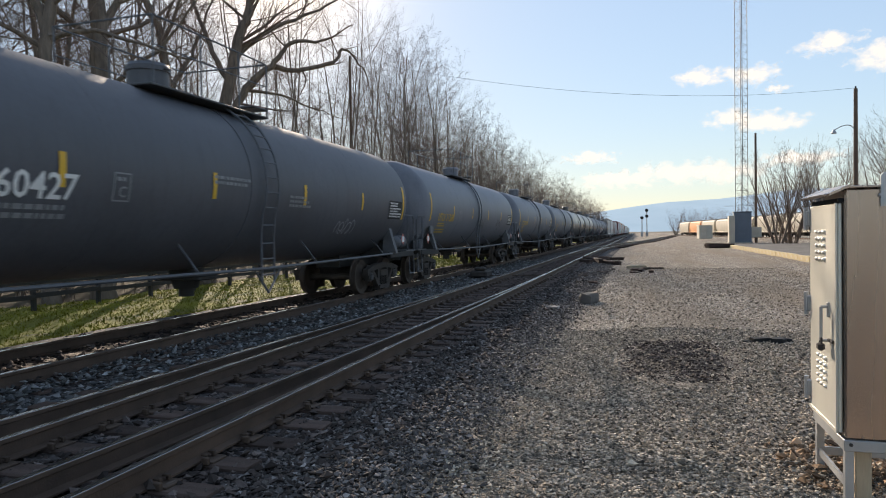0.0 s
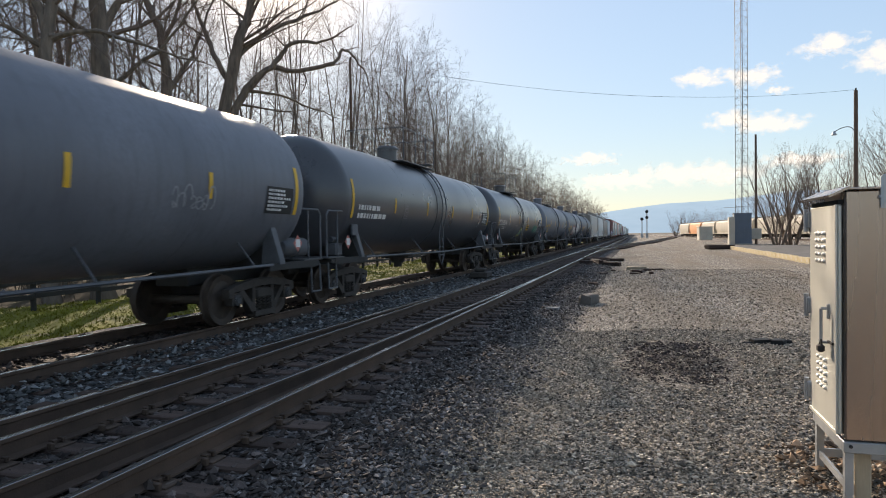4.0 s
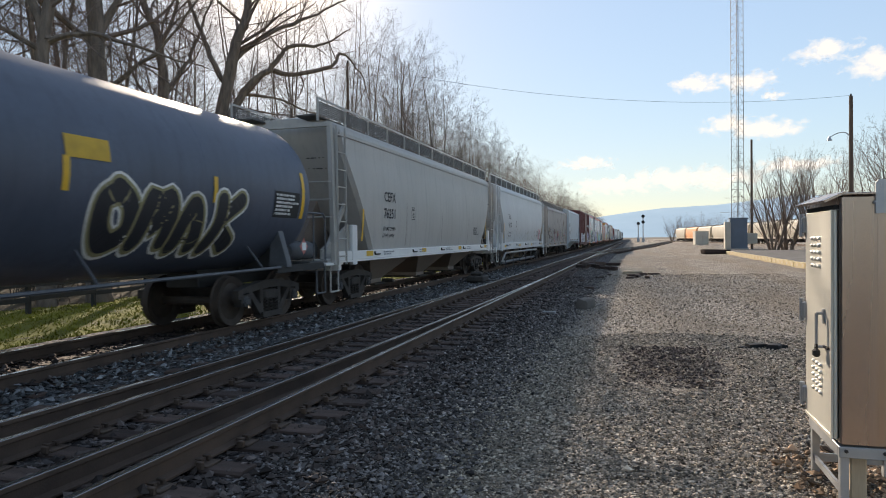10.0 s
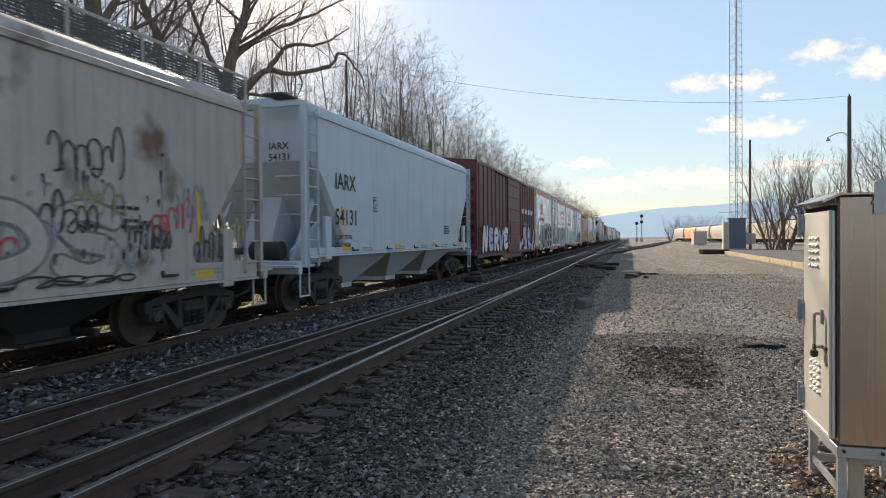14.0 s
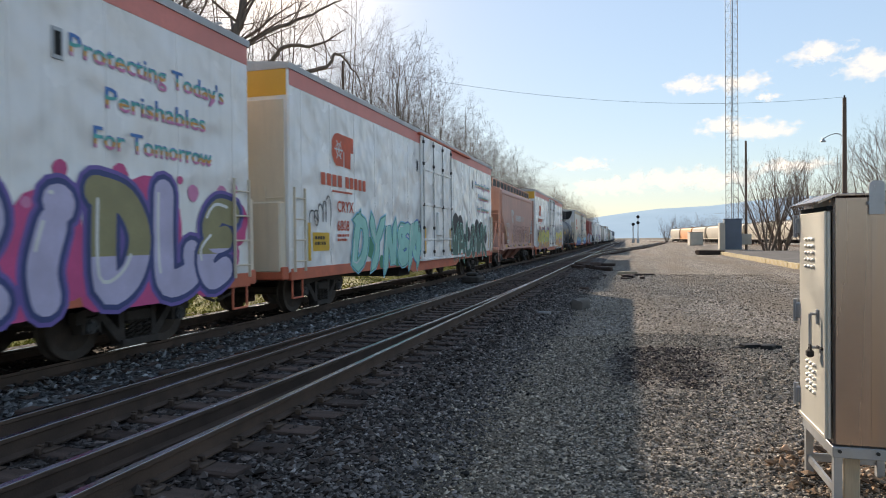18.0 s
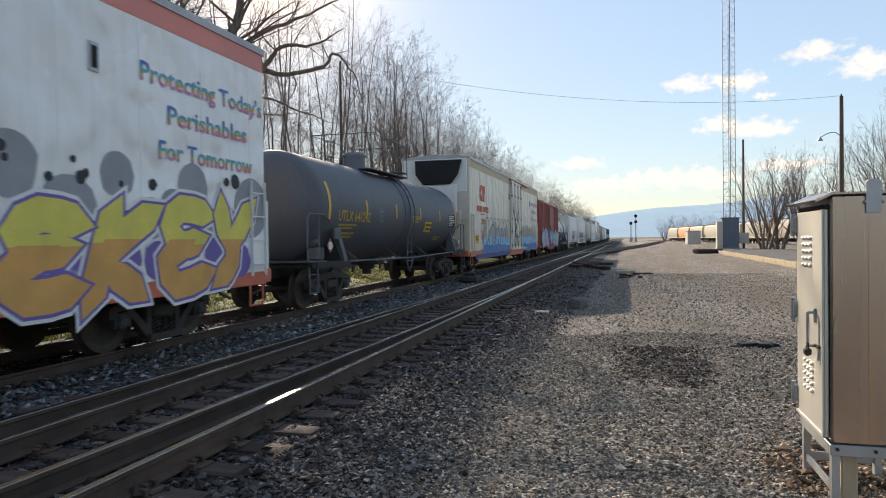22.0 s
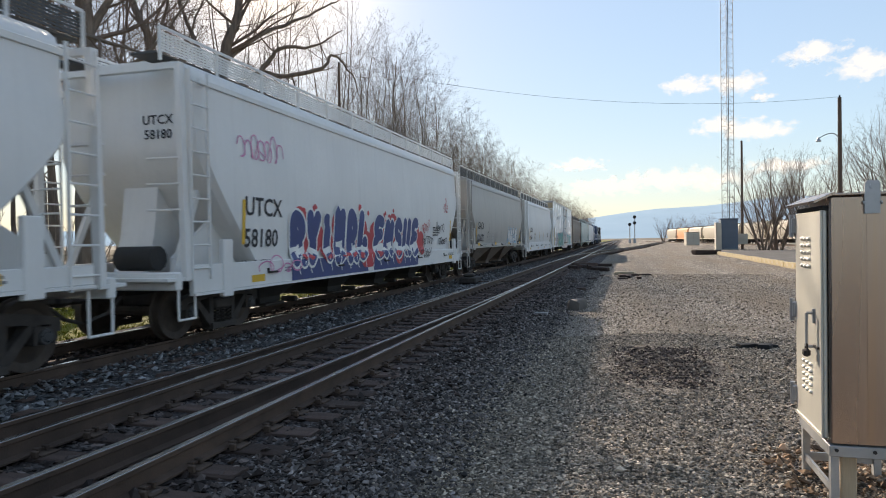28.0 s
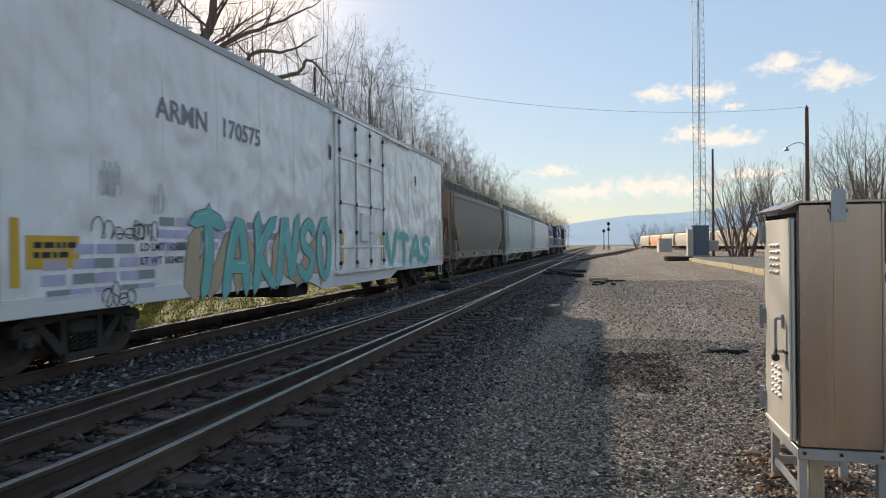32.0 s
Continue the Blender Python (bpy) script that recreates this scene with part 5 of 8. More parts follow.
    for x in (-1, 1):
        part("running_board", Geo().box(min(x * 0.55, x * 1.05), max(x * 0.55, x * 1.05), -h, h, zr - 0.06, zr - 0.02, 0.005), M_GRATE, c)
        g = Geo()
        if guard:
            for k in range(13):
                y = -h + 2 * h * k / 12
                g.beam((x * 1.12, y, ze + 0.15), (x * 1.12, y, zr + 0.34), 0.05, 0.03)
            g.beam((x * 1.12, -h, zr + 0.34), (x * 1.12, h, zr + 0.34), 0.03, 0.045)
            part("walk_guard", g, m, c)
            q = Geo()
            for k in range(7):
                q.box(x * 1.10 - 0.005, x * 1.10 + 0.005, -h, h, zr - 0.02 + 0.046 * k, zr + 0.006 + 0.046 * k)
            for k in range(int(2 * h / 0.10)):
                q.box(x * 1.10 - 0.008, x * 1.10 + 0.004, -h + 0.10 * k, -h + 0.10 * k + 0.035, zr - 0.02, zr + 0.29)
            part("guard_mesh", q, mesh_m or M_GRATE, c)["kind"] = "stuff"
    for k in range(4):
        plate(-h + 1.9 + k * (2 * h - 3.9) / 3, -h + 2.35 + k * (2 * h - 3.9) / 3, zs + 0.07, zs + 0.20, M_YEL, c, lambda z: 1.47, "reflective_stripe", slices=1, off=0.006)
    for s in (-1, 1):
        y = s * (h - 1.7 - (0.2 if flat else 0.0))
        plate(y - 0.05, y + 0.05, 1.55, 2.35, M_YEL, c, side, "reflective_stripe", slices=6)
    PAINT[0] = -along
    if marks:
        a, b = marks
        y, z, k = -L / 2 + at[0], at[1], at[2]
        word(a, y, z, k, txt, c, side, 3)
        word(b, y - 0.02, z - k * gap, k, txt, c, side, 3)
        if weights:
            word("LD LMT " + weights[0], y - 0.05, z - k * gap - 0.34, 0.10, txt, c, side)
            word("LT WT  " + weights[1], y - 0.05, z - k * gap - 0.53, 0.10, txt, c, side)
        else:
            bars(2, y + 0.05, z - k * gap - 0.3, 0.06, txt, c, side, seed, 1.0)
        stencil_box(c, side, y + 2.3, z - 0.45, txt)
        # the marks again on the end
        for t, z in ((a, 3.55), (b, 3.31)):
            vs, fs = letters(t)
            wd = max(u for u, _ in vs) * 0.15
            g = Geo().add([(-wd / 2 + 0.62 + u * 0.15, -half(z) - 0.012, z + w * 0.15) for u, w in vs], fs)
            part("end_lettering", g, txt, c)
    bars(4, h - 3.6, 2.0, 0.05, txt, c, side, seed + 3, 0.9)
    return c, L, side, h, half


def discharge_pipes(c, h):
    """The unloading pipes under a hopper: a pale upper one on hangers, a dark lower one, hoses between them."""
    a, b = -h + 3.2, h - 3.0
    part("vacuum_pipe", Geo().pipe([(1.28, b, 0.78), (1.28, a, 0.78), (1.26, a - 0.28, 0.70), (1.22, a - 0.42, 0.50), (1.15, a - 0.45, 0.30)], 0.062, 10), M_GALV, c, "pale grey vacuum pipe")
    part("discharge_pipe", Geo().pipe([(1.10, a - 0.5, 0.26), (1.10, b, 0.26)], 0.09, 10), M_RAILPIPE, c)
    for k in range(6):
        y = a + (b - a) * k / 5
        part("pipe_hanger", lambda: Geo().box(-0.02, 0.02, -0.02, 0.02, -0.82, 0.32, 0.004), M_RAILPIPE, c, at=(1.27, y, 0.80), key="pipe_hanger")
    for k in range(3):
        y = a + 0.8 + (b - a - 1.6) * k / 2
        part("hose", Geo().pipe(bend3([(1.24, y, 0.74), (1.28, y + 0.25, 0.58), (1.22, y + 0.05, 0.45), (1.12, y - 0.3, 0.32)]), 0.04, 6), M_BLACK, c)


def bend3(pts):
    xy, yz = bend([p[:2] for p in pts], 4), bend([p[1:] for p in pts], 4)
    return [(a[0], a[1], b[1]) for a, b in zip(xy, yz)]


def box_car(label, y0, y1, m, seed=1, top=5.10, ribs=0, door=None, door_m=None, band=None, sill_m=None, end_m=None, end_band=None, zb=0.80, door_w=3.65, door_y=0.3, unit=False, end_ribs=False):
    """A house car: insulated with a plug door, or ribbed with a sliding door."""
    c, L = new_car("box_car", label, y0, y1, "boxcar")
    h, w = L / 2 - 0.72, 1.53
    sill_m, end_m, door_m = sill_m or m, end_m or m, door_m or m

    def side(z):
        return w
    part("body", Geo().box(-w, w, -h, h, zb + 0.12, top, 0.03), m, c)
    part("roof", Geo().loft([[(x, y, z) for x, z in ((-w - 0.03, top - 0.10), (w + 0.03, top - 0.10), (w + 0.03, top + 0.02), (0.0, top + 0.16), (-w - 0.03, top + 0.02))] for y in (-h - 0.03, h + 0.03)]), m if ribs else M_ROOF, c)
    for k in range(int(2 * h / 1.2)):
        part("roof_seam", Geo().box(-w, w, -0.03, 0.03, top + 0.02, top + 0.05), M_ROOF, c, at=(0, -h + 0.6 + 1.2 * k, 0.06), key=("rseam", top, round(w, 2)))
    for x in (-1, 1):
        part("side_sill", Geo().box(x * (w - 0.05) - 0.05, x * (w - 0.05) + 0.06, -h + 0.02, h - 0.02, zb - 0.02, zb + 0.22, 0.01), sill_m, c)
        part("drop_sill", Geo().prism([(-door_w * 0.95, zb + 0.02), (-door_w * 0.72, zb - 0.22), (door_w * 0.72, zb - 0.22), (door_w * 0.95, zb + 0.02)], "x", x * (w - 0.02) - 0.03, x * (w - 0.02) + 0.03), sill_m, c, at=(0, door_y, 0))
        if band:
            part("top_band", Geo().box(min(x * w, x * (w + 0.006)), max(x * w, x * (w + 0.006)), -h + 0.03, h - 0.03, top - 0.42, top - 0.10), band, c)
    part("centre_sill", Geo().box(-0.33, 0.33, -L / 2 + 0.8, L / 2 - 0.8, 0.68, 1.02, 0.02).box(-1.2, 1.2, -2.6, -1.6, 0.45, 0.95, 0.04), M_UNDER, c)
    for s in (-1, 1):
        coupler(c, s * L / 2, s)
        truck(c, s * (L / 2 - 3.0))
        part("end_beam", Geo().box(-w + 0.03, w - 0.03, s * (h + 0.12) - 0.12, s * (h + 0.12) + 0.12, 0.80, 1.06, 0.02), sill_m, c)
        for x in (-1, 1):
            part("end_ladder", ladder_geo(1.7 if not end_ribs else 1.2, 0.44), end_m, c, at=(x * (w + 0.05), s * (h - 0.32), zb + 0.15))
            part("ladder", ladder_geo(1.7, 0.44, along="x"), end_m, c, at=(x * (w - 0.32), s * (h + 0.05), zb + 0.15))
            part("sill_step", Geo().pipe([(x * (w - 0.02), s * (h - 0.1), zb), (x * (w - 0.02), s * (h - 0.1), 0.42), (x * (w - 0.02), s * (h - 0.52), 0.42), (x * (w - 0.02), s * (h - 0.52), zb)], 0.02), sill_m, c)
        if end_band:
            part("end_band", Geo().box(-w + 0.05, w - 0.05, min(s * h, s * (h + 0.012)), max(s * h, s * (h + 0.012)), top - 0.62, top - 0.04), end_band, c)
        if end_ribs:
            for k in range(7):
                z = zb + 0.45 + k * (top - zb - 0.7) / 7
                part("end_rib", Geo().prism([(s * h, -0.16), (s * (h + 0.09), -0.05), (s * (h + 0.09), 0.05), (s * h, 0.16)], "x", -w + 0.12, w - 0.12), m, c, at=(0, 0, z), key=("erib", round(h, 1), s, m.name))
        elif not (unit and s < 0):
            part("end_panel", Geo().box(-w + 0.10, w - 0.10, min(s * h, s * (h + 0.03)), max(s * h, s * (h + 0.03)), zb + 0.2, top - 0.7, 0.01), end_m, c)
            part("end_locker", Geo().box(0.15, w - 0.08, min(s * h, s * (h + 0.26)), max(s * h, s * (h + 0.26)), zb + 0.15, zb + 1.55, 0.03), end_m, c)
    if unit:
        part("unit_surround", Geo().box(-1.42, 1.42, -h - 0.06, -h + 0.02, top - 1.5, top - 0.06, 0.01), M_WHITE, c)
        part("cooling_unit", Geo().loft([[(-0.50, -h - 0.30, top - 1.15), (0.72, -h - 0.30, top - 1.15), (0.72, -h - 0.05, top - 1.15), (-0.50, -h - 0.05, top - 1.15)],
                                          [(-0.80, -h - 0.34, top - 0.75), (1.02, -h - 0.34, top - 0.75), (1.02, -h - 0.05, top - 0.75), (-0.80, -h - 0.05, top - 0.75)],
                                          [(-0.85, -h - 0.24, top - 0.12), (1.22, -h - 0.24, top - 0.12), (1.22, -h - 0.05, top - 0.12), (-0.85, -h - 0.05, top - 0.12)]]), M_BLACK, c, "black louvred cooling unit")
        part("unit_housing", Geo().box(-0.75, 1.0, -h - 0.24, -h - 0.05, zb + 1.9, top - 1.18, 0.04), M_WHITE, c)
        for k in range(2):
            part("control_box", Geo().box(0.42, 0.72, -h - 0.28, -h - 0.23, zb + 2.0 + 0.28 * k, zb + 2.2 + 0.28 * k, 0.01), M_UNDER, c)
        part("fuel_tank", Geo().tube((-0.9, -h - 0.2, zb + 0.5), (0.9, -h - 0.2, zb + 0.5), 0.25, n=16), M_WHITE, c)
        for x in (-1.2, -0.4, 0.4, 1.2):
            part("guard_post", Geo().beam((x, -h - 0.45, zb + 0.1), (x, -h - 0.45, zb + 2.0), 0.05, 0.05), M_CREAM, c)
        for k in range(4):
            part("guard_rail", Geo().beam((-1.3, -h - 0.45, zb + 0.4 + 0.5 * k), (1.3, -h - 0.45, zb + 0.4 + 0.5 * k), 0.04, 0.04), M_CREAM, c)
    if ribs:
        for x in (-1, 1):
            for k in range(ribs):
                y = -h + 0.35 + (2 * h - 0.7) * k / (ribs - 1)
                if abs(y - door_y) > door_w / 2 + 0.1:
                    part("side_rib", Geo().prism([(x * w, -0.07), (x * (w + 0.055), -0.035), (x * (w + 0.055), 0.035), (x * w, 0.07)], "z", zb + 0.22, top - 0.12), m, c, at=(0, y, 0), key=("srib", x, round(top, 2), m.name))
    else:
        for k in range(15):
            y = -h + 0.5 + (2 * h - 1.0) * k / 14
            if abs(y - door_y) > door_w / 2 + 0.15:
                part("side_seam", Geo().box(w, w + 0.005, -0.012, 0.012, zb + 0.25, top - 0.45), m, c, at=(0, y, 0), key=("sseam", round(top, 2), m.name))
    # door
    dz0, dz1 = zb + 0.16, top - 0.16
    y0d, y1d = door_y - door_w / 2, door_y + door_w / 2
    d = part("door", Geo().box(w + 0.01, w + 0.085, y0d, y1d, dz0, dz1, 0.02), door_m, c, "plug door with locking rods" if not ribs else "ribbed sliding door")
    part("door_track", Geo().box(w, w + 0.12, y0d - (door_w * 0.9 if ribs else 0.2), y1d + door_w * 0.85, dz1 + 0.0, dz1 + 0.07, 0.01), door_m if not band else M_REDSILL, d)
    part("door_sill", Geo().box(w, w + 0.14, y0d - 0.1, y1d + door_w * 0.5, dz0 - 0.08, dz0, 0.01), door_m, d)
    if ribs:
        for k in range(6):
            z = dz0 + 0.3 + (dz1 - dz0 - 0.6) * k / 5
            part("door_rib", Geo().box(w + 0.085, w + 0.115, y0d + 0.08, y1d - 0.08, z - 0.05, z + 0.05, 0.015), door_m, d)
        part("door_handle", Geo().tube((w + 0.14, y0d + 0.25, dz0 + 0.4), (w + 0.14, y0d + 0.25, dz0 + 1.6), 0.02, n=6), M_TRUCK, d)
    else:
        for k in range(4):
            y = y0d + 0.12 + (door_w - 0.24) * k / 3
            part("locking_rod", Geo().tube((w + 0.11, y, dz0 + 0.05), (w + 0.11, y, dz1 - 0.05), 0.022, n=6), M_GALV, d)
            for z in (dz0 + 0.2, dz0 + 1.0, dz0 + 1.75, dz1 - 0.9, dz1 - 0.2):
                part("rod_bracket", Geo().box(w + 0.08, w + 0.14, -0.05, 0.05, -0.05, 0.05, 0.01), M_TRUCK, d, at=(0, y, z), key=("rbr", round(w, 2)))
        for k in range(3):
            z = dz0 + 0.62 + k * (dz1 - dz0 - 1.0) / 2.6
            part("door_rail", Geo().box(w + 0.085, w + 0.115, y0d + 0.05, y1d - 0.05, z - 0.04, z + 0.04, 0.01), door_m, d)
        part("door_operator", Geo().box(w + 0.08, w + 0.18, door_y - 0.25, door_y + 0.25, dz0 + 0.75, dz0 + 1.55, 0.02).tube((w + 0.2, door_y + 0.32, dz0 + 0.6), (w + 0.2, door_y + 0.32, dz0 + 1.5), 0.025, n=6), door_m, d)
        for yy in (y0d - 0.28, h - 4.05):
            hatch = part("vent_hatch", Geo().box(w, w + 0.02, yy - 0.08, yy + 0.08, 3.74, 4.12, 0.005), M_GALV, c)
            part("vent_slot", Geo().box(w + 0.02, w + 0.028, yy - 0.045, yy + 0.045, 3.79, 4.07), M_BLACK, hatch)
    plate(-h + 0.95, -h + 1.75, zb + 0.55, zb + 0.95, M_YEL, c, side, "warning_panel", slices=1)
    bars(2, -h + 1.05, zb + 0.80, 0.07, M_BLTXT, c, side, seed, 0.6, 0.015)
    for y in (-h + 0.8, y0d + 0.3, y1d - 0.3, h - 0.9):
        off = 0.095 if y0d < y < y1d else 0.012
        plate(y - 0.06, y + 0.06, zb + 0.35, zb + 1.15, M_YEL, c, side, "reflective_stripe", slices=1, off=off)
    return c, L, side, h


def locomotive(label, y0, y1, m):
    c, L = new_car("locomotive", label, y0, y1, "locomotive")
    h = L / 2 - 0.5
    part("frame", Geo().box(-1.5, 1.5, -h, h, 1.15, 1.55, 0.05), m, c)
    part("hood", Geo().box(-0.95, 0.95, -h + 1.2, h - 5.6, 1.55, 4.35, 0.12), m, c)
    part("radiator", Geo().loft([[(-1.5, -h + 1.4, 3.4), (1.5, -h + 1.4, 3.4), (1.5, -h + 6.2, 3.4), (-1.5, -h + 6.2, 3.4)], [(-1.3, -h + 1.6, 4.5), (1.3, -h + 1.6, 4.5), (1.3, -h + 6.0, 4.5), (-1.3, -h + 6.0, 4.5)]]), m, c)
    cab = part("cab", Geo().box(-1.5, 1.5, h - 5.6, h - 2.6, 1.55, 4.55, 0.10), m, c)
    for y in (h - 5.2, h - 4.0):
        part("cab_window", Geo().box(1.5, 1.515, y, y + 0.9, 3.2, 4.0, 0.02), M_GLASS, cab)
    part("nose", Geo().box(-0.85, 0.85, h - 2.6, h - 0.7, 1.55, 3.1, 0.15), m, c)
    part("fuel_tank", Geo().box(-1.4, 1.4, -3.2, 3.2, 0.25, 1.1, 0.2), M_UNDER, c)
    part("exhaust_stack", Geo().box(-0.3, 0.3, 0.5, 1.2, 4.35, 4.65, 0.04), M_UNDER, c)
    for x in (-1, 1):
        g = Geo()
        for k in range(12):
            y = -h + 0.3 + (2 * h - 3.3) * k / 11
            g.tube((x * 1.45, y, 1.55), (x * 1.45, y, 2.55), 0.02, n=6)
        g.pipe([(x * 1.45, -h + 0.3, 2.55), (x * 1.45, h - 3.0, 2.55)], 0.022)
        part("handrail", g, M_WHTXT, c)
        for k in range(5):
            y = -h + 7.0 + k * 1.6
            part("hood_door", Geo().box(min(x * 0.95, x * 0.97), max(x * 0.95, x * 0.97), y, y + 1.4, 1.75, 3.6, 0.01), m, c)
    for s in (-1, 1):
        coupler(c, s * L / 2, s)
        part("step_well", Geo().box(-1.5, 1.5, s * h - 0.3, s * h + 0.3, 0.5, 1.55, 0.03), m, c)
        for k in (-1.8, 0, 1.8):
            truck(c, s * (L / 2 - 4.2) + k) if k == 0 else None
        part("end_light", Geo().tube((0.2, s * (h - 0.1), 3.9), (0.2, s * (h + 0.08), 3.9), 0.11, n=12), M_WHTXT, c)
    part("side_stripe", Geo().box(0.975, 0.985, -h + 7, h - 5.7, 2.6, 2.9), M_WHTXT, c)
    return c


def logo_bars(count, y, z, wd, ht, gap, m, parent, side):
    """A brand name as a row of plain blocks, one for each letter."""
    for i in range(count):
        plate(y + i * (wd + gap), y + i * (wd + gap) + wd, z, z + ht, m, parent, side, "brand_block", slices=1)


def reefer_brand(c, side, h, m, number):
    y = -h + 1.94
    vs = [(y + u, 3.30 + w) for u, w in ((0.0, 0.22), (0.08, 0.09), (0.22, 0.0), (0.62, 0.0), (0.62, 0.36), (0.68, 0.36), (0.68, 0.0), (1.02, -0.02), (1.05, 0.38), (1.2, 0.38), (1.2, 0.74), (0.30, 0.76), (0.12, 0.70), (0.0, 0.55))]
    decal("brand_plate", vs, [tuple(range(len(vs)))], m, c, side, 0.010)
    for k in range(3):
        a = k * math.pi / 3
        s, f = stroke([(y + 0.36 + 0.24 * math.cos(a), 3.68 + 0.24 * math.sin(a)), (y + 0.36 - 0.24 * math.cos(a), 3.68 - 0.24 * math.sin(a))], 0.035)
        decal("brand_star", s, f, M_WHTXT, c, side, 0.015)
        for e in (-1, 1):
            s, f = stroke([(y + 0.36 + e * 0.15 * math.cos(a + 0.5), 3.68 + e * 0.15 * math.sin(a + 0.5)), (y + 0.36 + e * 0.15 * math.cos(a - 0.5), 3.68 + e * 0.15 * math.sin(a - 0.5))], 0.028)
            decal("brand_star", s, f, M_WHTXT, c, side, 0.015)
    logo_bars(4, y - 0.57, 2.81, 0.22, 0.27, 0.07, m, c, side)
    logo_bars(5, y + 0.72, 2.81, 0.20, 0.27, 0.06, m, c, side)
    bars(1, y + 0.0, 2.68, 0.045, m, c, side, 5, 1.3)
    word("CRYX", y + 0.23, 2.24, 0.25, m, c, side)
    word(number, y + 0.23, 1.80, 0.24, m, c, side)
    bars(2, y + 0.25, 1.66, 0.06, m, c, side, 7, 0.9)


def slogan(c, side, h, along=0.0):
    y = h - 3.55 + along
    for t, dy, z, width in (("Protecting Today's", 0.0, 3.84, 3.15), ("Perishables", 0.55, 3.31, 2.1), ("For Tomorrow", 0.35, 2.78, 2.45)):
        vs, fs = letters(t)
        k = width / max(u for u, _ in vs)
        for part_of, (m, top) in enumerate(((S_BLUE, 9.0), (S_TEAL, 0.62), (S_ORG, 0.40), (S_PNK, 0.16))):
            decal("lettering", [(y + dy + u * k, z + min(w, top) * 0.27) for u, w in vs], fs, m, c, side, 0.012 + 0.0015 * part_of)


# the cars, from the first to the engines; places along the track are those at the clip's start
G = [1.3, 18.6, 35.7, 52.8, 69.2, 86.6, 103.9, 120.9, 137.5, 154.8, 173.0, 192.3, 209.8, 225.9, 244.6, 266.6, 288.0, 302.4, 324.0, 339.2,
     362.8, 378.5, 390.1, 405.0, 424.2, 441.4, 459.0, 482.1, 500.7, 521.5, 542.5, 565.4, 588.0]


def consist():
    # 0: black tank car
    c, L, side, h, zc = tank_car("black tank car with white lettering and yellow stripes", G[0], G[1], M_TANKDARK, seed=1, dome_m=M_TANKDARK)
    word("60427", -4.65, 2.06, 0.30, M_WHTXT, c, side, 4)
    bars(2, -4.8, 1.93, 0.06, M_GREYTXT, c, side, 4, 1.6)
    bars(2, -0.9, zc + 0.0, 0.05, M_GREYTXT, c, side, 9, 1.2)
    bars(3, 1.5, zc - 0.2, 0.05, M_GREYTXT, c, side, 8, 0.9)
    tag(c, side, h - 4.5, zc - 0.9, 1.0, 0.35, S_GRY, 3)
    # 1
    c, L, side, h, zc = tank_car("dusty black tank car with yellow lettering", G[1], G[2], M_TANK, ("UTLX", "212681"), seed=2, ladder_at=0.13, dome_d=1.1)
    tag(c, side, 0.2, zc - 0.8, 1.3, 0.6, S_BLK, 5)
    tag(c, side, h - 4.2, zc - 0.6, 1.1, 0.4, S_BLK, 6)
    # 2
    c, L, side, h, zc = tank_car("black tank car with faded yellow lettering", G[2], G[3], M_TANK, ("UTLX", "206919"), seed=3, ladder_at=0.98)
    tag(c, side, h - 4.6, zc - 0.8, 1.2, 0.5, S_GRY, 7)
    # 3
    c, L, side, h, zc = tank_car("black tank car with worn yellow lettering", G[3], G[4], M_TANK, ("UTLX", "21"), seed=4)
    tag(c, side, -0.8, zc - 0.3, 1.3, 0.5, S_OLV, 8, 0.05)
    tag(c, side, h - 4.0, zc - 0.5, 1.0, 0.4, S_GRY, 9)
    # 4
    c, L, side, h, zc = tank_car("glossy black tank car with a bright top", G[4], G[5], M_TANKGLOSS, seed=5, dome_m=M_TANKGLOSS)
    bars(2, -h + 2.0, zc - 0.3, 0.12, M_WHTXT, c, side, 4, 2.0)
    # 5
    c, L, side, h, zc = tank_car("glossy black tank car with white lettering", G[5], G[6], M_TANKGLOSS, ("CTCX", "303146"), M_WHTXT, seed=6, dome_m=M_TANKGLOSS, text_at=1.9, ladder_at=-0.3, dome_d=1.1)
    decal("warning_sticker", [(-0.15, 1.45), (0.60, 1.45), (0.80, 1.96), (0.08, 1.96)], [(0, 1, 2, 3)], S_YEL, c, side, 0.012, 4)
    decal("sticker_print", [(0.05, 1.52), (0.45, 1.52), (0.55, 1.85), (0.2, 1.85)], [(0, 1, 2, 3)], S_MINT, c, side, 0.015, 3)
    plate(1.87, 2.75, 1.80, 2.15, M_YEL, c, side, "warning_panel")
    bars(2, 1.95, 2.02, 0.08, M_BLTXT, c, side, 5, 0.7, 0.016)
    for y, z, n in ((-1.9, 2.02, 1), (0.7, 2.30, 3), (1.3, 1.55, 2), (-1.0, 1.40, 2)):
        bars(n, y, z, 0.04, M_WHTXT, c, side, 40 + n, 0.8)
    bubble(c, side, "RM", 4.7, 6.3, 1.62, 2.12, S_GRN, S_TEAL, 11, 0.12, 0.02)
    tag(c, side, 5.3, 1.7, 1.3, 0.35, S_WHT, 12)
    for k, y in enumerate((-3.2, -1.6, 0.1)):
        tag(c, side, y, zc - 0.95, 1.0, 0.4, S_GRY, 20 + k)
    # 6
    c, L, side, h, zc = tank_car("dusty black tank car with yellow lettering", G[6], G[7], M_TANK, ("NATX", "301499"), seed=7, text_at=2.4)
    # 7
    c, L, side, h, zc = tank_car("black tank car with red and white graffiti", G[7], G[8], M_TANK, ("UTLX", "207663"), seed=8)
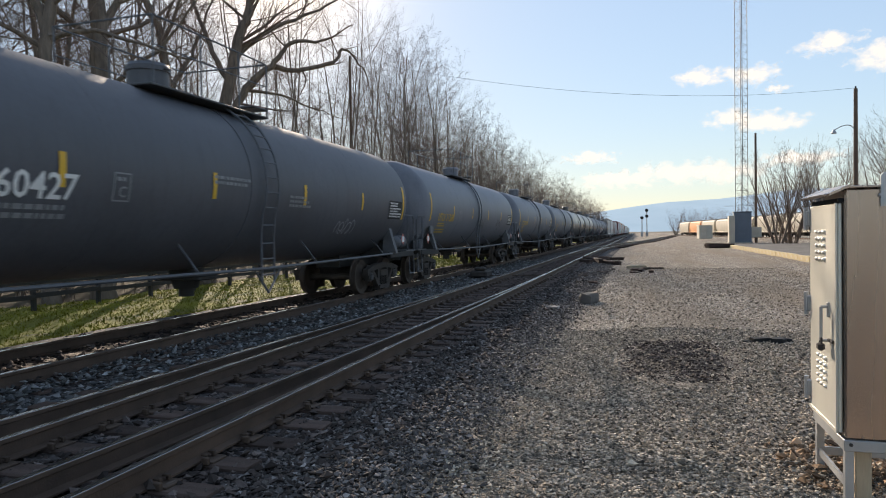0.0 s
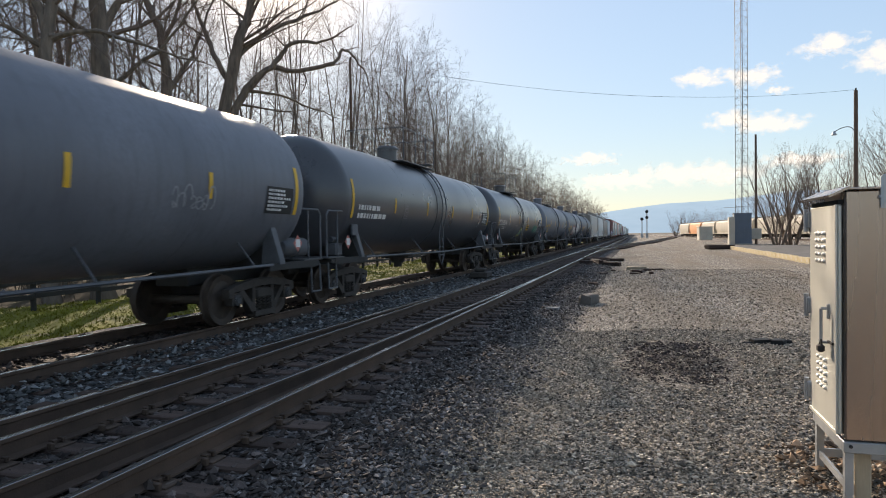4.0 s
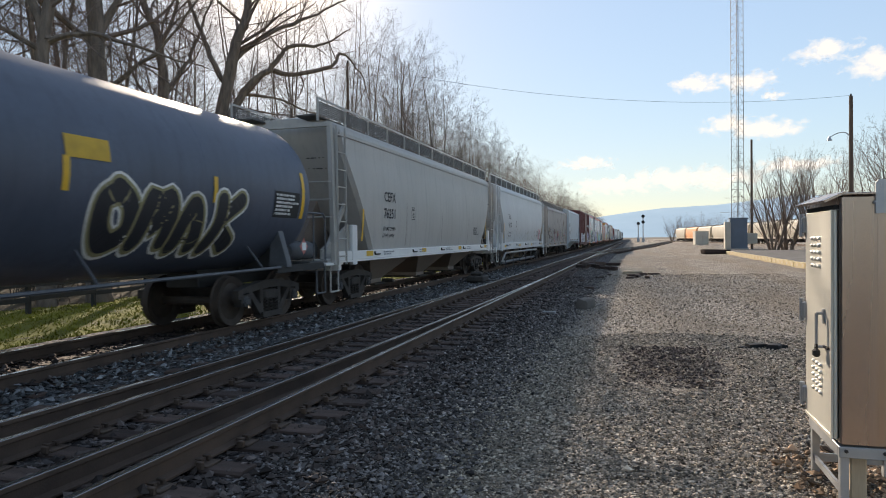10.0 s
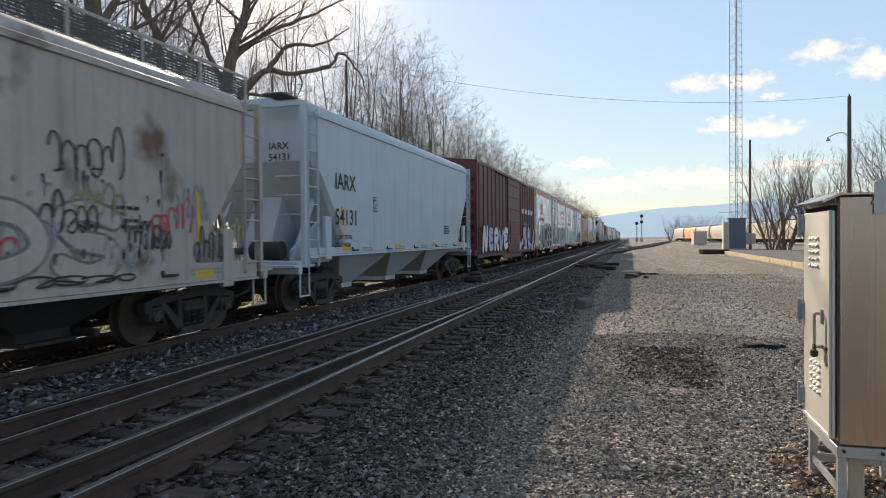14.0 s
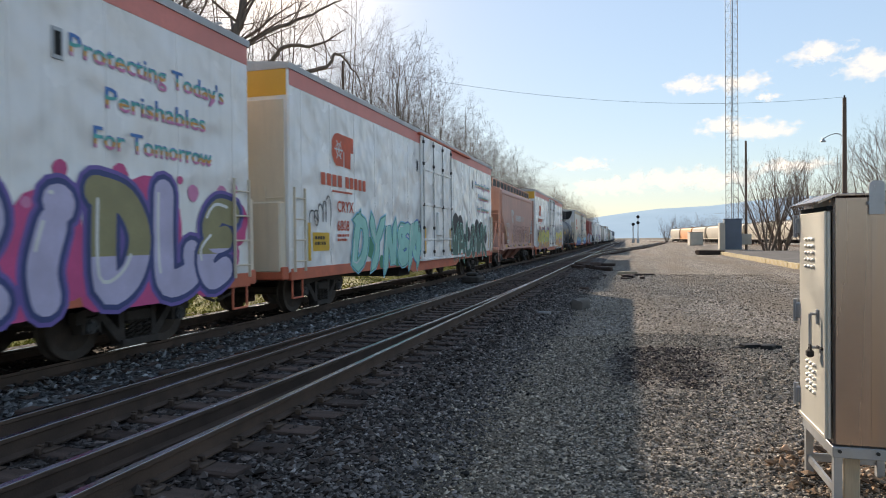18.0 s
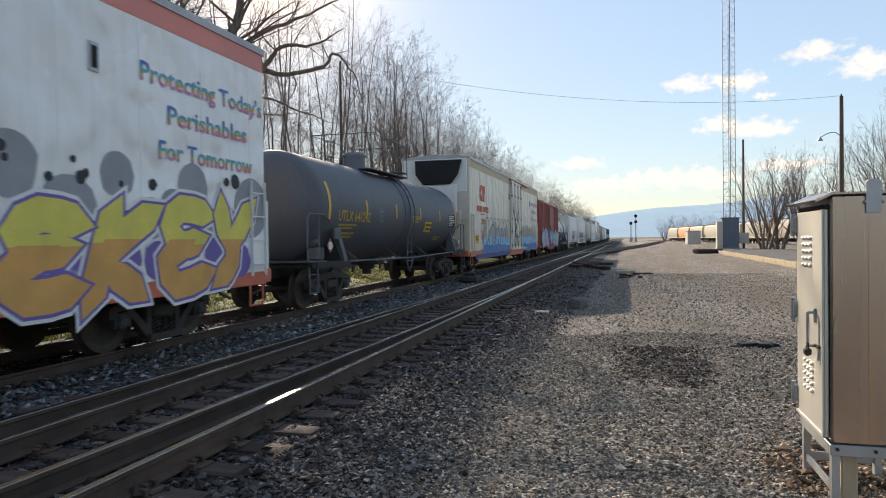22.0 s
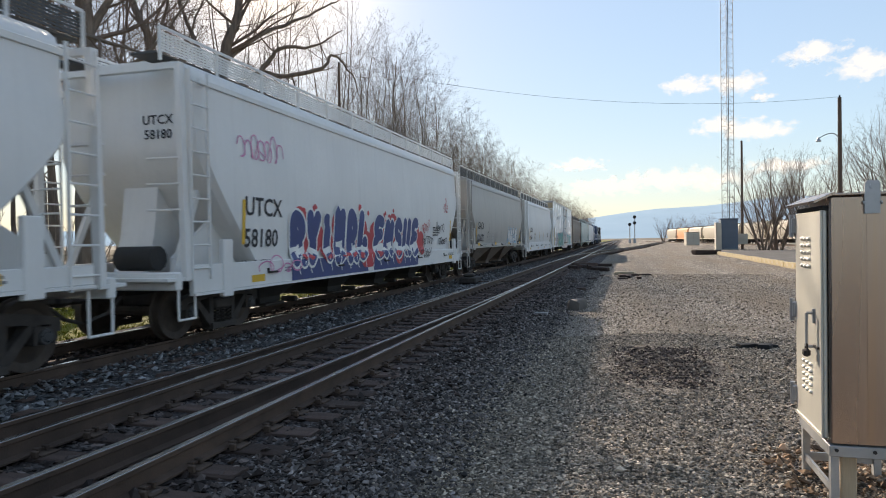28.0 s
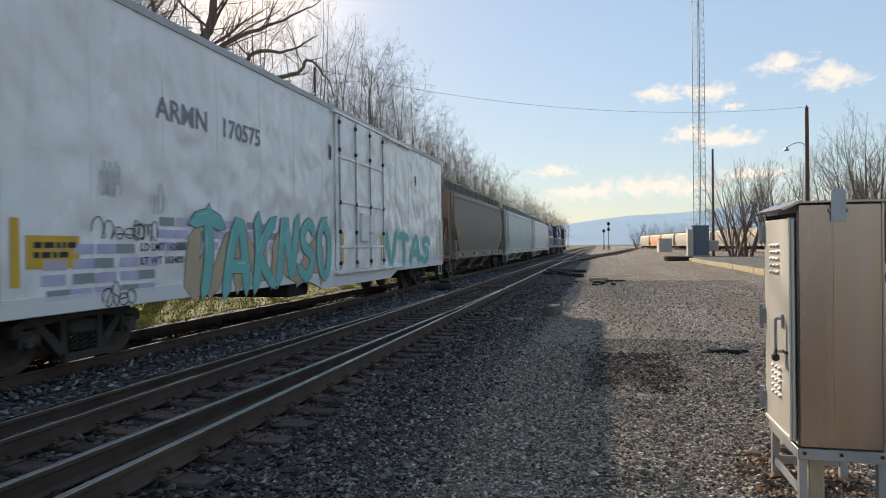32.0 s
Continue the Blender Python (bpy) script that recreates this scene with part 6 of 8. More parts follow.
    bubble(c, side, "SOUL", -1.6, 0.95, 1.45, 2.35, S_WHT, S_RED, 12, 0.36, 0.045, rim=S_MAR)
    bubble(c, side, "DUMA", 1.3, 5.3, 1.36, 2.85, S_WHT, S_GRY, 13, 0.40, 0.04)
    dots(c, side, 1.6, 5.0, 1.5, 2.7, 26, (S_SKY, S_BLUE, S_RED, S_ORG), 13, 0.06, 0.026)
    bubble(c, side, "YORN", -3.4, -1.7, 1.3, 2.05, S_GRY, S_GRY, 14, 0.05, 0.002)
    # 8
    c, L, side, h, zc = tank_car("blue-black tank car with yellow lettering and a large graffito", G[8], G[9], M_TANKBLUE, ("NATX", "301773"), seed=9, dome_m=M_TANKBLUE)
    bubble(c, side, "OMAK", 2.6, 5.9, 1.35, 2.45, S_BLK, S_OLV, 15, 0.30, 0.035, rim=S_WHT)
    plate(h - 6.2, h - 5.5, zc + 0.08, zc + 0.36, M_YELTXT, c, side, "warning_panel")
    bubble(c, side, "SEN", -1.5, 1.0, 1.6, 2.3, S_GRY, S_BLK, 16, 0.16, 0.02)
    # 9
    c, L, side, h, half = hopper_car("grey covered hopper car with black lettering", G[9], G[10], M_GREYHOP, ("CEFX", "76251"), weights=("219900", "66900"), seed=10, curve=0.13, sill_m=M_WHITE, top=4.5, at=(3.9, 2.62, 0.26), zs=1.09, sill_h=0.22, longer=0.45, low_m=M_BROWN, cut=1.9, reach=0.98)
    # 10
    c, L, side, h, half = hopper_car("white covered hopper car with rust streaks", G[10], G[11], M_DULLWHITE, ("TILX", "56215"), weights=("219500", "66300"), seed=11, curve=0.14, top=4.5, at=(4.2, 2.62, 0.25), zs=1.02, sill_h=0.31, cut=1.7, reach=0.98, low_m=M_BROWN)
    tag(c, side, h - 2.9, 1.5, 0.9, 0.9, S_RED, 30, 0.05)
    flecks(c, side, -h + 3.0, h - 2.0, 1.5, 2.1, 120, S_OLV, 74)
    discharge_pipes(c, h)
    # 11
    c, L, side, h, half = hopper_car("weathered dirty grey hopper car covered in scrawls", G[11], G[12], M_DIRTY, ("FURX", "846356"), seed=12, flat=True, cut=1.3, top=4.27, zs=0.92, low_m=M_UNDER)
    for k in range(26):
        tag(c, side, -h + 3.4 + k * 0.46, 1.25 + 0.22 * (k % 4), 0.85, 0.55, (S_BLK, S_OLV, S_GRY, S_BLK, S_RED, S_GRY)[k % 6], 40 + k, 0.045)
    tag(c, side, h - 4.2, 2.4, 1.2, 0.8, S_BLK, 60)
    bubble(c, side, "OODS", 0.4, 5.0, 1.05, 2.15, M_DIRTY, S_GREYDARK, 70, 0.26, 0.025)
    bubble(c, side, "RNC", -5.2, -0.5, 1.05, 2.1, M_DIRTY, S_FAINT, 71, 0.24, 0.05)
    for k in range(5):
        puff(c, side, -h + 3.2 + 1.1 * k, -h + 4.0 + 1.1 * k, 1.25, 2.3, 2, (S_MAR, S_GRY)[k % 2], 71 + k, 0.0105)
    flecks(c, side, -h + 3.0, h - 2.2, 1.4, 2.9, 150, S_BLK, 72)
    flecks(c, side, -h + 3.0, h - 2.2, 1.3, 2.3, 160, S_OLV, 73)
    tag(c, lambda z: 1.47, h - 6.0, 1.05, 3.2, 0.18, S_BLK, 61)
    # 12
    c, L, side, h, half = hopper_car("pale blue-grey hopper car with black lettering", G[12], G[13], M_BLUEHOP, ("IARX", "54131"), weights=("225700", "60300"), gap=2.3, at=(2.75, 2.75, 0.36), seam_m=M_BLUEHOP, seed=13, flat=True, cut=1.5, top=4.70, guard=False, zs=1.24, sill_h=0.16)
    # 13
    c, L, side, h = box_car("maroon ribbed boxcar with white graffiti", G[13], G[14], M_MAROON, seed=14, ribs=19, top=4.98, end_ribs=True, zb=0.72)
    logo_bars(4, h - 5.6, 3.05, 0.75, 0.30, 0.45, M_WHTXT, c, lambda z: 1.585)
    for y in (h - 4.4, h - 3.5):
        bars(6, y, 2.5, 0.07, M_WHTXT, c, side, 15, 0.4)
    ribs13 = lambda z: 1.587
    for k in range(5):
        puff(c, ribs13, 1.6 + 1.3 * k, 3.4 + 1.3 * k, 0.80, 1.6 - 0.1 * k, 4, S_WHT, 90 + k, 0.0105)
    decal("spray_block", [(3.6, 0.8), (5.2, 0.8), (5.0, 1.4), (4.6, 2.0), (4.45, 2.45), (3.9, 2.35), (3.4, 2.3)], [tuple(range(7))], S_BLK, c, ribs13, 0.013)
    decal("spray_block", [(3.7, 0.85), (5.05, 0.85), (4.85, 1.4), (4.5, 1.95), (4.38, 2.3), (3.95, 2.22), (3.5, 2.2)], [tuple(range(7))], S_LAV, c, ribs13, 0.015)
    decal("spray_block", [(3.5, 1.0), (4.3, 1.05), (4.3, 1.4), (3.5, 1.5)], [tuple(range(4))], S_BLK, c, ribs13, 0.018)
    face = [(5.65 + 0.50 * math.cos(q) * (1.0 if math.sin(q) > -0.3 else 0.66), 1.62 + 0.66 * math.sin(q)) for q in (6.2832 * k / 26 for k in range(26))]
    decal("spray_outline", swell(face, 0.05), [tuple(range(26))], S_BLK, c, ribs13, 0.016)
    decal("spray_fill", face, [tuple(range(26))], S_LAV, c, ribs13, 0.018)
    decal("spray_shade", [(5.25, 1.9), (5.65, 1.9), (5.6, 2.2), (5.45, 2.22)], [(0, 1, 2, 3)], S_GRY, c, ribs13, 0.019)
    for y, z, r in ((5.48, 1.52, 0.13), (5.84, 1.50, 0.14), (5.66, 1.26, 0.07)):
        decal("spray_spot", [(y + r * math.cos(q * 0.7), z + r * 0.95 * math.sin(q * 0.7)) for q in range(9)], [tuple(range(9))], S_BLK, c, ribs13, 0.0205)
    for k in range(6):
        plate(5.44 + 0.075 * k, 5.455 + 0.075 * k, 1.0, 1.16, S_BLK, c, ribs13, "spray_line", slices=1, off=0.021)
    for pts, wd in ((((7.3, 1.0), (7.5, 1.25), (7.7, 1.5), (7.95, 2.0)), 0.22), (((7.55, 1.25), (7.9, 1.3), (8.05, 1.55), (7.75, 1.65)), 0.14), (((6.0, 0.9), (6.5, 1.15), (6.9, 1.0), (7.4, 1.15)), 0.16)):
        decal("spray_outline", *ribbon(bend(list(pts), 4), wd + 0.07), S_BLK, c, ribs13, 0.014)
        decal("spray_fill", *ribbon(bend(list(pts), 4), wd), S_LAV, c, ribs13, 0.016)
    plate(7.05, 7.35, 1.25, 1.65, S_WHT, c, ribs13, "stencil_frame", slices=1, off=0.022)
    plate(7.08, 7.32, 1.28, 1.62, S_MAR, c, ribs13, "stencil_field", slices=1, off=0.024)
    plate(7.9, 8.35, 0.98, 1.2, M_YEL, c, ribs13, "warning_panel", slices=1, off=0.022)
    plate(7.75, 8.15, 0.74, 0.9, M_YEL, c, ribs13, "warning_panel", slices=1, off=0.022)
    tag(c, side, 8.1, 1.6, 0.4, 0.5, S_LAV, 93, 0.035)
    bubble(c, ribs13, "NERVE", -h + 0.8, -1.6, 0.85, 2.2, (S_WHT, S_LAV), S_BLK, 18, 0.36, 0.05)
    # 14, 15
    c, L, side, h = box_car("white insulated boxcar with a red band and black graffiti letters", G[14], G[15], M_REEFER, seed=15, band=M_REDBAND, sill_m=M_REDSILL, end_m=M_CREAM, end_band=M_ORANGE)
    reefer_brand(c, side, h, M_REDTXT, "6802")
    puff(c, side, -7.9, -1.5, 0.85, 2.5, 13, S_TEAL, 21, 0.0105)
    puff(c, side, -8.6, -6.6, 0.66, 1.5, 3, S_YEL, 22, 0.0122)
    puff(c, side, -9.9, -7.6, 0.66, 1.05, 5, S_RED, 29, 0.0118)
    puff(c, side, -6.6, -1.6, 1.9, 2.75, 7, S_YEL, 24, 0.0092)
    puff(c, side, -5.6, -1.5, 1.5, 2.6, 5, S_PUR, 23, 0.0124)
    dots(c, side, -9.6, -7.2, 0.9, 2.3, 14, (S_PUR, S_PUR, S_BLUE, S_SKY), 28, 0.13, 0.013)
    bubble(c, side, "UMSE", -7.6, -1.55, 0.66, 2.62, S_BLK, S_WHT, 21, 0.47, 0.055, off=0.015, rim=S_TEAL)
    dots(c, side, -7.2, -1.8, 0.8, 2.4, 12, (S_MAR, S_PNK), 31, 0.035, 0.026)
    bubble(c, lambda z: 1.63, "KO", -1.2, 0.9, 1.0, 2.4, S_OLV, S_BLK, 23, 0.30, 0.04, shine=S_YEL)
    bubble(c, lambda z: 1.63, "N", 1.0, 2.0, 1.0, 2.4, S_GRN, S_OLV, 33, 0.26, 0.04)
    bubble(c, side, "VA", 2.3, 4.6, 0.82, 2.45, (S_OLV, S_GRN), S_LAV, 24, 0.30, 0.04, rim=S_BLK)
    puff(c, side, 4.4, h - 0.5, 0.70, 2.35, 15, S_MAG, 25)
    dots(c, side, 4.8, h - 0.3, 1.9, 2.5, 16, (S_MAG, S_MAG, S_PNK), 34, 0.10, 0.0125)
    bubble(c, side, "RIDLE", 4.5, h - 0.35, 0.68, 2.5, (S_LAV, S_LAV, S_OLV, S_LAV, S_OLV), S_NAVY, 26, 0.46, 0.05, rim=S_PUR, lows=((0.42, S_LAV),), shine=S_WHT)
    slogan(c, side, h, -0.35)
    c, L, side, h = box_car("white insulated boxcar with green graffiti on its lower half", G[15], G[16], M_REEFER, seed=16, band=M_REDBAND, sill_m=M_REDSILL, end_m=M_CREAM, end_band=M_ORANGE)
    reefer_brand(c, side, h, M_REDTXT, "6808")
    puff(c, side, -6.9, -1.6, 0.8, 1.6, 9, S_GRN, 26, 0.0105)
    bubble(c, side, "DYNEM", -6.9, -1.6, 0.72, 2.25, S_MINT, S_GRN, 25, 0.30, 0.035, rim=S_SKY, shine=S_WHT, sharp=True)
    puff(c, side, 2.6, h - 1.4, 1.2, 2.5, 11, S_BLK, 27, 0.0105)
    bubble(c, side, "WALOWK", 2.4, h - 1.3, 0.72, 2.35, S_DKGRN, S_MINT, 26, 0.27, 0.03, sharp=True)
    bubble(c, side, "SO", -3.4, -1.3, 0.75, 2.3, S_MINT, S_BLUE, 36, 0.34, 0.03)
    tag(c, side, -1.75, 1.75, 0.6, 0.5, S_BLK, 35, 0.05)
    tag(c, side, -h + 0.8, 1.9, 1.0, 0.7, S_BLK, 62)
    slogan(c, side, h)
    # 16
    c, L, side, h, half = hopper_car("faded red-oxide hopper car with red outline graffiti", G[16], G[17], M_PINK, ("POTX", "1158"), M_GREYWHT, gap=2.0, along=0.85, seam_m=M_OXIDE, seed=17, flat=True, cut=2.0, top=4.48, at=(3.7, 2.22, 0.235), zs=1.03, sill_h=0.24, low_m=M_OXIDE)
    logo_bars(6, -0.40, 2.64, 0.25, 0.34, 0.08, M_GREYWHT, c, side)
    logo_bars(4, 1.72, 2.64, 0.24, 0.32, 0.08, M_PALEPINK, c, side)
    for k in range(4):
        decal("brand_plate", *stroke(bend([(-1.20 - 0.13 * k, 2.50), (-1.42 - 0.13 * k, 2.95), (-1.52 - 0.10 * k, 3.26 - 0.02 * k), (-1.0 - 0.03 * k, 3.1 - 0.05 * k)], 4), 0.075), M_GREYWHT, c, side)
    bubble(c, side, "OUTSIDERS", -1.5, 5.3, 1.38, 2.38, M_PINK, S_MAR, 70, 0.19, 0.028)
    for y in (-1.62, 1.05, 3.35):
        decal("reflective_stripe", [(y - 0.07, 1.32), (y + 0.03, 1.32), (y + 0.12, 1.86), (y + 0.02, 1.86)], [(0, 1, 2, 3)], M_YEL, c, side, 0.022)
    # 17
    c, L, side, h = box_car("white insulated boxcar with yellow graffiti on its lower half", G[17], G[18], M_REEFER, seed=18, band=M_REDBAND, sill_m=M_REDSILL, end_m=M_WHITE, end_band=M_ORANGE)
    reefer_brand(c, side, h, M_REDTXT, "6817")
    puff(c, side, -9.9, -1.4, 0.70, 1.4, 18, S_GRY, 27, 0.0105)
    puff(c, side, -9.0, -1.5, 1.3, 2.5, 13, S_MAR, 28, 0.0122)
    dots(c, side, -9.0, -1.4, 1.6, 2.55, 18, (S_MAR,), 38, 0.08, 0.0125)
    bubble(c, side, "AVENUS", -8.1, -1.5, 0.70, 2.35, S_YEL, S_BLUE, 28, 0.44, 0.035, rim=S_PUR, lows=((0.34, S_ORG),), inner=S_GRN, sharp=True)
    dots(c, side, -7.6, -1.8, 1.2, 2.2, 20, (S_GRN, S_YEL), 39, 0.06, 0.028)
    puff(c, side, 2.2, h - 0.4, 1.4, 2.75, 12, S_GRY, 37, 0.0105)
    dots(c, side, 2.2, h - 0.3, 1.9, 2.7, 22, (S_BLK,), 40, 0.09, 0.0135)
    puff(c, side, 2.2, h - 0.4, 0.70, 1.6, 12, S_PUR, 41, 0.0125)
    bubble(c, side, "YSEKEY", 2.1, h - 0.4, 0.70, 2.35, S_YEL, S_PUR, 29, 0.42, 0.045, rim=S_WHT, lows=((0.52, S_ORG),), sharp=True)
    tag(c, side, -h + 0.9, 1.7, 0.9, 0.5, S_BLK, 63, 0.06)
    slogan(c, side, h, 0.3)
    # 18
    c, L, side, h, zc = tank_car("clean matt black tank car with yellow lettering", G[18], G[19], M_TANKDARK, ("UTLX", "641242"), seed=19, radius=1.36, zc=2.36, inset=0.4)
    plate(2.36, 3.16, 1.82, 2.17, M_YEL, c, side, "warning_panel")
    bars(4, 1.0, 2.3, 0.035, M_YELTXT, c, side, 6, 0.7)
    bars(2, 3.9, 1.62, 0.045, M_YELTXT, c, side, 7, 1.2)
    bars(2, 2.44, 2.02, 0.08, M_BLTXT, c, side, 5, 0.7, 0.016)
    # 19
    c, L, side, h = box_car("cream insulated boxcar with blue graffiti and a cooling unit", G[19], G[20], M_BEIGE, seed=20, band=M_TAN, sill_m=M_REDSILL, end_m=M_CREAM, unit=True, door_y=0.85)
    reefer_brand(c, side, h, M_REDTXT, "6")
    puff(c, side, -8.4, -1.4, 1.3, 2.55, 13, S_SAGE, 30, 0.0105)
    for k in range(7):
        y = -7.9 + 0.95 * k
        decal("spray_line", *ribbon(bend([(y, 2.35), (y + 0.25, 2.58), (y + 0.6, 2.52), (y + 0.8, 2.2)], 4), 0.05), S_MAR, c, side, 0.0135)
    puff(c, side, -8.6, -1.2, 0.66, 1.35, 22, S_BLUE, 31, 0.0125)
    puff(c, side, -8.6, -1.2, 0.66, 0.95, 26, S_NAVY, 32, 0.0145)
    bubble(c, side, "LCOUL", -8.3, -1.25, 0.70, 2.3, S_TAUPE, S_NAVY, 31, 0.52, 0.03, off=0.017, rim=S_LAV, lows=((0.60, S_SKY), (0.34, S_BLUE)))
    x_door = lambda z: 1.645
    for m, wd, o in ((S_BLK, 0.46, 0.0), (S_WHT, 0.34, 0.003)):
        for a, b in (((-0.25, 3.45), (1.75, 1.25)), ((1.75, 3.30), (-0.15, 1.20))):
            mid = ((a[0] + b[0]) / 2, 2.3)
            decal("spray_cross", [(a[0] - wd * 0.3, a[1]), (a[0] + wd * 0.7, a[1] - 0.15), (mid[0] + wd * 0.45, mid[1]), (b[0] + wd * 0.6, b[1] + 0.1), (b[0] - wd * 0.2, b[1]), (mid[0] - wd * 0.45, mid[1])], [(0, 1, 2, 5), (5, 2, 3, 4)], m, c, x_door, 0.014 + o + (0.0012 if a[0] > 0 else 0))
    decal("spray_cross", [(0.62, 3.0), (0.80, 3.25), (0.98, 3.0), (0.95, 1.2), (0.65, 1.2)], [(0, 1, 2, 3, 4)], S_GRY, c, x_door, 0.0135)
    tag(c, x_door, 0.1, 2.5, 1.4, 0.35, S_BLK, 64, 0.05, 0.022)
    tag(c, x_door, 0.1, 1.6, 1.3, 0.35, S_BLK, 65, 0.05, 0.022)
    puff(c, side, 2.6, h - 0.9, 1.4, 2.4, 11, S_SAGE, 34, 0.0105)
    puff(c, side, 2.6, h - 0.7, 0.66, 1.3, 20, S_BLUE, 33, 0.0125)
    bubble(c, side, "VENSES", 2.7, h - 0.9, 0.72, 2.25, S_TAUPE, S_NAVY, 33, 0.36, 0.03, off=0.015, rim=S_LAV, lows=((0.62, S_SKY), (0.32, S_BLUE)), sharp=True)
    plate(-h + 1.0, -1.2, 0.64, 0.86, S_NAVY, c, lambda z: 1.545, "spray_block", slices=1)
    slogan(c, side, h)
    # 20
    c, L, side, h = box_car("red ribbed boxcar with turquoise and pink graffiti", G[20], G[21], M_RED, seed=21, ribs=17, top=4.48, end_ribs=True, zb=0.80, door_w=3.05, door_y=0.6)
    word("LRS", -5.8, 2.09, 0.28, M_WHTXT, c, lambda z: 1.587)
    word("2277", -5.8, 1.76, 0.28, M_WHTXT, c, lambda z: 1.587)
    part("end_number_board", Geo().box(-1.2, 0.9, -h - 0.13, -h - 0.11, 4.05, 4.35), M_CREAM, c)
    vs, fs = letters("LRS 2277")
    part("end_lettering", Geo().add([(-0.95 + u * 0.19, -h - 0.135, 4.12 + w * 0.17) for u, w in vs], fs), M_BLTXT, c)
    ribs20 = lambda z: 1.587
    puff(c, ribs20, -6.2, 2.2, 0.80, 1.9, 16, S_SKY, 33, 0.0105)
    puff(c, ribs20, -5.6, -0.9, 1.2, 2.5, 5, S_SKY, 43, 0.0122)
    puff(c, ribs20, -5.4, -0.8, 0.75, 1.6, 9, S_PNK, 44, 0.0128)
    bubble(c, ribs20, "RESOLV", -5.6, -0.9, 0.74, 2.3, (S_LAV, S_LAV, S_MAUVE), S_NAVY, 34, 0.34, 0.04, off=0.015, inner=S_YEL, sharp=True)
    dots(c, ribs20, -5.4, -1.0, 0.9, 2.1, 16, (S_SKY, S_PNK, S_ORG), 45, 0.07, 0.028)
    puff(c, lambda z: 1.67, -0.8, 2.0, 0.98, 1.85, 9, S_MAUVE, 35, 0.0105)
    puff(c, lambda z: 1.67, -0.8, 0.4, 1.1, 2.3, 3, S_SKY, 46, 0.0125)
    puff(c, lambda z: 1.67, 0.5, 2.0, 1.75, 2.3, 3, S_GRN, 47, 0.0122)
    puff(c, ribs20, 2.2, h - 0.3, 0.75, 2.2, 11, S_PNK, 48, 0.0105)
    bubble(c, ribs20, "NEWNS", 2.3, h - 0.6, 0.80, 2.15, (S_MINT, S_SKY, S_TAUPE), S_BLK, 36, 0.30, 0.035, off=0.015, rim=S_SKY, shine=S_WHT)
    # 21
    c, L, side, h, zc = tank_car("short tank car, white above and black below", G[21], G[22], M_TANKWHITE, seed=22, low=M_TANK, radius=1.33, zc=2.32, dome_m=M_TANKWHITE, stripes=4, inset=0.5)
    bars(2, -h + 2.5, zc + 0.1, 0.10, M_BLTXT, c, side, 4, 2.0)
    # 22
    c, L, side, h, half = hopper_car("white covered hopper car with silver graffiti letters", G[22], G[23], M_WHITE, seed=23, curve=0.13, zs=1.07, sill_h=0.25)
    for i, (ch, y) in enumerate((("D", -0.75), ("U", 0.35), ("E", 1.35), ("T", 2.15))):
        vs, _ = letters(ch, 0.10)
        a0, a1, b0, b1 = min(p[0] for p in vs), max(p[0] for p in vs), min(p[1] for p in vs), max(p[1] for p in vs)
        for m, bold, dy, dz, o in ((S_BLK, 0.17, -0.10, -0.07, 0.012), (S_BLK, 0.15, 0.0, 0.0, 0.015), (S_LAV, 0.10, 0.0, 0.0, 0.018), (S_GREYDARK, 0.10, 0.0, 0.0, 0.0205)):
            vs, fs = letters(ch, bold)
            cap = 1.78 if m is S_GREYDARK else None
            decal("graffiti_letter", [(y + dy + (p[0] - a0) / (a1 - a0) * 1.05 + 0.30 * ((p[1] - b0) / (b1 - b0) - 0.5), 1.36 + dz + (p[1] - b0) / (b1 - b0) * (1.02 - 0.03 * i)) for p in vs], fs, m, c, side, o + 0.0004 * i, 6, cap=cap)
    tag(c, side, 3.2, 1.9, 1.0, 0.22, S_BLK, 69, 0.03)
    tag(c, side, h - 1.9, 2.0, 0.7, 0.5, S_PNK, 64)
    discharge_pipes(c, h)
    # 23
    c, L, side, h, half = hopper_car("white covered hopper car with red and black graffiti", G[23], G[24], M_WHITE, ("UTCX", "58180"), weights=("197900", "65100"), seed=24, curve=0.10, bays=4, top=4.62, zs=0.79, sill_h=0.45, low_m=M_UNDER, mesh_m=M_WHITE)
    over = lambda z: 1.478 if z < 1.26 else max(side(z), 1.478 - 0.6 * (z - 1.26))
    puff(c, over, -5.1, 3.9, 0.90, 2.25, 18, S_RED, 36, 0.0105)
    dots(c, over, -5.0, 3.9, 2.0, 2.5, 16, (S_RED,), 49, 0.09, 0.0125)
    plate(-5.0, -0.9, 0.80, 1.22, S_NAVY, c, lambda z: 1.472, "spray_block", slices=1, off=0.007)
    plate(-0.5, 3.4, 0.80, 1.22, S_NAVY, c, lambda z: 1.472, "spray_block", slices=1, off=0.007)
    bubble(c, over, "RYINRL", -5.0, -0.8, 0.98, 2.40, S_NAVY, S_WHT, 37, 0.36, 0.035, off=0.015)
    bubble(c, over, "ENSUE", -0.4, 3.6, 0.98, 2.35, S_NAVY, S_WHT, 38, 0.36, 0.035, off=0.015)
    for k in range(16):
        y = -4.8 + 0.52 * k
        decal("spray_drip", *ribbon([(y, 1.22), (y + 0.06, 1.08), (y + 0.14, 0.92)], 0.03), S_WHT, c, over, 0.016)
    tag(c, side, 3.9, 1.85, 0.9, 0.45, S_RED, 94, 0.04)
    tag(c, side, 5.6, 1.9, 1.1, 0.35, S_BLK, 95, 0.04)
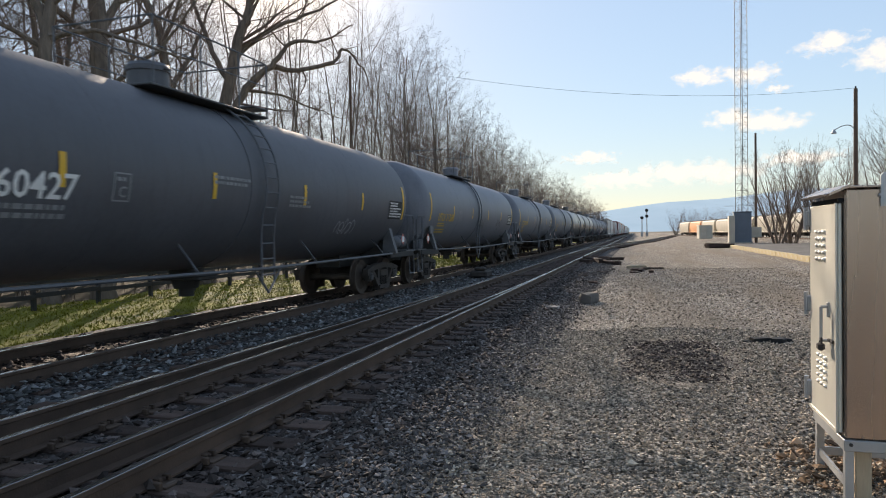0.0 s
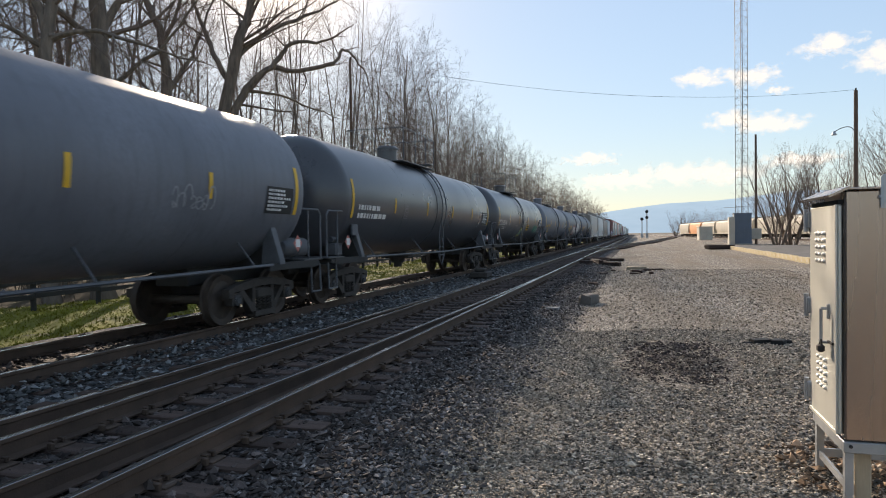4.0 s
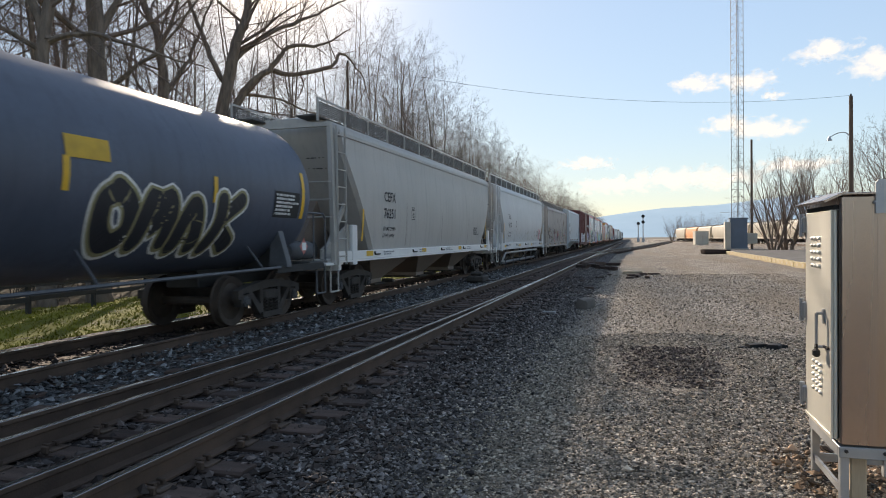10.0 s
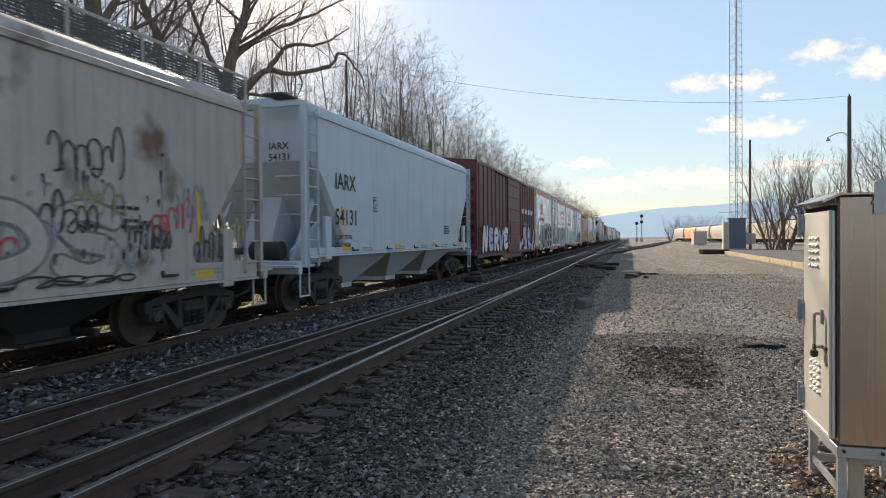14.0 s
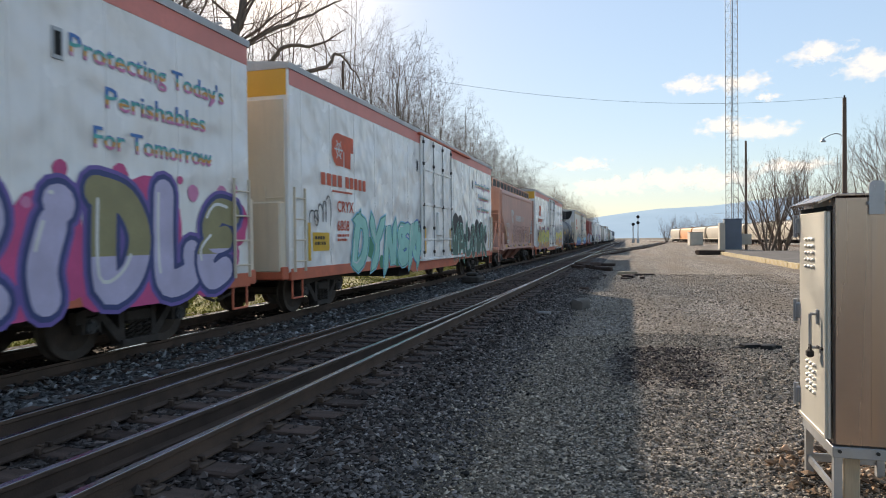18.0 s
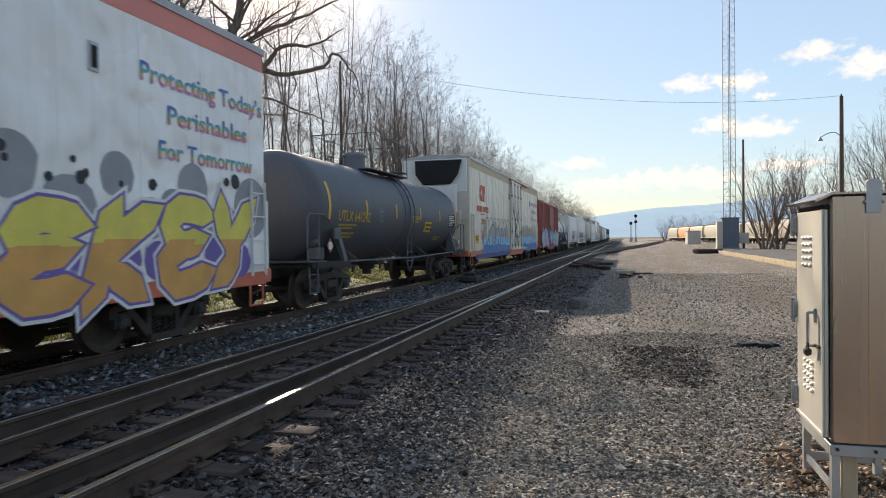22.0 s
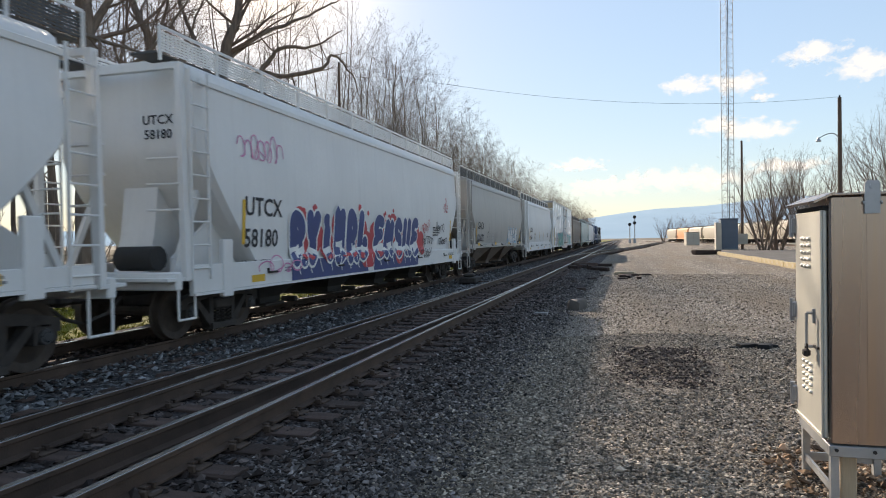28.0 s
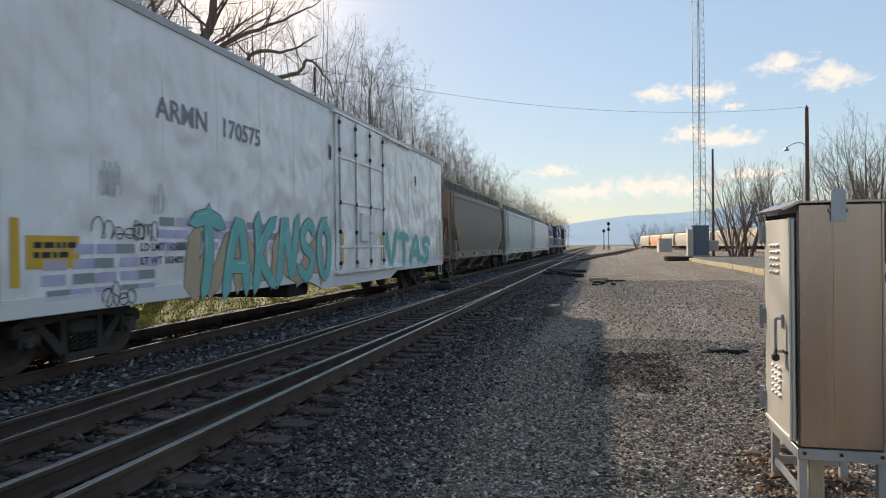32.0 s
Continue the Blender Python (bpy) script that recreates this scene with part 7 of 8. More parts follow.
    tag(c, side, 4.0, 1.45, 1.3, 0.3, S_BLK, 96, 0.04)
    tag(c, side, 6.0, 1.45, 1.1, 0.3, S_BLK, 97, 0.04)
    tag(c, side, -h + 2.0, 3.1, 1.6, 0.6, S_PNK, 65)
    tag(c, lambda z: 1.48, -h + 2.6, 1.0, 1.6, 0.35, S_PNK, 66)
    tag(c, side, h - 2.2, 2.6, 0.6, 0.6, S_RED, 67)
    tag(c, lambda z: 1.48, h - 5.4, 1.05, 1.5, 0.3, S_BLK, 68)
    # 24
    c, L, side, h, half = hopper_car("pale grey hopper car with white and blue graffiti letters", G[24], G[25], M_GREYHOP, ("GACX", "121672"), weights=("223500", "62500"), seed=25, curve=0.12, low_m=M_BROWN, top=4.5, zs=1.24, sill_h=0.14, longer=0.2)
    puff(c, side, 2.3, 5.6, 1.2, 1.7, 7, S_SKY, 50, 0.0105)
    bubble(c, side, "HALS", 2.5, 5.6, 1.28, 2.32, S_WHT, S_NAVY, 37, 0.30, 0.03, rim=S_SKY, sharp=True)
    bubble(c, side, "ESN", -3.4, -0.6, 1.4, 1.95, M_GREYHOP, S_GRY, 51, 0.14, 0.006)
    # 25
    c, L, side, h, half = hopper_car("clean white hopper car with a deep white sill", G[25], G[26], M_WHITE, ("COLX", "51041"), seed=26, curve=0.13, top=4.5, low_m=M_UNDER, zs=0.77, sill_h=0.56, longer=0.15)
    for k in range(4):
        plate(-h + 5.0 + k * 2.6, -h + 5.1 + k * 2.6, 1.45, 2.1, M_YELTXT, c, side, "stripe", slices=3)
    # 26
    c, L, side, h = box_car("plain white insulated boxcar with mint-green graffiti", G[26], G[27], M_REEFER, seed=27, sill_m=M_WHITE, end_m=M_CREAM, end_band=M_TAN, top=5.1, door_y=1.1)
    word("ARMN", -7.55, 3.56, 0.33, M_GREYTXT, c, side)
    word("170575", -5.8, 3.56, 0.32, M_GREYTXT, c, side)
    for k, (t, y) in enumerate((("LD LMT 162600", 0), ("LT WT 103400", 0))):
        word(t, -h + 2.9, 1.55 - 0.2 * k, 0.11, M_BLTXT, c, side)
    rnd = random.Random(77)
    for k in range(46):
        y, z = -h + 1.2 + 0.42 * (k % 14) + rnd.uniform(-0.05, 0.05), 0.95 + 0.19 * (k // 14) + (0.6 if k % 14 > 4 else 0.0)
        plate(y, y + 0.36, z, z + 0.13, S_LAV if k % 3 else S_GRY, c, side, "painted_block", slices=1)
    bubble(c, side, "WNKA", -6.9, -1.2, 0.72, 1.95, S_TAN, S_GREYDARK, 40, 0.34, 0.02, off=0.010, sharp=True)
    bubble(c, side, "TAKNSO", -6.7, -0.85, 0.70, 2.28, S_TURQ, S_GREYDARK, 38, 0.25, 0.022, off=0.019, sharp=True, shine=S_MINT)
    bubble(c, side, "VTAS", 3.3, h - 2.0, 0.85, 2.15, S_TURQ, S_MINT, 39, 0.24, 0.025, sharp=True)
    for y, z, w in ((-h + 1.95, 1.72, 1.0), (-h + 2.75, 1.70, 0.5), (-h + 2.15, 0.80, 0.6)):
        tag(c, side, y, z, w, 0.34, S_BLK, 80 + int(10 * w), 0.022)
    for y in (-h + 2.1, -h + 3.1):
        tag(c, side, y, 2.3 - 0.2 * (y + h - 2.1), 0.4, 0.55, S_GRY, 88 + int(y * -10), 0.014)
    # 27 to 29, and the engines
    hopper_car("brown covered hopper car near the engines", G[27], G[28], M_BROWN, seed=28, curve=0.12)
    hopper_car("pale green covered hopper car", G[28], G[29], M_MINT, seed=29, curve=0.14)
    hopper_car("white covered hopper car behind the engines", G[29], G[30], M_WHITE, seed=30, curve=0.12)
    locomotive("dark blue diesel locomotive with white handrails", G[30], G[31], M_LOCOBLUE)
    locomotive("black diesel locomotive at the head of the train", G[31], G[32], M_LOCOBLACK)


consist()


# ---- trees ----
def branch(g, p, d, length, r, rnd, segs, sides, lift=0.05, wander=0.16, taper=0.35):
    """One tapering limb; gives its points."""
    pts, rad, ring = [p], [r], []
    for i in range(segs):
        d = (d + Vector((rnd.gauss(0, wander), rnd.gauss(0, wander), rnd.gauss(0, wander * 0.8) + lift))).normalized()
        p = p + d * (length / segs)
        pts.append(p)
        rad.append(r * (1 - (1 - taper) * (i + 1) / segs))
    a = d.orthogonal().normalized()
    c = d.cross(a)
    loops = [[q + (a * math.cos(6.2832 * k / sides) + c * math.sin(6.2832 * k / sides)) * w for k in range(sides)] for q, w in zip(pts, rad)]
    g.loft(loops, caps=False)
    return pts, rad, d


def grow(g, pts, rad, length, rnd, level, plan):
    """Side limbs along a limb and one leader from its tip, again and again."""
    if level >= len(plan):
        return
    count, ratio, segs, sides, angle, lift, start = plan[level]
    for i in range(count + 1):
        lead = i == count
        t = 0.999 if lead else start + (1 - start) * (i + rnd.random()) / count
        k = min(len(pts) - 2, int(t * (len(pts) - 1)))
        u = t * (len(pts) - 1) - k
        p = pts[k].lerp(pts[k + 1], u)
        ax = (pts[k + 1] - pts[k]).normalized()
        side = ax.orthogonal().normalized()
        side.rotate(Matrix.Rotation(rnd.random() * 6.2832, 3, ax))
        a = radians(angle * (0.2 if lead else rnd.uniform(0.65, 1.3)))
        dd = ax * math.cos(a) + side * math.sin(a)
        l = length * ratio * (0.45 if lead else rnd.uniform(0.6, 1.2) * (1.15 - 0.5 * t))
        rr = rad[-1] if lead else min(max(TWIG[0] * 1.15, rad[k] * 0.46), 0.13) * rnd.uniform(0.55, 1.0)
        q, w, e = branch(g, p, dd, l, max(TWIG[0], rr), rnd, segs, sides, lift, 0.13 + 0.03 * level, 0.4)
        grow(g, q, w, l, rnd, level + 1, plan)


TWIG = [0.0033]     # thinnest twig, metres
LIMB = [(8, 0.42, 4, 5, 52, 0.03, 0.15), (6, 0.50, 4, 4, 50, 0.03, 0.12), (5, 0.50, 3, 3, 46, 0.03, 0.1), (2, 0.55, 2, 3, 42, 0.03, 0.1)]
THIN = [(13, 0.33, 5, 4, 54, 0.05, 0.28), (7, 0.50, 4, 3, 52, 0.035, 0.12), (5, 0.52, 2, 3, 48, 0.03, 0.1), (2, 0.55, 2, 3, 42, 0.03, 0.1)]
FINE = [(12, 0.31, 5, 4, 50, 0.05, 0.3), (6, 0.48, 3, 3, 48, 0.04, 0.15), (5, 0.52, 2, 3, 44, 0.04, 0.1)]
SHRUB = [(6, 0.50, 4, 4, 30, 0.06, 0.1), (5, 0.5, 3, 3, 32, 0.06, 0.1), (4, 0.5, 2, 3, 35, 0.05, 0.1), (2, 0.6, 2, 3, 35, 0.04, 0.1)]


def tree_meshes(seed, height, r, plan, lean=(0, 0), segs=9, wander=0.05, stems=1):
    rnd = random.Random(seed)
    trunk, crown = Geo(), Geo()
    for s in range(stems):
        a = 6.28 * s / stems + rnd.random()
        d = Vector((lean[0] + (0.28 * math.cos(a) if stems > 1 else 0), lean[1] + (0.28 * math.sin(a) if stems > 1 else 0), 1)).normalized()
        pts, rad, e = branch(trunk, Vector((0.25 * math.cos(a) if stems > 1 else 0, 0.25 * math.sin(a) if stems > 1 else 0, -0.4)), d, height * (rnd.uniform(0.75, 1) if stems > 1 else 1), r, rnd, segs, 8, 0.03, wander, 0.14)
        grow(crown, pts, rad, height * 0.95, rnd, 0, plan)
    return trunk.mesh("trunk", M_BARK), crown.mesh("crown", M_TWIG, angle=60)


def limb(g, line, r0, r1, rnd, sides=8, right=Vector((0.84, 0.545, 0)), depth=0.0):
    """A bent limb through a few points (across, up) of the tree's own upright plane."""
    line = bend(line, 5)
    pts, away, n = [], Vector((-right.y, right.x, 0)), len(line)
    for i, (a, u) in enumerate(line):
        pts.append(right * (a + rnd.gauss(0, 0.03)) + away * (depth * (i / n) ** 1.3) + Vector((0, 0, u + rnd.gauss(0, 0.03))))
    rad = [r0 + (r1 - r0) * i / (n - 1) for i in range(n)]
    rad[0] *= 1.25
    loops = []
    for i, q in enumerate(pts):
        d = (pts[min(n - 1, i + 1)] - pts[max(0, i - 1)]).normalized()
        a = d.cross(away).normalized()
        c = d.cross(a)
        loops.append([q + (a * math.cos(6.2832 * k / sides) + c * math.sin(6.2832 * k / sides)) * rad[i] * (1 + 0.06 * math.sin(3 * k + i)) for k in range(sides)])
    g.loft(loops)
    return pts, rad


def big_tree(seed, trunk_line, r, limbs, x, y, label):
    rnd = random.Random(seed)
    tr, cr = Geo(), Geo()
    pts, rad = limb(tr, trunk_line, r, r * 0.35, rnd, 10)
    t = thing("tree", label, "tree", "bare trees", at=(x, y, ground_z(x, y)))
    grow(cr, pts, rad, 9.0, rnd, 0, [(7, 0.5, 4, 5, 50, 0.04, 0.45)] + LIMB[1:])
    part("trunk", tr, M_BARK, t)
    for line, r0, depth in limbs:
        g = Geo()
        q, w = limb(g, line, r0, r0 * 0.25, rnd, 7, depth=depth)
        part("limb", g, M_BARK, t)
        grow(cr, q, w, 6.0, rnd, 0, LIMB)
    part("crown", cr, M_TWIG, t)


def plant(meshes, x, y, turn, size, label, group="", name="tree"):
    t = thing(name, label, "tree", group, at=Matrix.Translation((x, y, ground_z(x, y))) @ pose(0, 0, 0, 0, 0, turn) @ Matrix.Diagonal((size, size, size, 1)))
    part("trunk", meshes[0], None, t)
    part("crown", meshes[1], None, t)
    return t


big_tree(1, [(-0.9, -0.4), (-0.5, 4), (0.3, 9.2), (0.9, 11.6), (1.25, 12.8), (1.7, 18)], 0.37,
         [([(-0.3, 5.4), (0.5, 7.8), (1.25, 9.2), (2.4, 10.2), (3.1, 11.0), (4.8, 11.2)], 0.23, -1.0), ([(2.3, 10.1), (3.45, 10.0), (5.15, 10.5), (5.6, 11.2), (6.15, 10.9), (6.9, 10.0)], 0.13, 0.6),
          ([(0.6, 10.4), (2.2, 11.9), (4.2, 13.0), (6.0, 14.2)], 0.14, 1.5), ([(0.9, 11.4), (1.9, 13.4), (3.4, 14.6)], 0.10, -1.2), ([(1.1, 8.9), (2.4, 8.9), (4.0, 8.5), (5.6, 8.1)], 0.08, 2.0), ([(0.3, 9.2), (-0.5, 11.0), (-1.2, 13.0), (-1.8, 15.0)], 0.15, 1.0)], -18.3, 26.3, "large bare tree with long arching limbs")
big_tree(2, [(0, -0.4), (0.05, 5), (0.1, 9.6), (-0.2, 13.7), (-0.3, 19)], 0.42,
         [([(0.0, 9.0), (0.9, 11.0), (2.4, 12.2), (3.2, 15.0)], 0.16, 1.5), ([(-0.1, 9.2), (-1.6, 10.4), (-3.4, 11.2), (-4.6, 12.8)], 0.13, -1.0), ([(0.1, 7.0), (1.2, 8.2), (2.3, 8.9), (3.6, 10.6)], 0.11, -1.5)], -18.2, 18.85, "large bare tree with a stout straight trunk")
big_tree(3, [(0, -0.4), (0.0, 5), (0.1, 9.0), (0.6, 11.6), (1.3, 15.5)], 0.29,
         [([(0.1, 8.8), (-0.6, 10.8), (-1.9, 12.2), (-3.4, 13.3)], 0.18, 1.0), ([(0.0, 8.6), (1.2, 9.0), (2.8, 8.6), (4.4, 8.0)], 0.11, -1.2), ([(0.3, 10.6), (1.6, 11.6), (3.0, 13.4)], 0.12, 1.2), ([(0.0, 8.4), (-1.5, 9.2), (-3.2, 9.2)], 0.10, -1.0)], -18.6, 17.1, "large bare tree with a forked trunk")
big_tree(4, [(0, -0.4), (0.0, 4), (0.3, 8.2), (0.1, 11), (-0.6, 13), (-0.8, 18)], 0.28,
         [([(0.3, 8.4), (1.2, 10.0), (1.7, 11.4), (2.6, 14.0)], 0.13, 1.5), ([(0.1, 10.6), (0.9, 12.4), (0.9, 15.0)], 0.11, -1.0), ([(0.2, 7.6), (-1.0, 9.4), (-1.7, 12.0)], 0.10, 1.0)], -20.5, 24.8, "slender bare tree behind the larger ones")
big_tree(5, [(0, -0.4), (-0.1, 4), (0.1, 9), (0.0, 14), (0.2, 17)], 0.15,
         [([(0.0, 7.0), (1.1, 9.0), (1.6, 12.0)], 0.07, 1.5), ([(0.0, 9.0), (-1.0, 11.5), (-1.2, 14.0)], 0.07, -1.0)], -21.5, 60.0, "slender bare tree at the wood's edge")


def woods():
    TWIG[0] = 0.0042
    kinds = [tree_meshes(30 + i, 17.5, 0.13, THIN, (rx, ry), wander=0.045) for i, (rx, ry) in enumerate(((0, 0), (0.07, 0.02), (-0.05, 0.06), (0.03, -0.08)))]
    TWIG[0] = 0.0026
    light = [tree_meshes(80 + i, 17.0, 0.085, FINE, (0.03 * i - 0.03, 0.02), wander=0.05) for i in range(3)]
    TWIG[0] = 0.0033
    rnd = random.Random(9)
    labels = ("slender bare woodland tree with fine twigs", "tall thin bare tree in the wood's edge")
    y = 2.0
    n = 0
    while y < 430:
        depth = 2 if 30 < y < 56 else (2 if n % 3 else 3) if y < 130 else 2
        for k in range(depth):
            x = -18.6 - k * 3.4 - rnd.uniform(0, 3.6) - (1.5 if y < 30 else 0)
            plant(light[rnd.randrange(3)] if 30 < y < 60 else kinds[rnd.randrange(4)], x, y + rnd.uniform(-1.5, 1.5), rnd.uniform(0, 360), rnd.uniform(0.85, 1.12) * (0.98 if y < 34 else 1.14 if y < 62 else 1.08 if y < 75 else max(0.90, 1.08 - 0.006 * (y - 75))) * (0.95 if k == 0 else 1.05), labels[n % 2], "woodland trees")
            n += 1
        y += 4.2 if y < 28 else 2.8 if y < 70 else 3.4 if y < 160 else 7.0
    for x, yy in ((-22.5, 19), (-24, 23), (-26, 27), (-28, 34), (-30, 29), (-27, 22), (-31, 37), (-33, 42)):
        plant(kinds[n % 4], x, yy, rnd.uniform(0, 360), rnd.uniform(1.0, 1.2), labels[n % 2], "woodland trees")
        n += 1
    yy = 22.0
    while yy < 400:
        for k in range(2):
            plant(kinds[rnd.randrange(4)], -31 - 7 * k - rnd.uniform(0, 6), yy + rnd.uniform(-2, 2), rnd.uniform(0, 360), rnd.uniform(0.95, 1.25) * (1.0 if yy < 130 else 0.88), labels[n % 2], "woodland trees")
            n += 1
        yy += 4.0 if yy < 150 else 7.5
    # undergrowth: upright dry stems along the edge of the wood
    g = Geo()
    for i in range(4200):
        yy = rnd.random() ** 1.4 * 330
        x = -18.2 - abs(rnd.gauss(0, 4.5))
        z = ground_z(x, yy)
        hgt = rnd.uniform(0.6, 3.0) * (0.6 if x > -18.5 else 1.0)
        r = rnd.uniform(0.008, 0.02) * (1 + yy / 90)
        p = Vector((x, yy, z))
        q = p + Vector((rnd.gauss(0, 0.3) * hgt, rnd.gauss(0, 0.3) * hgt, hgt))
        g.tube(p, q, r, r * 0.3, 3, False)
        for _ in range(3):
            t = rnd.uniform(0.35, 0.95)
            a = p.lerp(q, t)
            g.tube(a, a + Vector((rnd.gauss(0, 0.35), rnd.gauss(0, 0.35), rnd.uniform(0.1, 0.6))) * hgt * 0.35, r * 0.6, r * 0.25, 3, False)
    solo("undergrowth", g, M_BRUSH, "dry brown undergrowth along the wood's edge", "brush", kind="stuff", smooth=False)


woods()

# the bare shrubs and trees across the yard
SH = [tree_meshes(60 + i, 9.5, 0.13, SHRUB, stems=8) for i in range(2)]
for i, (x, y, s) in enumerate(((14.6, 78, 1.0), (16.3, 80, 1.08), (18.2, 76, 1.0), (20.5, 82, 1.1), (19.6, 62, 0.95), (21.5, 58, 1.15), (23.5, 66, 1.2), (26, 74, 1.2))):
    plant(SH[i % 2], x, y, 70 * i, s, "many-stemmed bare shrub tree beside the yard", "yard trees")
for i, (x, y, s) in enumerate(((14, 262, 0.9), (19, 268, 1.0), (24, 262, 0.95), (28, 270, 0.9), (33, 264, 1.0), (39, 270, 1.0), (46, 266, 1.1), (52, 262, 1.1))):
    plant(SH[i % 2], x, y, 50 * i, s, "distant rounded bare tree", "distant trees")


# ---- grass, fence ----
def grass():
    rnd = random.Random(4)
    g = Geo()
    for i in range(42000):
        y = 2 + rnd.random() ** 1.2 * 60
        x = rnd.uniform(-18.4, -10.7)
        z = ground_z(x, y) - 0.01
        a, hgt, w = rnd.random() * 3.1416, rnd.uniform(0.03, 0.10), rnd.uniform(0.010, 0.024)
        dx, dy = math.cos(a) * w, math.sin(a) * w
        lx, ly = rnd.gauss(0, 0.05), rnd.gauss(0, 0.05)
        g.add([(x - dx, y - dy, z), (x + dx, y + dy, z), (x + lx, y + ly, z + hgt)], [(0, 1, 2)])
    m = mat("grass_blades", (0.17, 0.175, 0.022), 0.9, var=0.45, scale=0.7, fine=5, bump=0, tint=(0.30, 0.28, 0.035), spec=0.08, stain=(0.15, 0.125, 0.04), stain_at=0.62)
    solo("grass", g, m, "yellow-green patchy grass verge in low sun", "grass", kind="stuff", smooth=False)


grass()


def fence():
    f = thing("fence", "dark rail fence of posts and boards along the grass", "fence")
    m = mat("dark_fence_board", (0.035, 0.033, 0.03), 0.8, var=0.3, scale=2, fine=30, bump=0.3)
    for k in range(28):
        y = 0.5 + 2.4 * k
        z = ground_z(-16.9, y)
        part("post", Geo().box(-0.06, 0.06, -0.06, 0.06, -0.3, 0.95, 0.012), m, f, at=(-16.9, y, z), key="fence_post")
        if k < 27:
            for h in (0.45, 0.85):
                part("board", Geo().box(0.06, 0.09, 0, 2.4, -0.07, 0.07, 0.008), m, f, at=pose(-16.9, y, z + h, random.Random(k + h).uniform(-0.6, 0.6)), key="fence_board")


fence()


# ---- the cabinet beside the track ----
# pale colour holds the sun that catches the raised louvres
M_LOUVRE_LIT = mat("sunlit_louvre", (0.72, 0.68, 0.60), 0.4, 0.3, var=0.1)


def cabinet():
    c = thing("equipment_cabinet", "brushed aluminium trackside cabinet on a steel stand, door closed", "cabinet", at=(1.285, 4.80, 0))
    W, D, Z0, Z1 = 0.52, 0.75, 0.43, 2.06
    m = M_ALU_SHADED
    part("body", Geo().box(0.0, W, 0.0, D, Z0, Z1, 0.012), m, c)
    part("side_seam", Geo().box(0.215, 0.219, -0.003, 0.0, Z0 + 0.05, Z1 - 0.05).box(W - 0.02, W - 0.012, -0.006, 0.0, Z0, Z1), m, c)
    d = part("door", Geo().box(-0.035, -0.004, 0.03, D - 0.02, Z0 + 0.03, Z1 - 0.09, 0.008), M_ALU_LIT, c, "flat aluminium door, sunlight painted in")
    part("door_flange", Geo().box(-0.045, -0.035, 0.03, 0.055, Z0 + 0.03, Z1 - 0.09).box(-0.045, -0.035, 0.055, D - 0.02, Z0 + 0.03, Z0 + 0.05), M_ALU_LIT, d)
    for za, zb, ya in ((1.57, 1.78, 0.42), (0.70, 0.90, 0.39)):
        for i in range(3):
            for j in range(5):
                y, z = ya - 0.085 + i * 0.088, zb - j * 0.048
                part("louvre", Geo().loft([[(-d, 1.35 * r * math.cos(k * 0.785), 0.8 * r * math.sin(k * 0.785)) for k in range(8)] for r, d in ((0.021, 0.036), (0.018, 0.046), (0.012, 0.052), (0.004, 0.054))]), M_LOUVRE_LIT, d, at=(0, y, z), key="louvre")
    part("lid", Geo().prism([(-0.095, Z1 - 0.030), (-0.09, Z1 - 0.045), (0.03, Z1 + 0.012), (0.03, Z1 + 0.028)], "y", -0.015, D + 0.02).box(0.0, W + 0.015, -0.012, D + 0.012, Z1, Z1 + 0.018, 0.005), m, c, "sloping drip lid")
    # solid black strip put in for the shade under the lid
    part("lid_shadow_gap", Geo().box(-0.03, 0.0, 0.03, D - 0.02, Z1 - 0.085, Z1 - 0.06), M_BLACK, c)
    for z in (1.88, 1.24, 0.60):
        part("hinge", Geo().box(-0.06, 0.012, D - 0.03, D + 0.012, z - 0.06, z + 0.06, 0.008).tube((-0.055, D + 0.008, z - 0.085), (-0.055, D + 0.008, z + 0.085), 0.018, n=10), M_GALV, c)
    h = part("handle", Geo().pipe([(-0.035, 0.22, 1.27), (-0.085, 0.22, 1.27), (-0.085, 0.22, 1.04), (-0.035, 0.22, 1.04)], 0.011, 8).box(-0.05, -0.03, 0.205, 0.235, 1.20, 1.30, 0.004), M_GALV, d, "steel bow handle")
    part("padlock", Geo().box(-0.11, -0.065, 0.19, 0.25, 0.97, 1.025, 0.012).pipe([(-0.087, 0.20, 1.02), (-0.087, 0.205, 1.055), (-0.087, 0.235, 1.055), (-0.087, 0.24, 1.02)], 0.007), M_TRUCK, d, "dark padlock")
    part("lock_bar", Geo().box(-0.05, -0.036, 0.10, 0.22, 1.035, 1.055, 0.004), M_TRUCK, d)
    part("lifting_bracket", Geo().prism([(0.20, Z1 - 0.12), (0.29, Z1 - 0.12), (0.29, Z1 + 0.075), (0.275, Z1 + 0.095), (0.215, Z1 + 0.095), (0.20, Z1 + 0.075)], "y", -0.014, -0.004).tube((0.245, -0.018, Z1 + 0.055), (0.245, 0.0, Z1 + 0.055), 0.017, n=12).tube((0.19, -0.012, Z1 - 0.05), (0.20, -0.012, Z1 - 0.05), 0.012).tube((0.29, -0.012, Z1 - 0.05), (0.30, -0.012, Z1 - 0.05), 0.012), M_GALV, c, "galvanised lifting bracket")
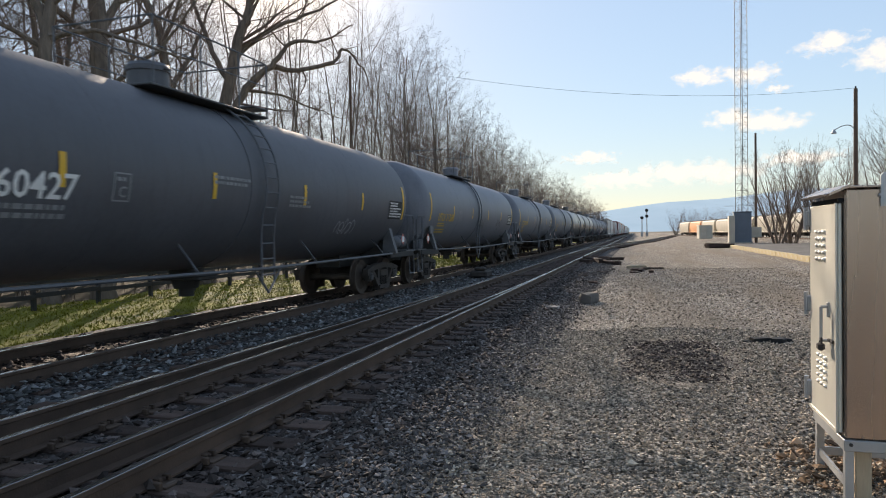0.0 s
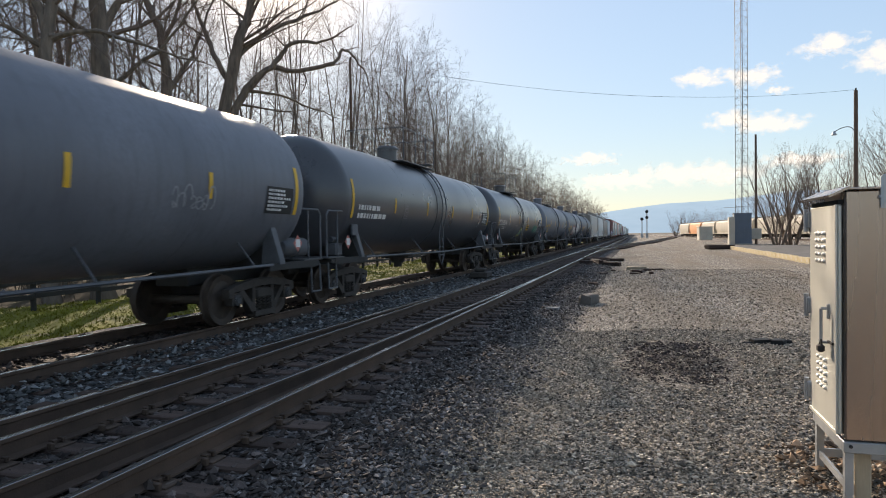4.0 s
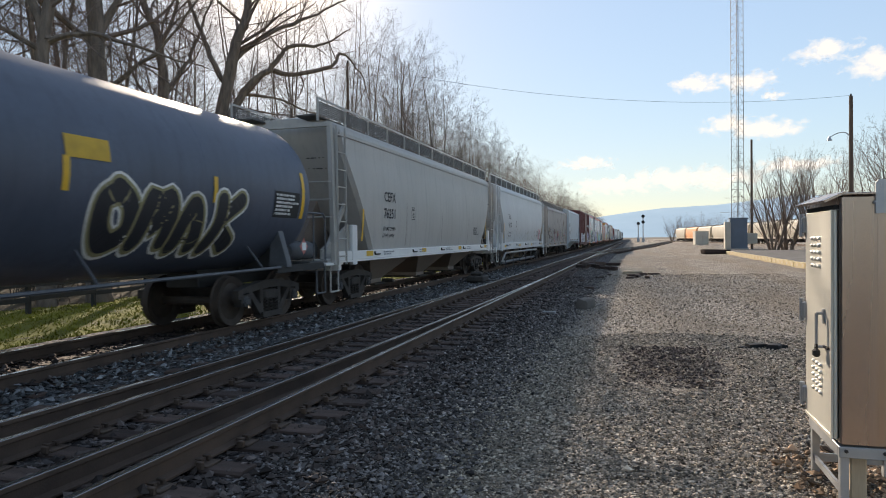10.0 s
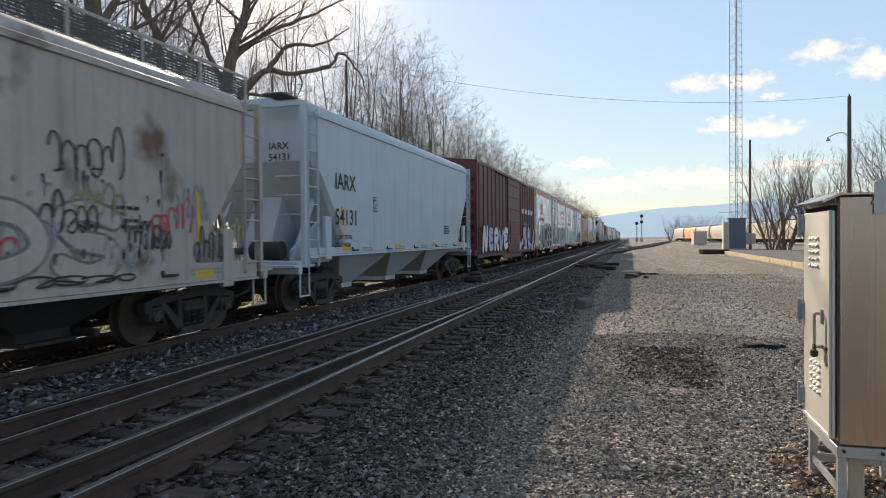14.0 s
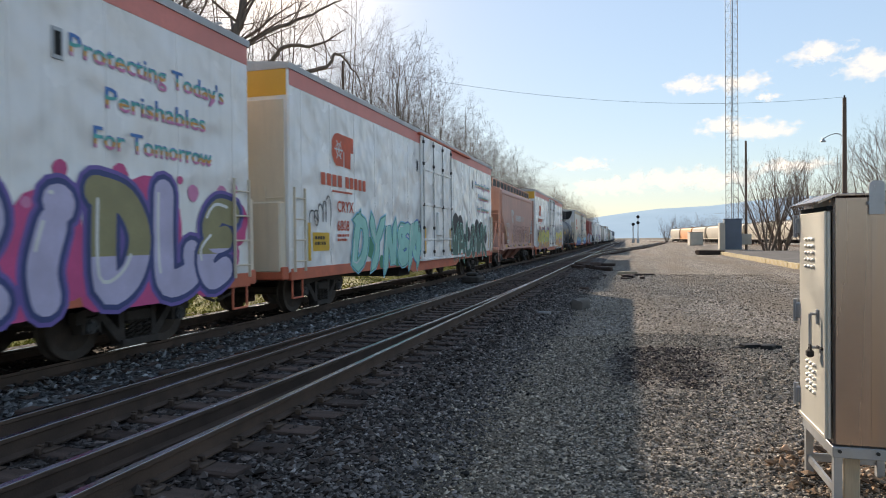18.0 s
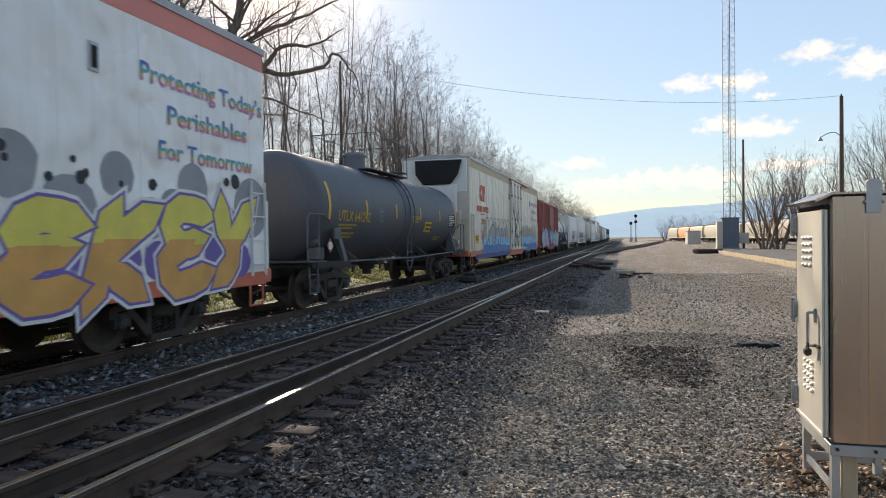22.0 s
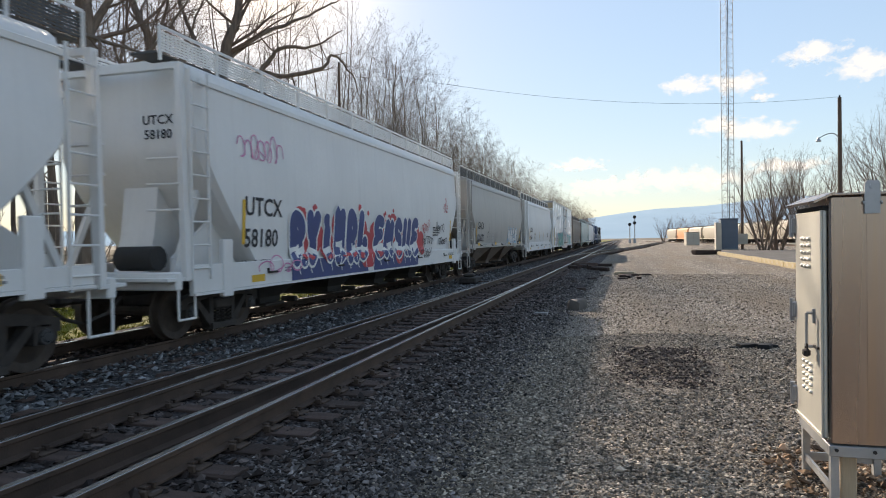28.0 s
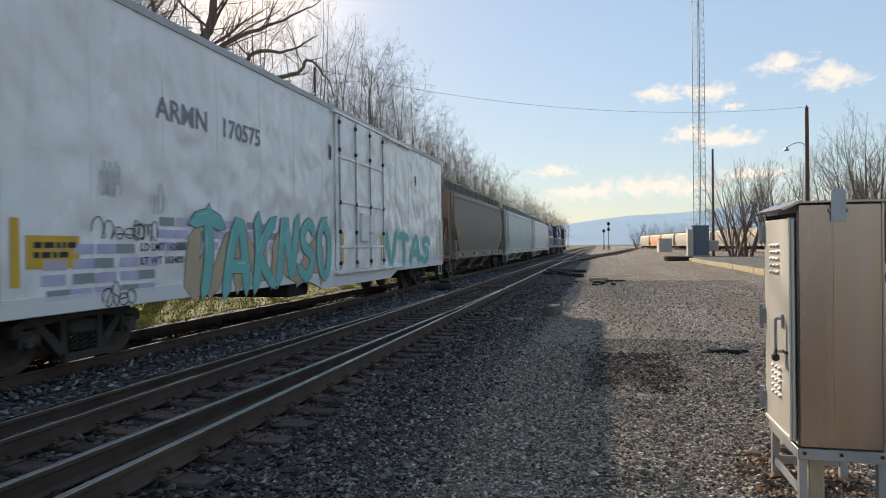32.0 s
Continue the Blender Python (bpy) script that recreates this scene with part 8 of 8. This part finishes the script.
    # stand
    part("base_channel", Geo().box(-0.01, W + 0.01, -0.01, 0.03, Z0 - 0.075, Z0 - 0.002, 0.004).box(-0.01, W + 0.01, D - 0.03, D + 0.01, Z0 - 0.075, Z0 - 0.002, 0.004).box(-0.01, 0.03, 0.03, D - 0.03, Z0 - 0.075, Z0 - 0.002, 0.004).box(W - 0.03, W + 0.01, 0.03, D - 0.03, Z0 - 0.075, Z0 - 0.002, 0.004), M_GALV, c)
    for x in (0.0, W - 0.05):
        for y in (0.0, D - 0.05):
            part("leg", Geo().box(x, x + 0.05, y, y + 0.008, -0.12, Z0 - 0.07).box(x, x + 0.008, y + 0.008, y + 0.05, -0.12, Z0 - 0.07), M_GALV, c)
    part("cross_brace", Geo().box(0.01, W - 0.01, D - 0.035, D - 0.02, 0.10, 0.16).box(0.012, 0.03, 0.05, D - 0.05, 0.10, 0.15), M_GALV, c)
    part("cable_duct", Geo().box(0.09, 0.19, 0.12, 0.22, -0.1, Z0 - 0.02, 0.01), mat("pale_timber", (0.45, 0.36, 0.25), 0.8, var=0.2, scale=2, fine=30, stretch=(3, 3, 0.3)), c, "pale timber duct post")
    for x in (0.03, 0.25, W - 0.03):
        part("bolt", Geo().tube((x, -0.022, Z0 - 0.03), (x, -0.01, Z0 - 0.03), 0.012, n=6), M_TRUCK, c)


cabinet()


# ---- the yard's far side ----
M_TOWER = mat("dull_tower_steel", (0.20, 0.195, 0.19), 0.6, 0.3, var=0.2, scale=0.3, fine=8, bump=0)


def lattice_tower():
    t = thing("radio_tower", "tall galvanised lattice radio tower", "tower", at=(16.0, 113.8, 0))
    w, H, step = 1.05, 72.0, 1.15
    legs = [(w * math.cos(a), w * math.sin(a)) for a in (0.35, 0.35 + 2.094, 0.35 + 4.189)]
    for x, y in legs:
        part("leg", Geo().tube((x, y, -0.2), (x, y, H), 0.05, n=6), M_TOWER, t)
    n = int(H / step)
    for k in range(3):
        g = Geo()
        (x0, y0), (x1, y1) = legs[k], legs[(k + 1) % 3]
        for i in range(n):
            a, b = (x0, y0, i * step), (x1, y1, (i + 1) * step)
            c, d = (x1, y1, i * step), (x0, y0, (i + 1) * step)
            g.tube(*((a, b) if i % 2 else (c, d)), 0.02, n=4, caps=False)
            g.tube(a, c, 0.02, n=4, caps=False)
        part("bracing", g, M_TOWER, t)["kind"] = "stuff"
    part("feeder_cable", Geo().tube((0.2, 0.1, 0), (0.2, 0.1, H), 0.05, n=5), M_BLACK, t)
    part("base_frame", Geo().box(-1.2, 1.2, -0.1, 0.1, 4.4, 4.55).beam((-2.6, 0, 5.6), (2.2, 0, 5.6), 0.05, 0.05), M_GALV, t)


lattice_tower()


def shelter():
    s = thing("equipment_shelter", "blue-grey metal equipment shelter at the tower's foot", "shelter", at=pose(12.55, 96, 0, 0, 0, -4))
    part("wall", Geo().box(0.0, 2.15, 0.0, 3.0, 0.0, 4.1, 0.03), M_SHELTER, s)
    part("roof", Geo().box(-0.08, 2.23, -0.08, 3.08, 4.1, 4.25, 0.03), M_SHELTER, s)
    part("plinth", Geo().box(-0.1, 2.25, -0.1, 3.1, -0.1, 0.12), M_CONC, s)
    for k in range(1, 5):
        part("panel_joint", Geo().box(0.43 * k - 0.02, 0.43 * k + 0.02, -0.02, 0.0, 0.15, 4.05), M_SHELTER, s)
    c = thing("relay_cabinet", "pale grey relay cabinet beside the shelter", "cabinet", at=(11.85, 95.4, 0))
    part("body", Geo().box(0, 0.72, 0, 1.4, 0.1, 3.7, 0.03), M_SHELTER2, c)
    part("door", Geo().box(0.08, 0.64, -0.03, 0.0, 0.3, 3.5, 0.01), M_SHELTER2, c)
    part("base", Geo().box(-0.05, 0.77, -0.05, 1.45, -0.1, 0.1), M_CONC, c)
    b = thing("relay_house", "small pale grey relay house in the yard", "hut", at=pose(11.9, 140, 0, 0, 0, 6))
    part("wall", Geo().box(0, 2.5, 0, 2.6, 0.1, 2.7, 0.04), M_SHELTER2, b)
    part("roof", Geo().box(-0.12, 2.62, -0.12, 2.72, 2.7, 2.83, 0.03), M_SHELTER2, b)
    for x in (0.2, 1.35):
        part("door", Geo().box(x, x + 0.95, -0.04, 0.0, 0.3, 2.4, 0.01), M_SHELTER2, b)


shelter()


def pole(x, y, h, label, r=0.19):
    p = thing("utility_pole", label, "utility pole", at=(x, y, -0.05))
    part("mast", Geo().tube((0, 0, -0.3), (0, 0, h), r, r * 0.7, 12), M_WOODPOLE, p)
    return p


p1 = pole(16.2, 57.6, 12.55, "brown wooden pole with a curved lamp arm")
part("lamp_arm", Geo().pipe([(u, -0.05, z) for u, z in bend([(0, 9.3), (-0.4, 9.75), (-0.95, 9.72), (-1.45, 9.45)], 4)], 0.035), M_GALV, p1)
part("lamp_head", Geo().loft([[(-1.5 + r * math.cos(k * 0.5236), -0.05 + r * math.sin(k * 0.5236), z) for k in range(12)] for r, z in ((0.05, 9.5), (0.09, 9.4), (0.20, 9.22), (0.19, 9.18))]), M_GALV, p1, "enamelled lamp head")
part("insulator", Geo().tube((0, 0, 12.5), (0, 0, 12.72), 0.06, n=8), M_BLACK, p1)
p2 = pole(15.6, 98.2, 15.0, "tall weathered wooden utility pole")
part("meter_box", Geo().box(-0.62, 0.62, -0.45, -0.2, 0.75, 2.2, 0.03), M_SHELTER2, p2, "pale grey meter box")


p3 = pole(-19.5, 43.2, 14.5, "grey wooden utility pole among the bare trees", 0.12)
part("insulator", Geo().tube((0, 0, 14.45), (0, 0, 14.65), 0.06, n=8), M_BLACK, p3)
WIRE_SAG = 1.45


def wire():
    a, b = Vector((16.2, 57.6, 12.55)), Vector((-19.5, 43.2, 14.45))
    out = Vector((b.y - a.y, a.x - b.x, 0)).normalized() * 0.010
    up = Vector((0, 0, 0.010))
    loops = []
    for i in range(25):
        t = i / 24
        q = a.lerp(b, t) - Vector((0, 0, WIRE_SAG * 4 * t * (1 - t)))
        loops.append([q + out, q + up, q - out, q - up])
    solo("overhead_wire", Geo().loft(loops), M_BLACK, "thin black wire strung between two wooden poles", "wire")


wire()


def platform():
    f = thing("platform_edge", "low asphalt platform with a worn yellow kerb", "platform", kind="structure")
    part("paving", Geo().prism([(9.15, 34.0), (19.0, 34.0), (19.0, 77.0), (9.35, 76.0)], "z", -0.2, 0.27), M_ASPHALT, f)
    rnd = random.Random(3)
    for k in range(32):
        y = 34.2 + 1.3 * k
        part("kerb_block", Geo().box(-0.16, 0.14, 0.02, 1.28, -0.3, 0.30, 0.025), M_KERB, f, at=pose(9.0 + 0.005 * k + rnd.uniform(-0.02, 0.02), y, rnd.uniform(-0.02, 0.01), 0, rnd.uniform(-2, 2), rnd.uniform(-0.6, 0.6)), key="kerb_block")


platform()


def parked_hopper(m, label, at):
    c = thing("hopper_car", label, "hopper car", "parked hopper cars", at=at)
    h = 8.2
    loops = []
    for z, w, l in ((1.2, 1.3, h - 1.9), (1.7, 1.42, h - 1.2), (2.4, 1.5, h - 0.6), (3.2, 1.5, h - 0.5), (3.9, 1.42, h - 0.5), (4.25, 1.0, h - 0.5), (4.4, 0.4, h - 0.6)):
        loops.append([(w, -l, z), (w, l, z), (-w, l, z), (-w, -l, z)])
    part("body", Geo().loft(loops), m, c)
    part("side_sill", Geo().box(-1.45, 1.45, -h, h, 0.98, 1.22, 0.02), m, c)
    for s in (-1, 1):
        for x in (-1, 1):
            part("end_post", Geo().beam((x * 1.4, s * h, 1.0), (x * 1.3, s * h, 4.1), 0.1, 0.1), m, c)
        for y in (s * (h - 1.5) - 0.9, s * (h - 1.5) + 0.9):
            part("wheelset", wheelset_geo, M_WHEEL, c, at=(0, y, WR), key="wheelset")
        for x in (-1, 1):
            part("side_frame", sideframe_geo, M_TRUCK, c, at=(x * 1.03, s * (h - 1.5), 0), key="side_frame")
    for k in (-1, 0, 1):
        part("outlet_bay", Geo().loft([[(1.2, k * 3.6 - 1.7, 1.2), (1.2, k * 3.6 + 1.7, 1.2), (-1.2, k * 3.6 + 1.7, 1.2), (-1.2, k * 3.6 - 1.7, 1.2)], [(0.5, k * 3.6 - 0.4, 0.35), (0.5, k * 3.6 + 0.4, 0.35), (-0.5, k * 3.6 + 0.4, 0.35), (-0.5, k * 3.6 - 0.4, 0.35)]]), M_UNDER, c)
    part("roof_walk", Geo().box(-0.9, 0.9, -h, h, 4.42, 4.48), M_GRATE, c)
    return c


yard = thing("yard_track", "yard track under the parked hopper cars", "railway track", kind="structure")
A0, A1 = Vector((29.2, 118.0, 0.2)), Vector((14.0, 250.0, 0.2))
YD = (A1 - A0).normalized()
YN = Vector((YD.y, -YD.x, 0))
for s in (-1, 1):
    rail(yard, [tuple(A0 - YD * 40 + YN * 0.755 * s), tuple(A1 + YD * 40 + YN * 0.755 * s)])
YT = math.degrees(math.atan2(-YD.x, YD.y))
_first = None
for k in range(7):
    q = A0 + YD * (8.7 + 17.4 * k)
    at = pose(q.x, q.y, 0.2, 0, 0, YT)
    if k == 5:
        parked_hopper(M_STRINGORANGE, "orange covered hopper car parked in the yard", at)
    elif _first is None:
        _first = parked_hopper(M_STRINGCREAM, "cream covered hopper car parked in the yard", at)
    else:
        copy_thing(_first, at)


def signal():
    for dx, h, heads in ((0.0, 9.6, (8.9, 6.9)), (-1.6, 6.9, (6.4,))):
        s = thing("signal_mast", "railway signal mast with round black signal heads", "signal", "signals", at=(3.2 + dx, 235, 0))
        part("mast", Geo().tube((0, 0, -0.2), (0, 0, h), 0.11, n=8), M_GALV, s)
        part("ladder", ladder_geo(h - 0.6, 0.4, along="x"), M_GALV, s, at=(0, 0.35, 0.2))
        part("base_case", Geo().box(-0.45, 0.45, -0.4, 0.4, 0, 1.5, 0.03), M_GALV, s)
        for z in heads:
            hd = part("signal_head", Geo().tube((0, -0.28, z), (0, -0.2, z), 0.55, n=20).box(-0.25, 0.25, -0.2, 0.15, z - 0.5, z + 0.5, 0.03), M_BLACK, s, "black target signal head")
            for k in range(3):
                a = 2.094 * k + 1.571
                part("lens_hood", Geo().tube((0.26 * math.cos(a), -0.50, z + 0.26 * math.sin(a)), (0.26 * math.cos(a), -0.28, z + 0.26 * math.sin(a)), 0.12, n=10), M_BLACK, hd)


signal()


# ---- small things on the ground ----
def lump(name, label, category, x, y, sx, sy, sz, m, seed, turn=0, group=""):
    rnd = random.Random(seed)
    g = Geo().box(-sx / 2, sx / 2, -sy / 2, sy / 2, -0.02, sz, min(sx, sy, sz) * 0.18)
    g.v = [(a + rnd.uniform(-0.06, 0.06) * sx, b + rnd.uniform(-0.06, 0.06) * sy, c + rnd.uniform(-0.12, 0.12) * sz) for a, b, c in g.v]
    return solo(name, g, m, label, category, group, at=pose(x, y, ground_z(x, y), 0, 0, turn))


lump("timber_block", "short weathered grey timber block on the gravel", "timber", -1.27, 18.2, 0.34, 0.80, 0.26, mat("grey_timber", (0.10, 0.085, 0.072), 0.85, var=0.3, scale=3, fine=40, bump=0.4), 1, -14)
for i, (x, y, a, b, h, turn) in enumerate(((1.92, 11.75, 0.30, 0.16, 0.07, 25), (2.16, 11.6, 0.24, 0.20, 0.09, 70), (2.05, 11.95, 0.34, 0.10, 0.04, 5), (1.72, 11.65, 0.16, 0.07, 0.03, 40), (2.33, 11.8, 0.14, 0.10, 0.05, 10))):
    lump("rubber_scrap", "torn scrap of black rubber on the gravel", "debris", x, y, a, b, h, M_BLACK, 12 + i, turn, "debris")
lump("flat_stone", "flat pale stone by the track", "stone", -2.0, 16.0, 0.32, 0.26, 0.05, M_STONE, 3)
_r = random.Random(31)
for i in range(9):
    lump("scrap_tie", "discarded dark wooden tie in a heap beside the track", "timber", -2.2 + _r.uniform(-0.7, 0.9), 41.5 + _r.uniform(-3.2, 4.5), 0.24, _r.uniform(0.9, 2.2), _r.uniform(0.14, 0.24), M_TIE, 20 + i, _r.uniform(15, 100), "scrap ties")
lump("pale_board", "short pale broken board on the gravel", "timber", -0.05, 34.3, 0.16, 1.0, 0.14, mat("pale_board", (0.45, 0.37, 0.26), 0.8, var=0.2, scale=3, fine=30), 50, 75, "scrap ties")
for i in range(6):
    lump("rotten_tie_piece", "dark rotten piece of tie on the gravel", "timber", 0.25 + _r.uniform(-0.5, 0.7), 31.8 + _r.uniform(-1.5, 1.6), _r.uniform(0.15, 0.3), _r.uniform(0.3, 0.9), _r.uniform(0.06, 0.13), M_TIE, 60 + i, _r.uniform(0, 180), "scrap ties")
for i in range(7):
    lump("rail_clip_scrap", "small dark piece of scrap by the rail", "debris", -2.35 + _r.uniform(-0.3, 1.2), 24 + 3.5 * i + _r.uniform(-1, 1), _r.uniform(0.1, 0.3), _r.uniform(0.15, 0.5), _r.uniform(0.05, 0.1), M_TIE, 70 + i, _r.uniform(0, 180), "debris")
lump("old_tie", "thick dark old tie beside the platform", "timber", 8.0, 72.0, 2.6, 1.0, 0.45, M_TIE, 40, 15, "scrap ties")


def switch_machine():
    s = thing("switch_machine", "low dark switch machine between the tracks", "switch machine", at=(-6.15, 26.2, 0.05))
    part("case", Geo().box(-0.35, 0.35, -0.55, 0.55, 0.0, 0.26, 0.05), M_TRUCK, s)
    part("motor_cover", Geo().box(-0.22, 0.22, -0.35, 0.1, 0.26, 0.40, 0.05), M_TRUCK, s)
    part("throw_rod", Geo().beam((0.35, 0.0, 0.06), (2.9, 0.0, 0.06), 0.05, 0.03), M_IRON, s)
    part("stub_post", Geo().tube((0.0, 0.8, 0.0), (0.0, 0.8, 0.42), 0.07, n=8), M_TRUCK, s)


switch_machine()


# ---- the distance ----
def hills():
    m = bpy.data.materials.new("ridge_with_painted_haze")
    m.use_nodes = True
    n, ln = m.node_tree.nodes, m.node_tree.links.new
    b = n["Principled BSDF"]
    b.inputs["Roughness"].default_value = 1.0
    b.inputs["Specular IOR Level"].default_value = 0.0
    tc, ns, cr = n.new("ShaderNodeTexCoord"), n.new("ShaderNodeTexNoise"), n.new("ShaderNodeValToRGB")
    ns.inputs["Scale"].default_value, ns.inputs["Detail"].default_value = 0.008, 10.0
    ln(tc.outputs["Object"], ns.inputs["Vector"])
    ln(ns.outputs["Fac"], cr.inputs[0])
    # distance haze is painted: blue base colour, and the same blue as emission
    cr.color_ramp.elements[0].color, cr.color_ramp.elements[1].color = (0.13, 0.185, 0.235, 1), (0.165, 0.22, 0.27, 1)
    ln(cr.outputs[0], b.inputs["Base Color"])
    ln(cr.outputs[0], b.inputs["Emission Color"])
    b.inputs["Emission Strength"].default_value = HAZE_GLOW
    g, cols = Geo(), 120
    for j, (dist, k) in enumerate(((2300, 0.0), (2600, 0.55), (2900, 1.0), (3300, 0.8))):
        for i in range(cols + 1):
            az = -60 + 150 * i / cols
            top = 2.15 + 0.075 * max(-10, min(12, az)) + 0.22 * noise.noise((az * 0.22, 1.3, 0)) + 0.06 * noise.noise((az * 1.1, 4.0, 0))
            top -= 0.22 * min(1.0, max(0.0, (4 - az) / 8))
            if az > 14:
                top -= (az - 14) * 0.03
            z = dist * math.tan(radians(max(0.3, top))) * k
            g.v.append((dist * math.sin(radians(az)), dist * math.cos(radians(az)), z - (4 if k == 0 else 0)))
    for j in range(3):
        for i in range(cols):
            a = j * (cols + 1) + i
            g.f.append((a, a + 1, a + cols + 2, a + cols + 1))
    tagged(new("backdrop", g.mesh("backdrop", m)), "wooded ridge on the horizon, blue haze in its colour and glow", "hills", kind="structure")


HAZE_GLOW = 1.2
hills()


def cloud_mat(seed, ratio):
    m = bpy.data.materials.new("cloud")
    m.use_nodes = True
    n, ln = m.node_tree.nodes, m.node_tree.links.new
    n.remove(n["Principled BSDF"])
    tc, ns, ln2, mr = n.new("ShaderNodeTexCoord"), n.new("ShaderNodeTexNoise"), n.new("ShaderNodeVectorMath"), n.new("ShaderNodeMapRange")
    mp = n.new("ShaderNodeMapping")
    mp.inputs["Location"].default_value = (seed * 3.7, seed * 1.9, seed)
    mp.inputs["Scale"].default_value = (max(1.0, 0.75 * ratio), 1.0, 1.0)
    ns.inputs["Scale"].default_value, ns.inputs["Detail"].default_value, ns.inputs["Roughness"].default_value = 1.7, 9.0, 0.6
    ln2.operation = "LENGTH"
    ln(tc.outputs["Object"], mp.inputs[0])
    ln(mp.outputs[0], ns.inputs["Vector"])
    ln(tc.outputs["Object"], ln2.inputs[0])
    su = n.new("ShaderNodeMath")
    su.operation = "MULTIPLY_ADD"
    su.inputs[1].default_value, su.inputs[2].default_value = -0.55, 0.0
    ln(ln2.outputs["Value"], su.inputs[0])
    ad = n.new("ShaderNodeMath")
    ln(su.outputs[0], ad.inputs[0])
    ln(ns.outputs["Fac"], ad.inputs[1])
    mr.inputs[1].default_value, mr.inputs[2].default_value = 0.12, 0.42
    mr.inputs[4].default_value = 0.95
    ln(ad.outputs[0], mr.inputs[0])
    # the flat card glows; emission stands in for sunlight on the cloud
    em, tr, mx = n.new("ShaderNodeEmission"), n.new("ShaderNodeBsdfTransparent"), n.new("ShaderNodeMixShader")
    em.inputs["Color"].default_value, em.inputs["Strength"].default_value = (1.0, 0.965, 0.90, 1), CLOUD_GLOW
    ln(mr.outputs[0], mx.inputs[0])
    ln(tr.outputs[0], mx.inputs[1])
    ln(em.outputs[0], mx.inputs[2])
    ln(mx.outputs[0], n["Material Output"].inputs["Surface"])
    return m


CLOUD_GLOW = 0.7


def clouds():
    D = 4000.0
    for i, (az, el, w, h) in enumerate(((5.3, 12.2, 3.4, 1.15), (8.9, 12.0, 3.6, 1.2), (14.0, 13.6, 3.4, 1.4), (17.6, 12.2, 3.4, 1.8), (10.6, 10.8, 1.3, 0.5), (7.2, 8.8, 3.2, 1.2), (10.0, 8.3, 4.2, 1.5), (-3.6, 6.3, 3.6, 0.9), (5.0, 4.7, 8.5, 1.6), (-1.5, 4.4, 5.5, 1.2), (12, 5.4, 5.0, 1.0))):
        a, e = radians(az), radians(el)
        p = Vector((math.sin(a) * math.cos(e), math.cos(a) * math.cos(e), math.sin(e))) * D
        at = look(p, (0, 0, 0)) @ Matrix.Diagonal((D * math.tan(radians(w)) * 0.95, D * math.tan(radians(h)) * 0.95, 1, 1))
        n = 10
        g = Geo().add([(-1.6 + 3.2 * x / n, -1.6 + 3.2 * y / n, 0) for y in range(n + 1) for x in range(n + 1)],
                      [(y * (n + 1) + x, y * (n + 1) + x + 1, (y + 1) * (n + 1) + x + 1, (y + 1) * (n + 1) + x) for y in range(n) for x in range(n)])
        ob = tagged(new("cloud", g.mesh("cloud", cloud_mat(i + 1, w / h), False)), "small white fair-weather cloud", "cloud", "clouds", "structure")
        ob.matrix_basis = at
        ob.visible_shadow = False


clouds()


def motions():
    for c, y in CARS:
        walk(c, [(t, pose(XT, y - V * t, ZT)) for t in range(0, 33, 4)])
    first = WHEELSETS[0]
    walk(first, [(k / FPS, pose(0, 0, 0, math.degrees(V * k / FPS / WR) % 360.0)) for k in range(32 * FPS + 1)])
    for w in WHEELSETS[1:]:
        w.rotation_mode = "QUATERNION"
        keys = w.animation_data_create()
        keys.action = first.animation_data.action
        keys.action_slot = first.animation_data.action_slot


motions()
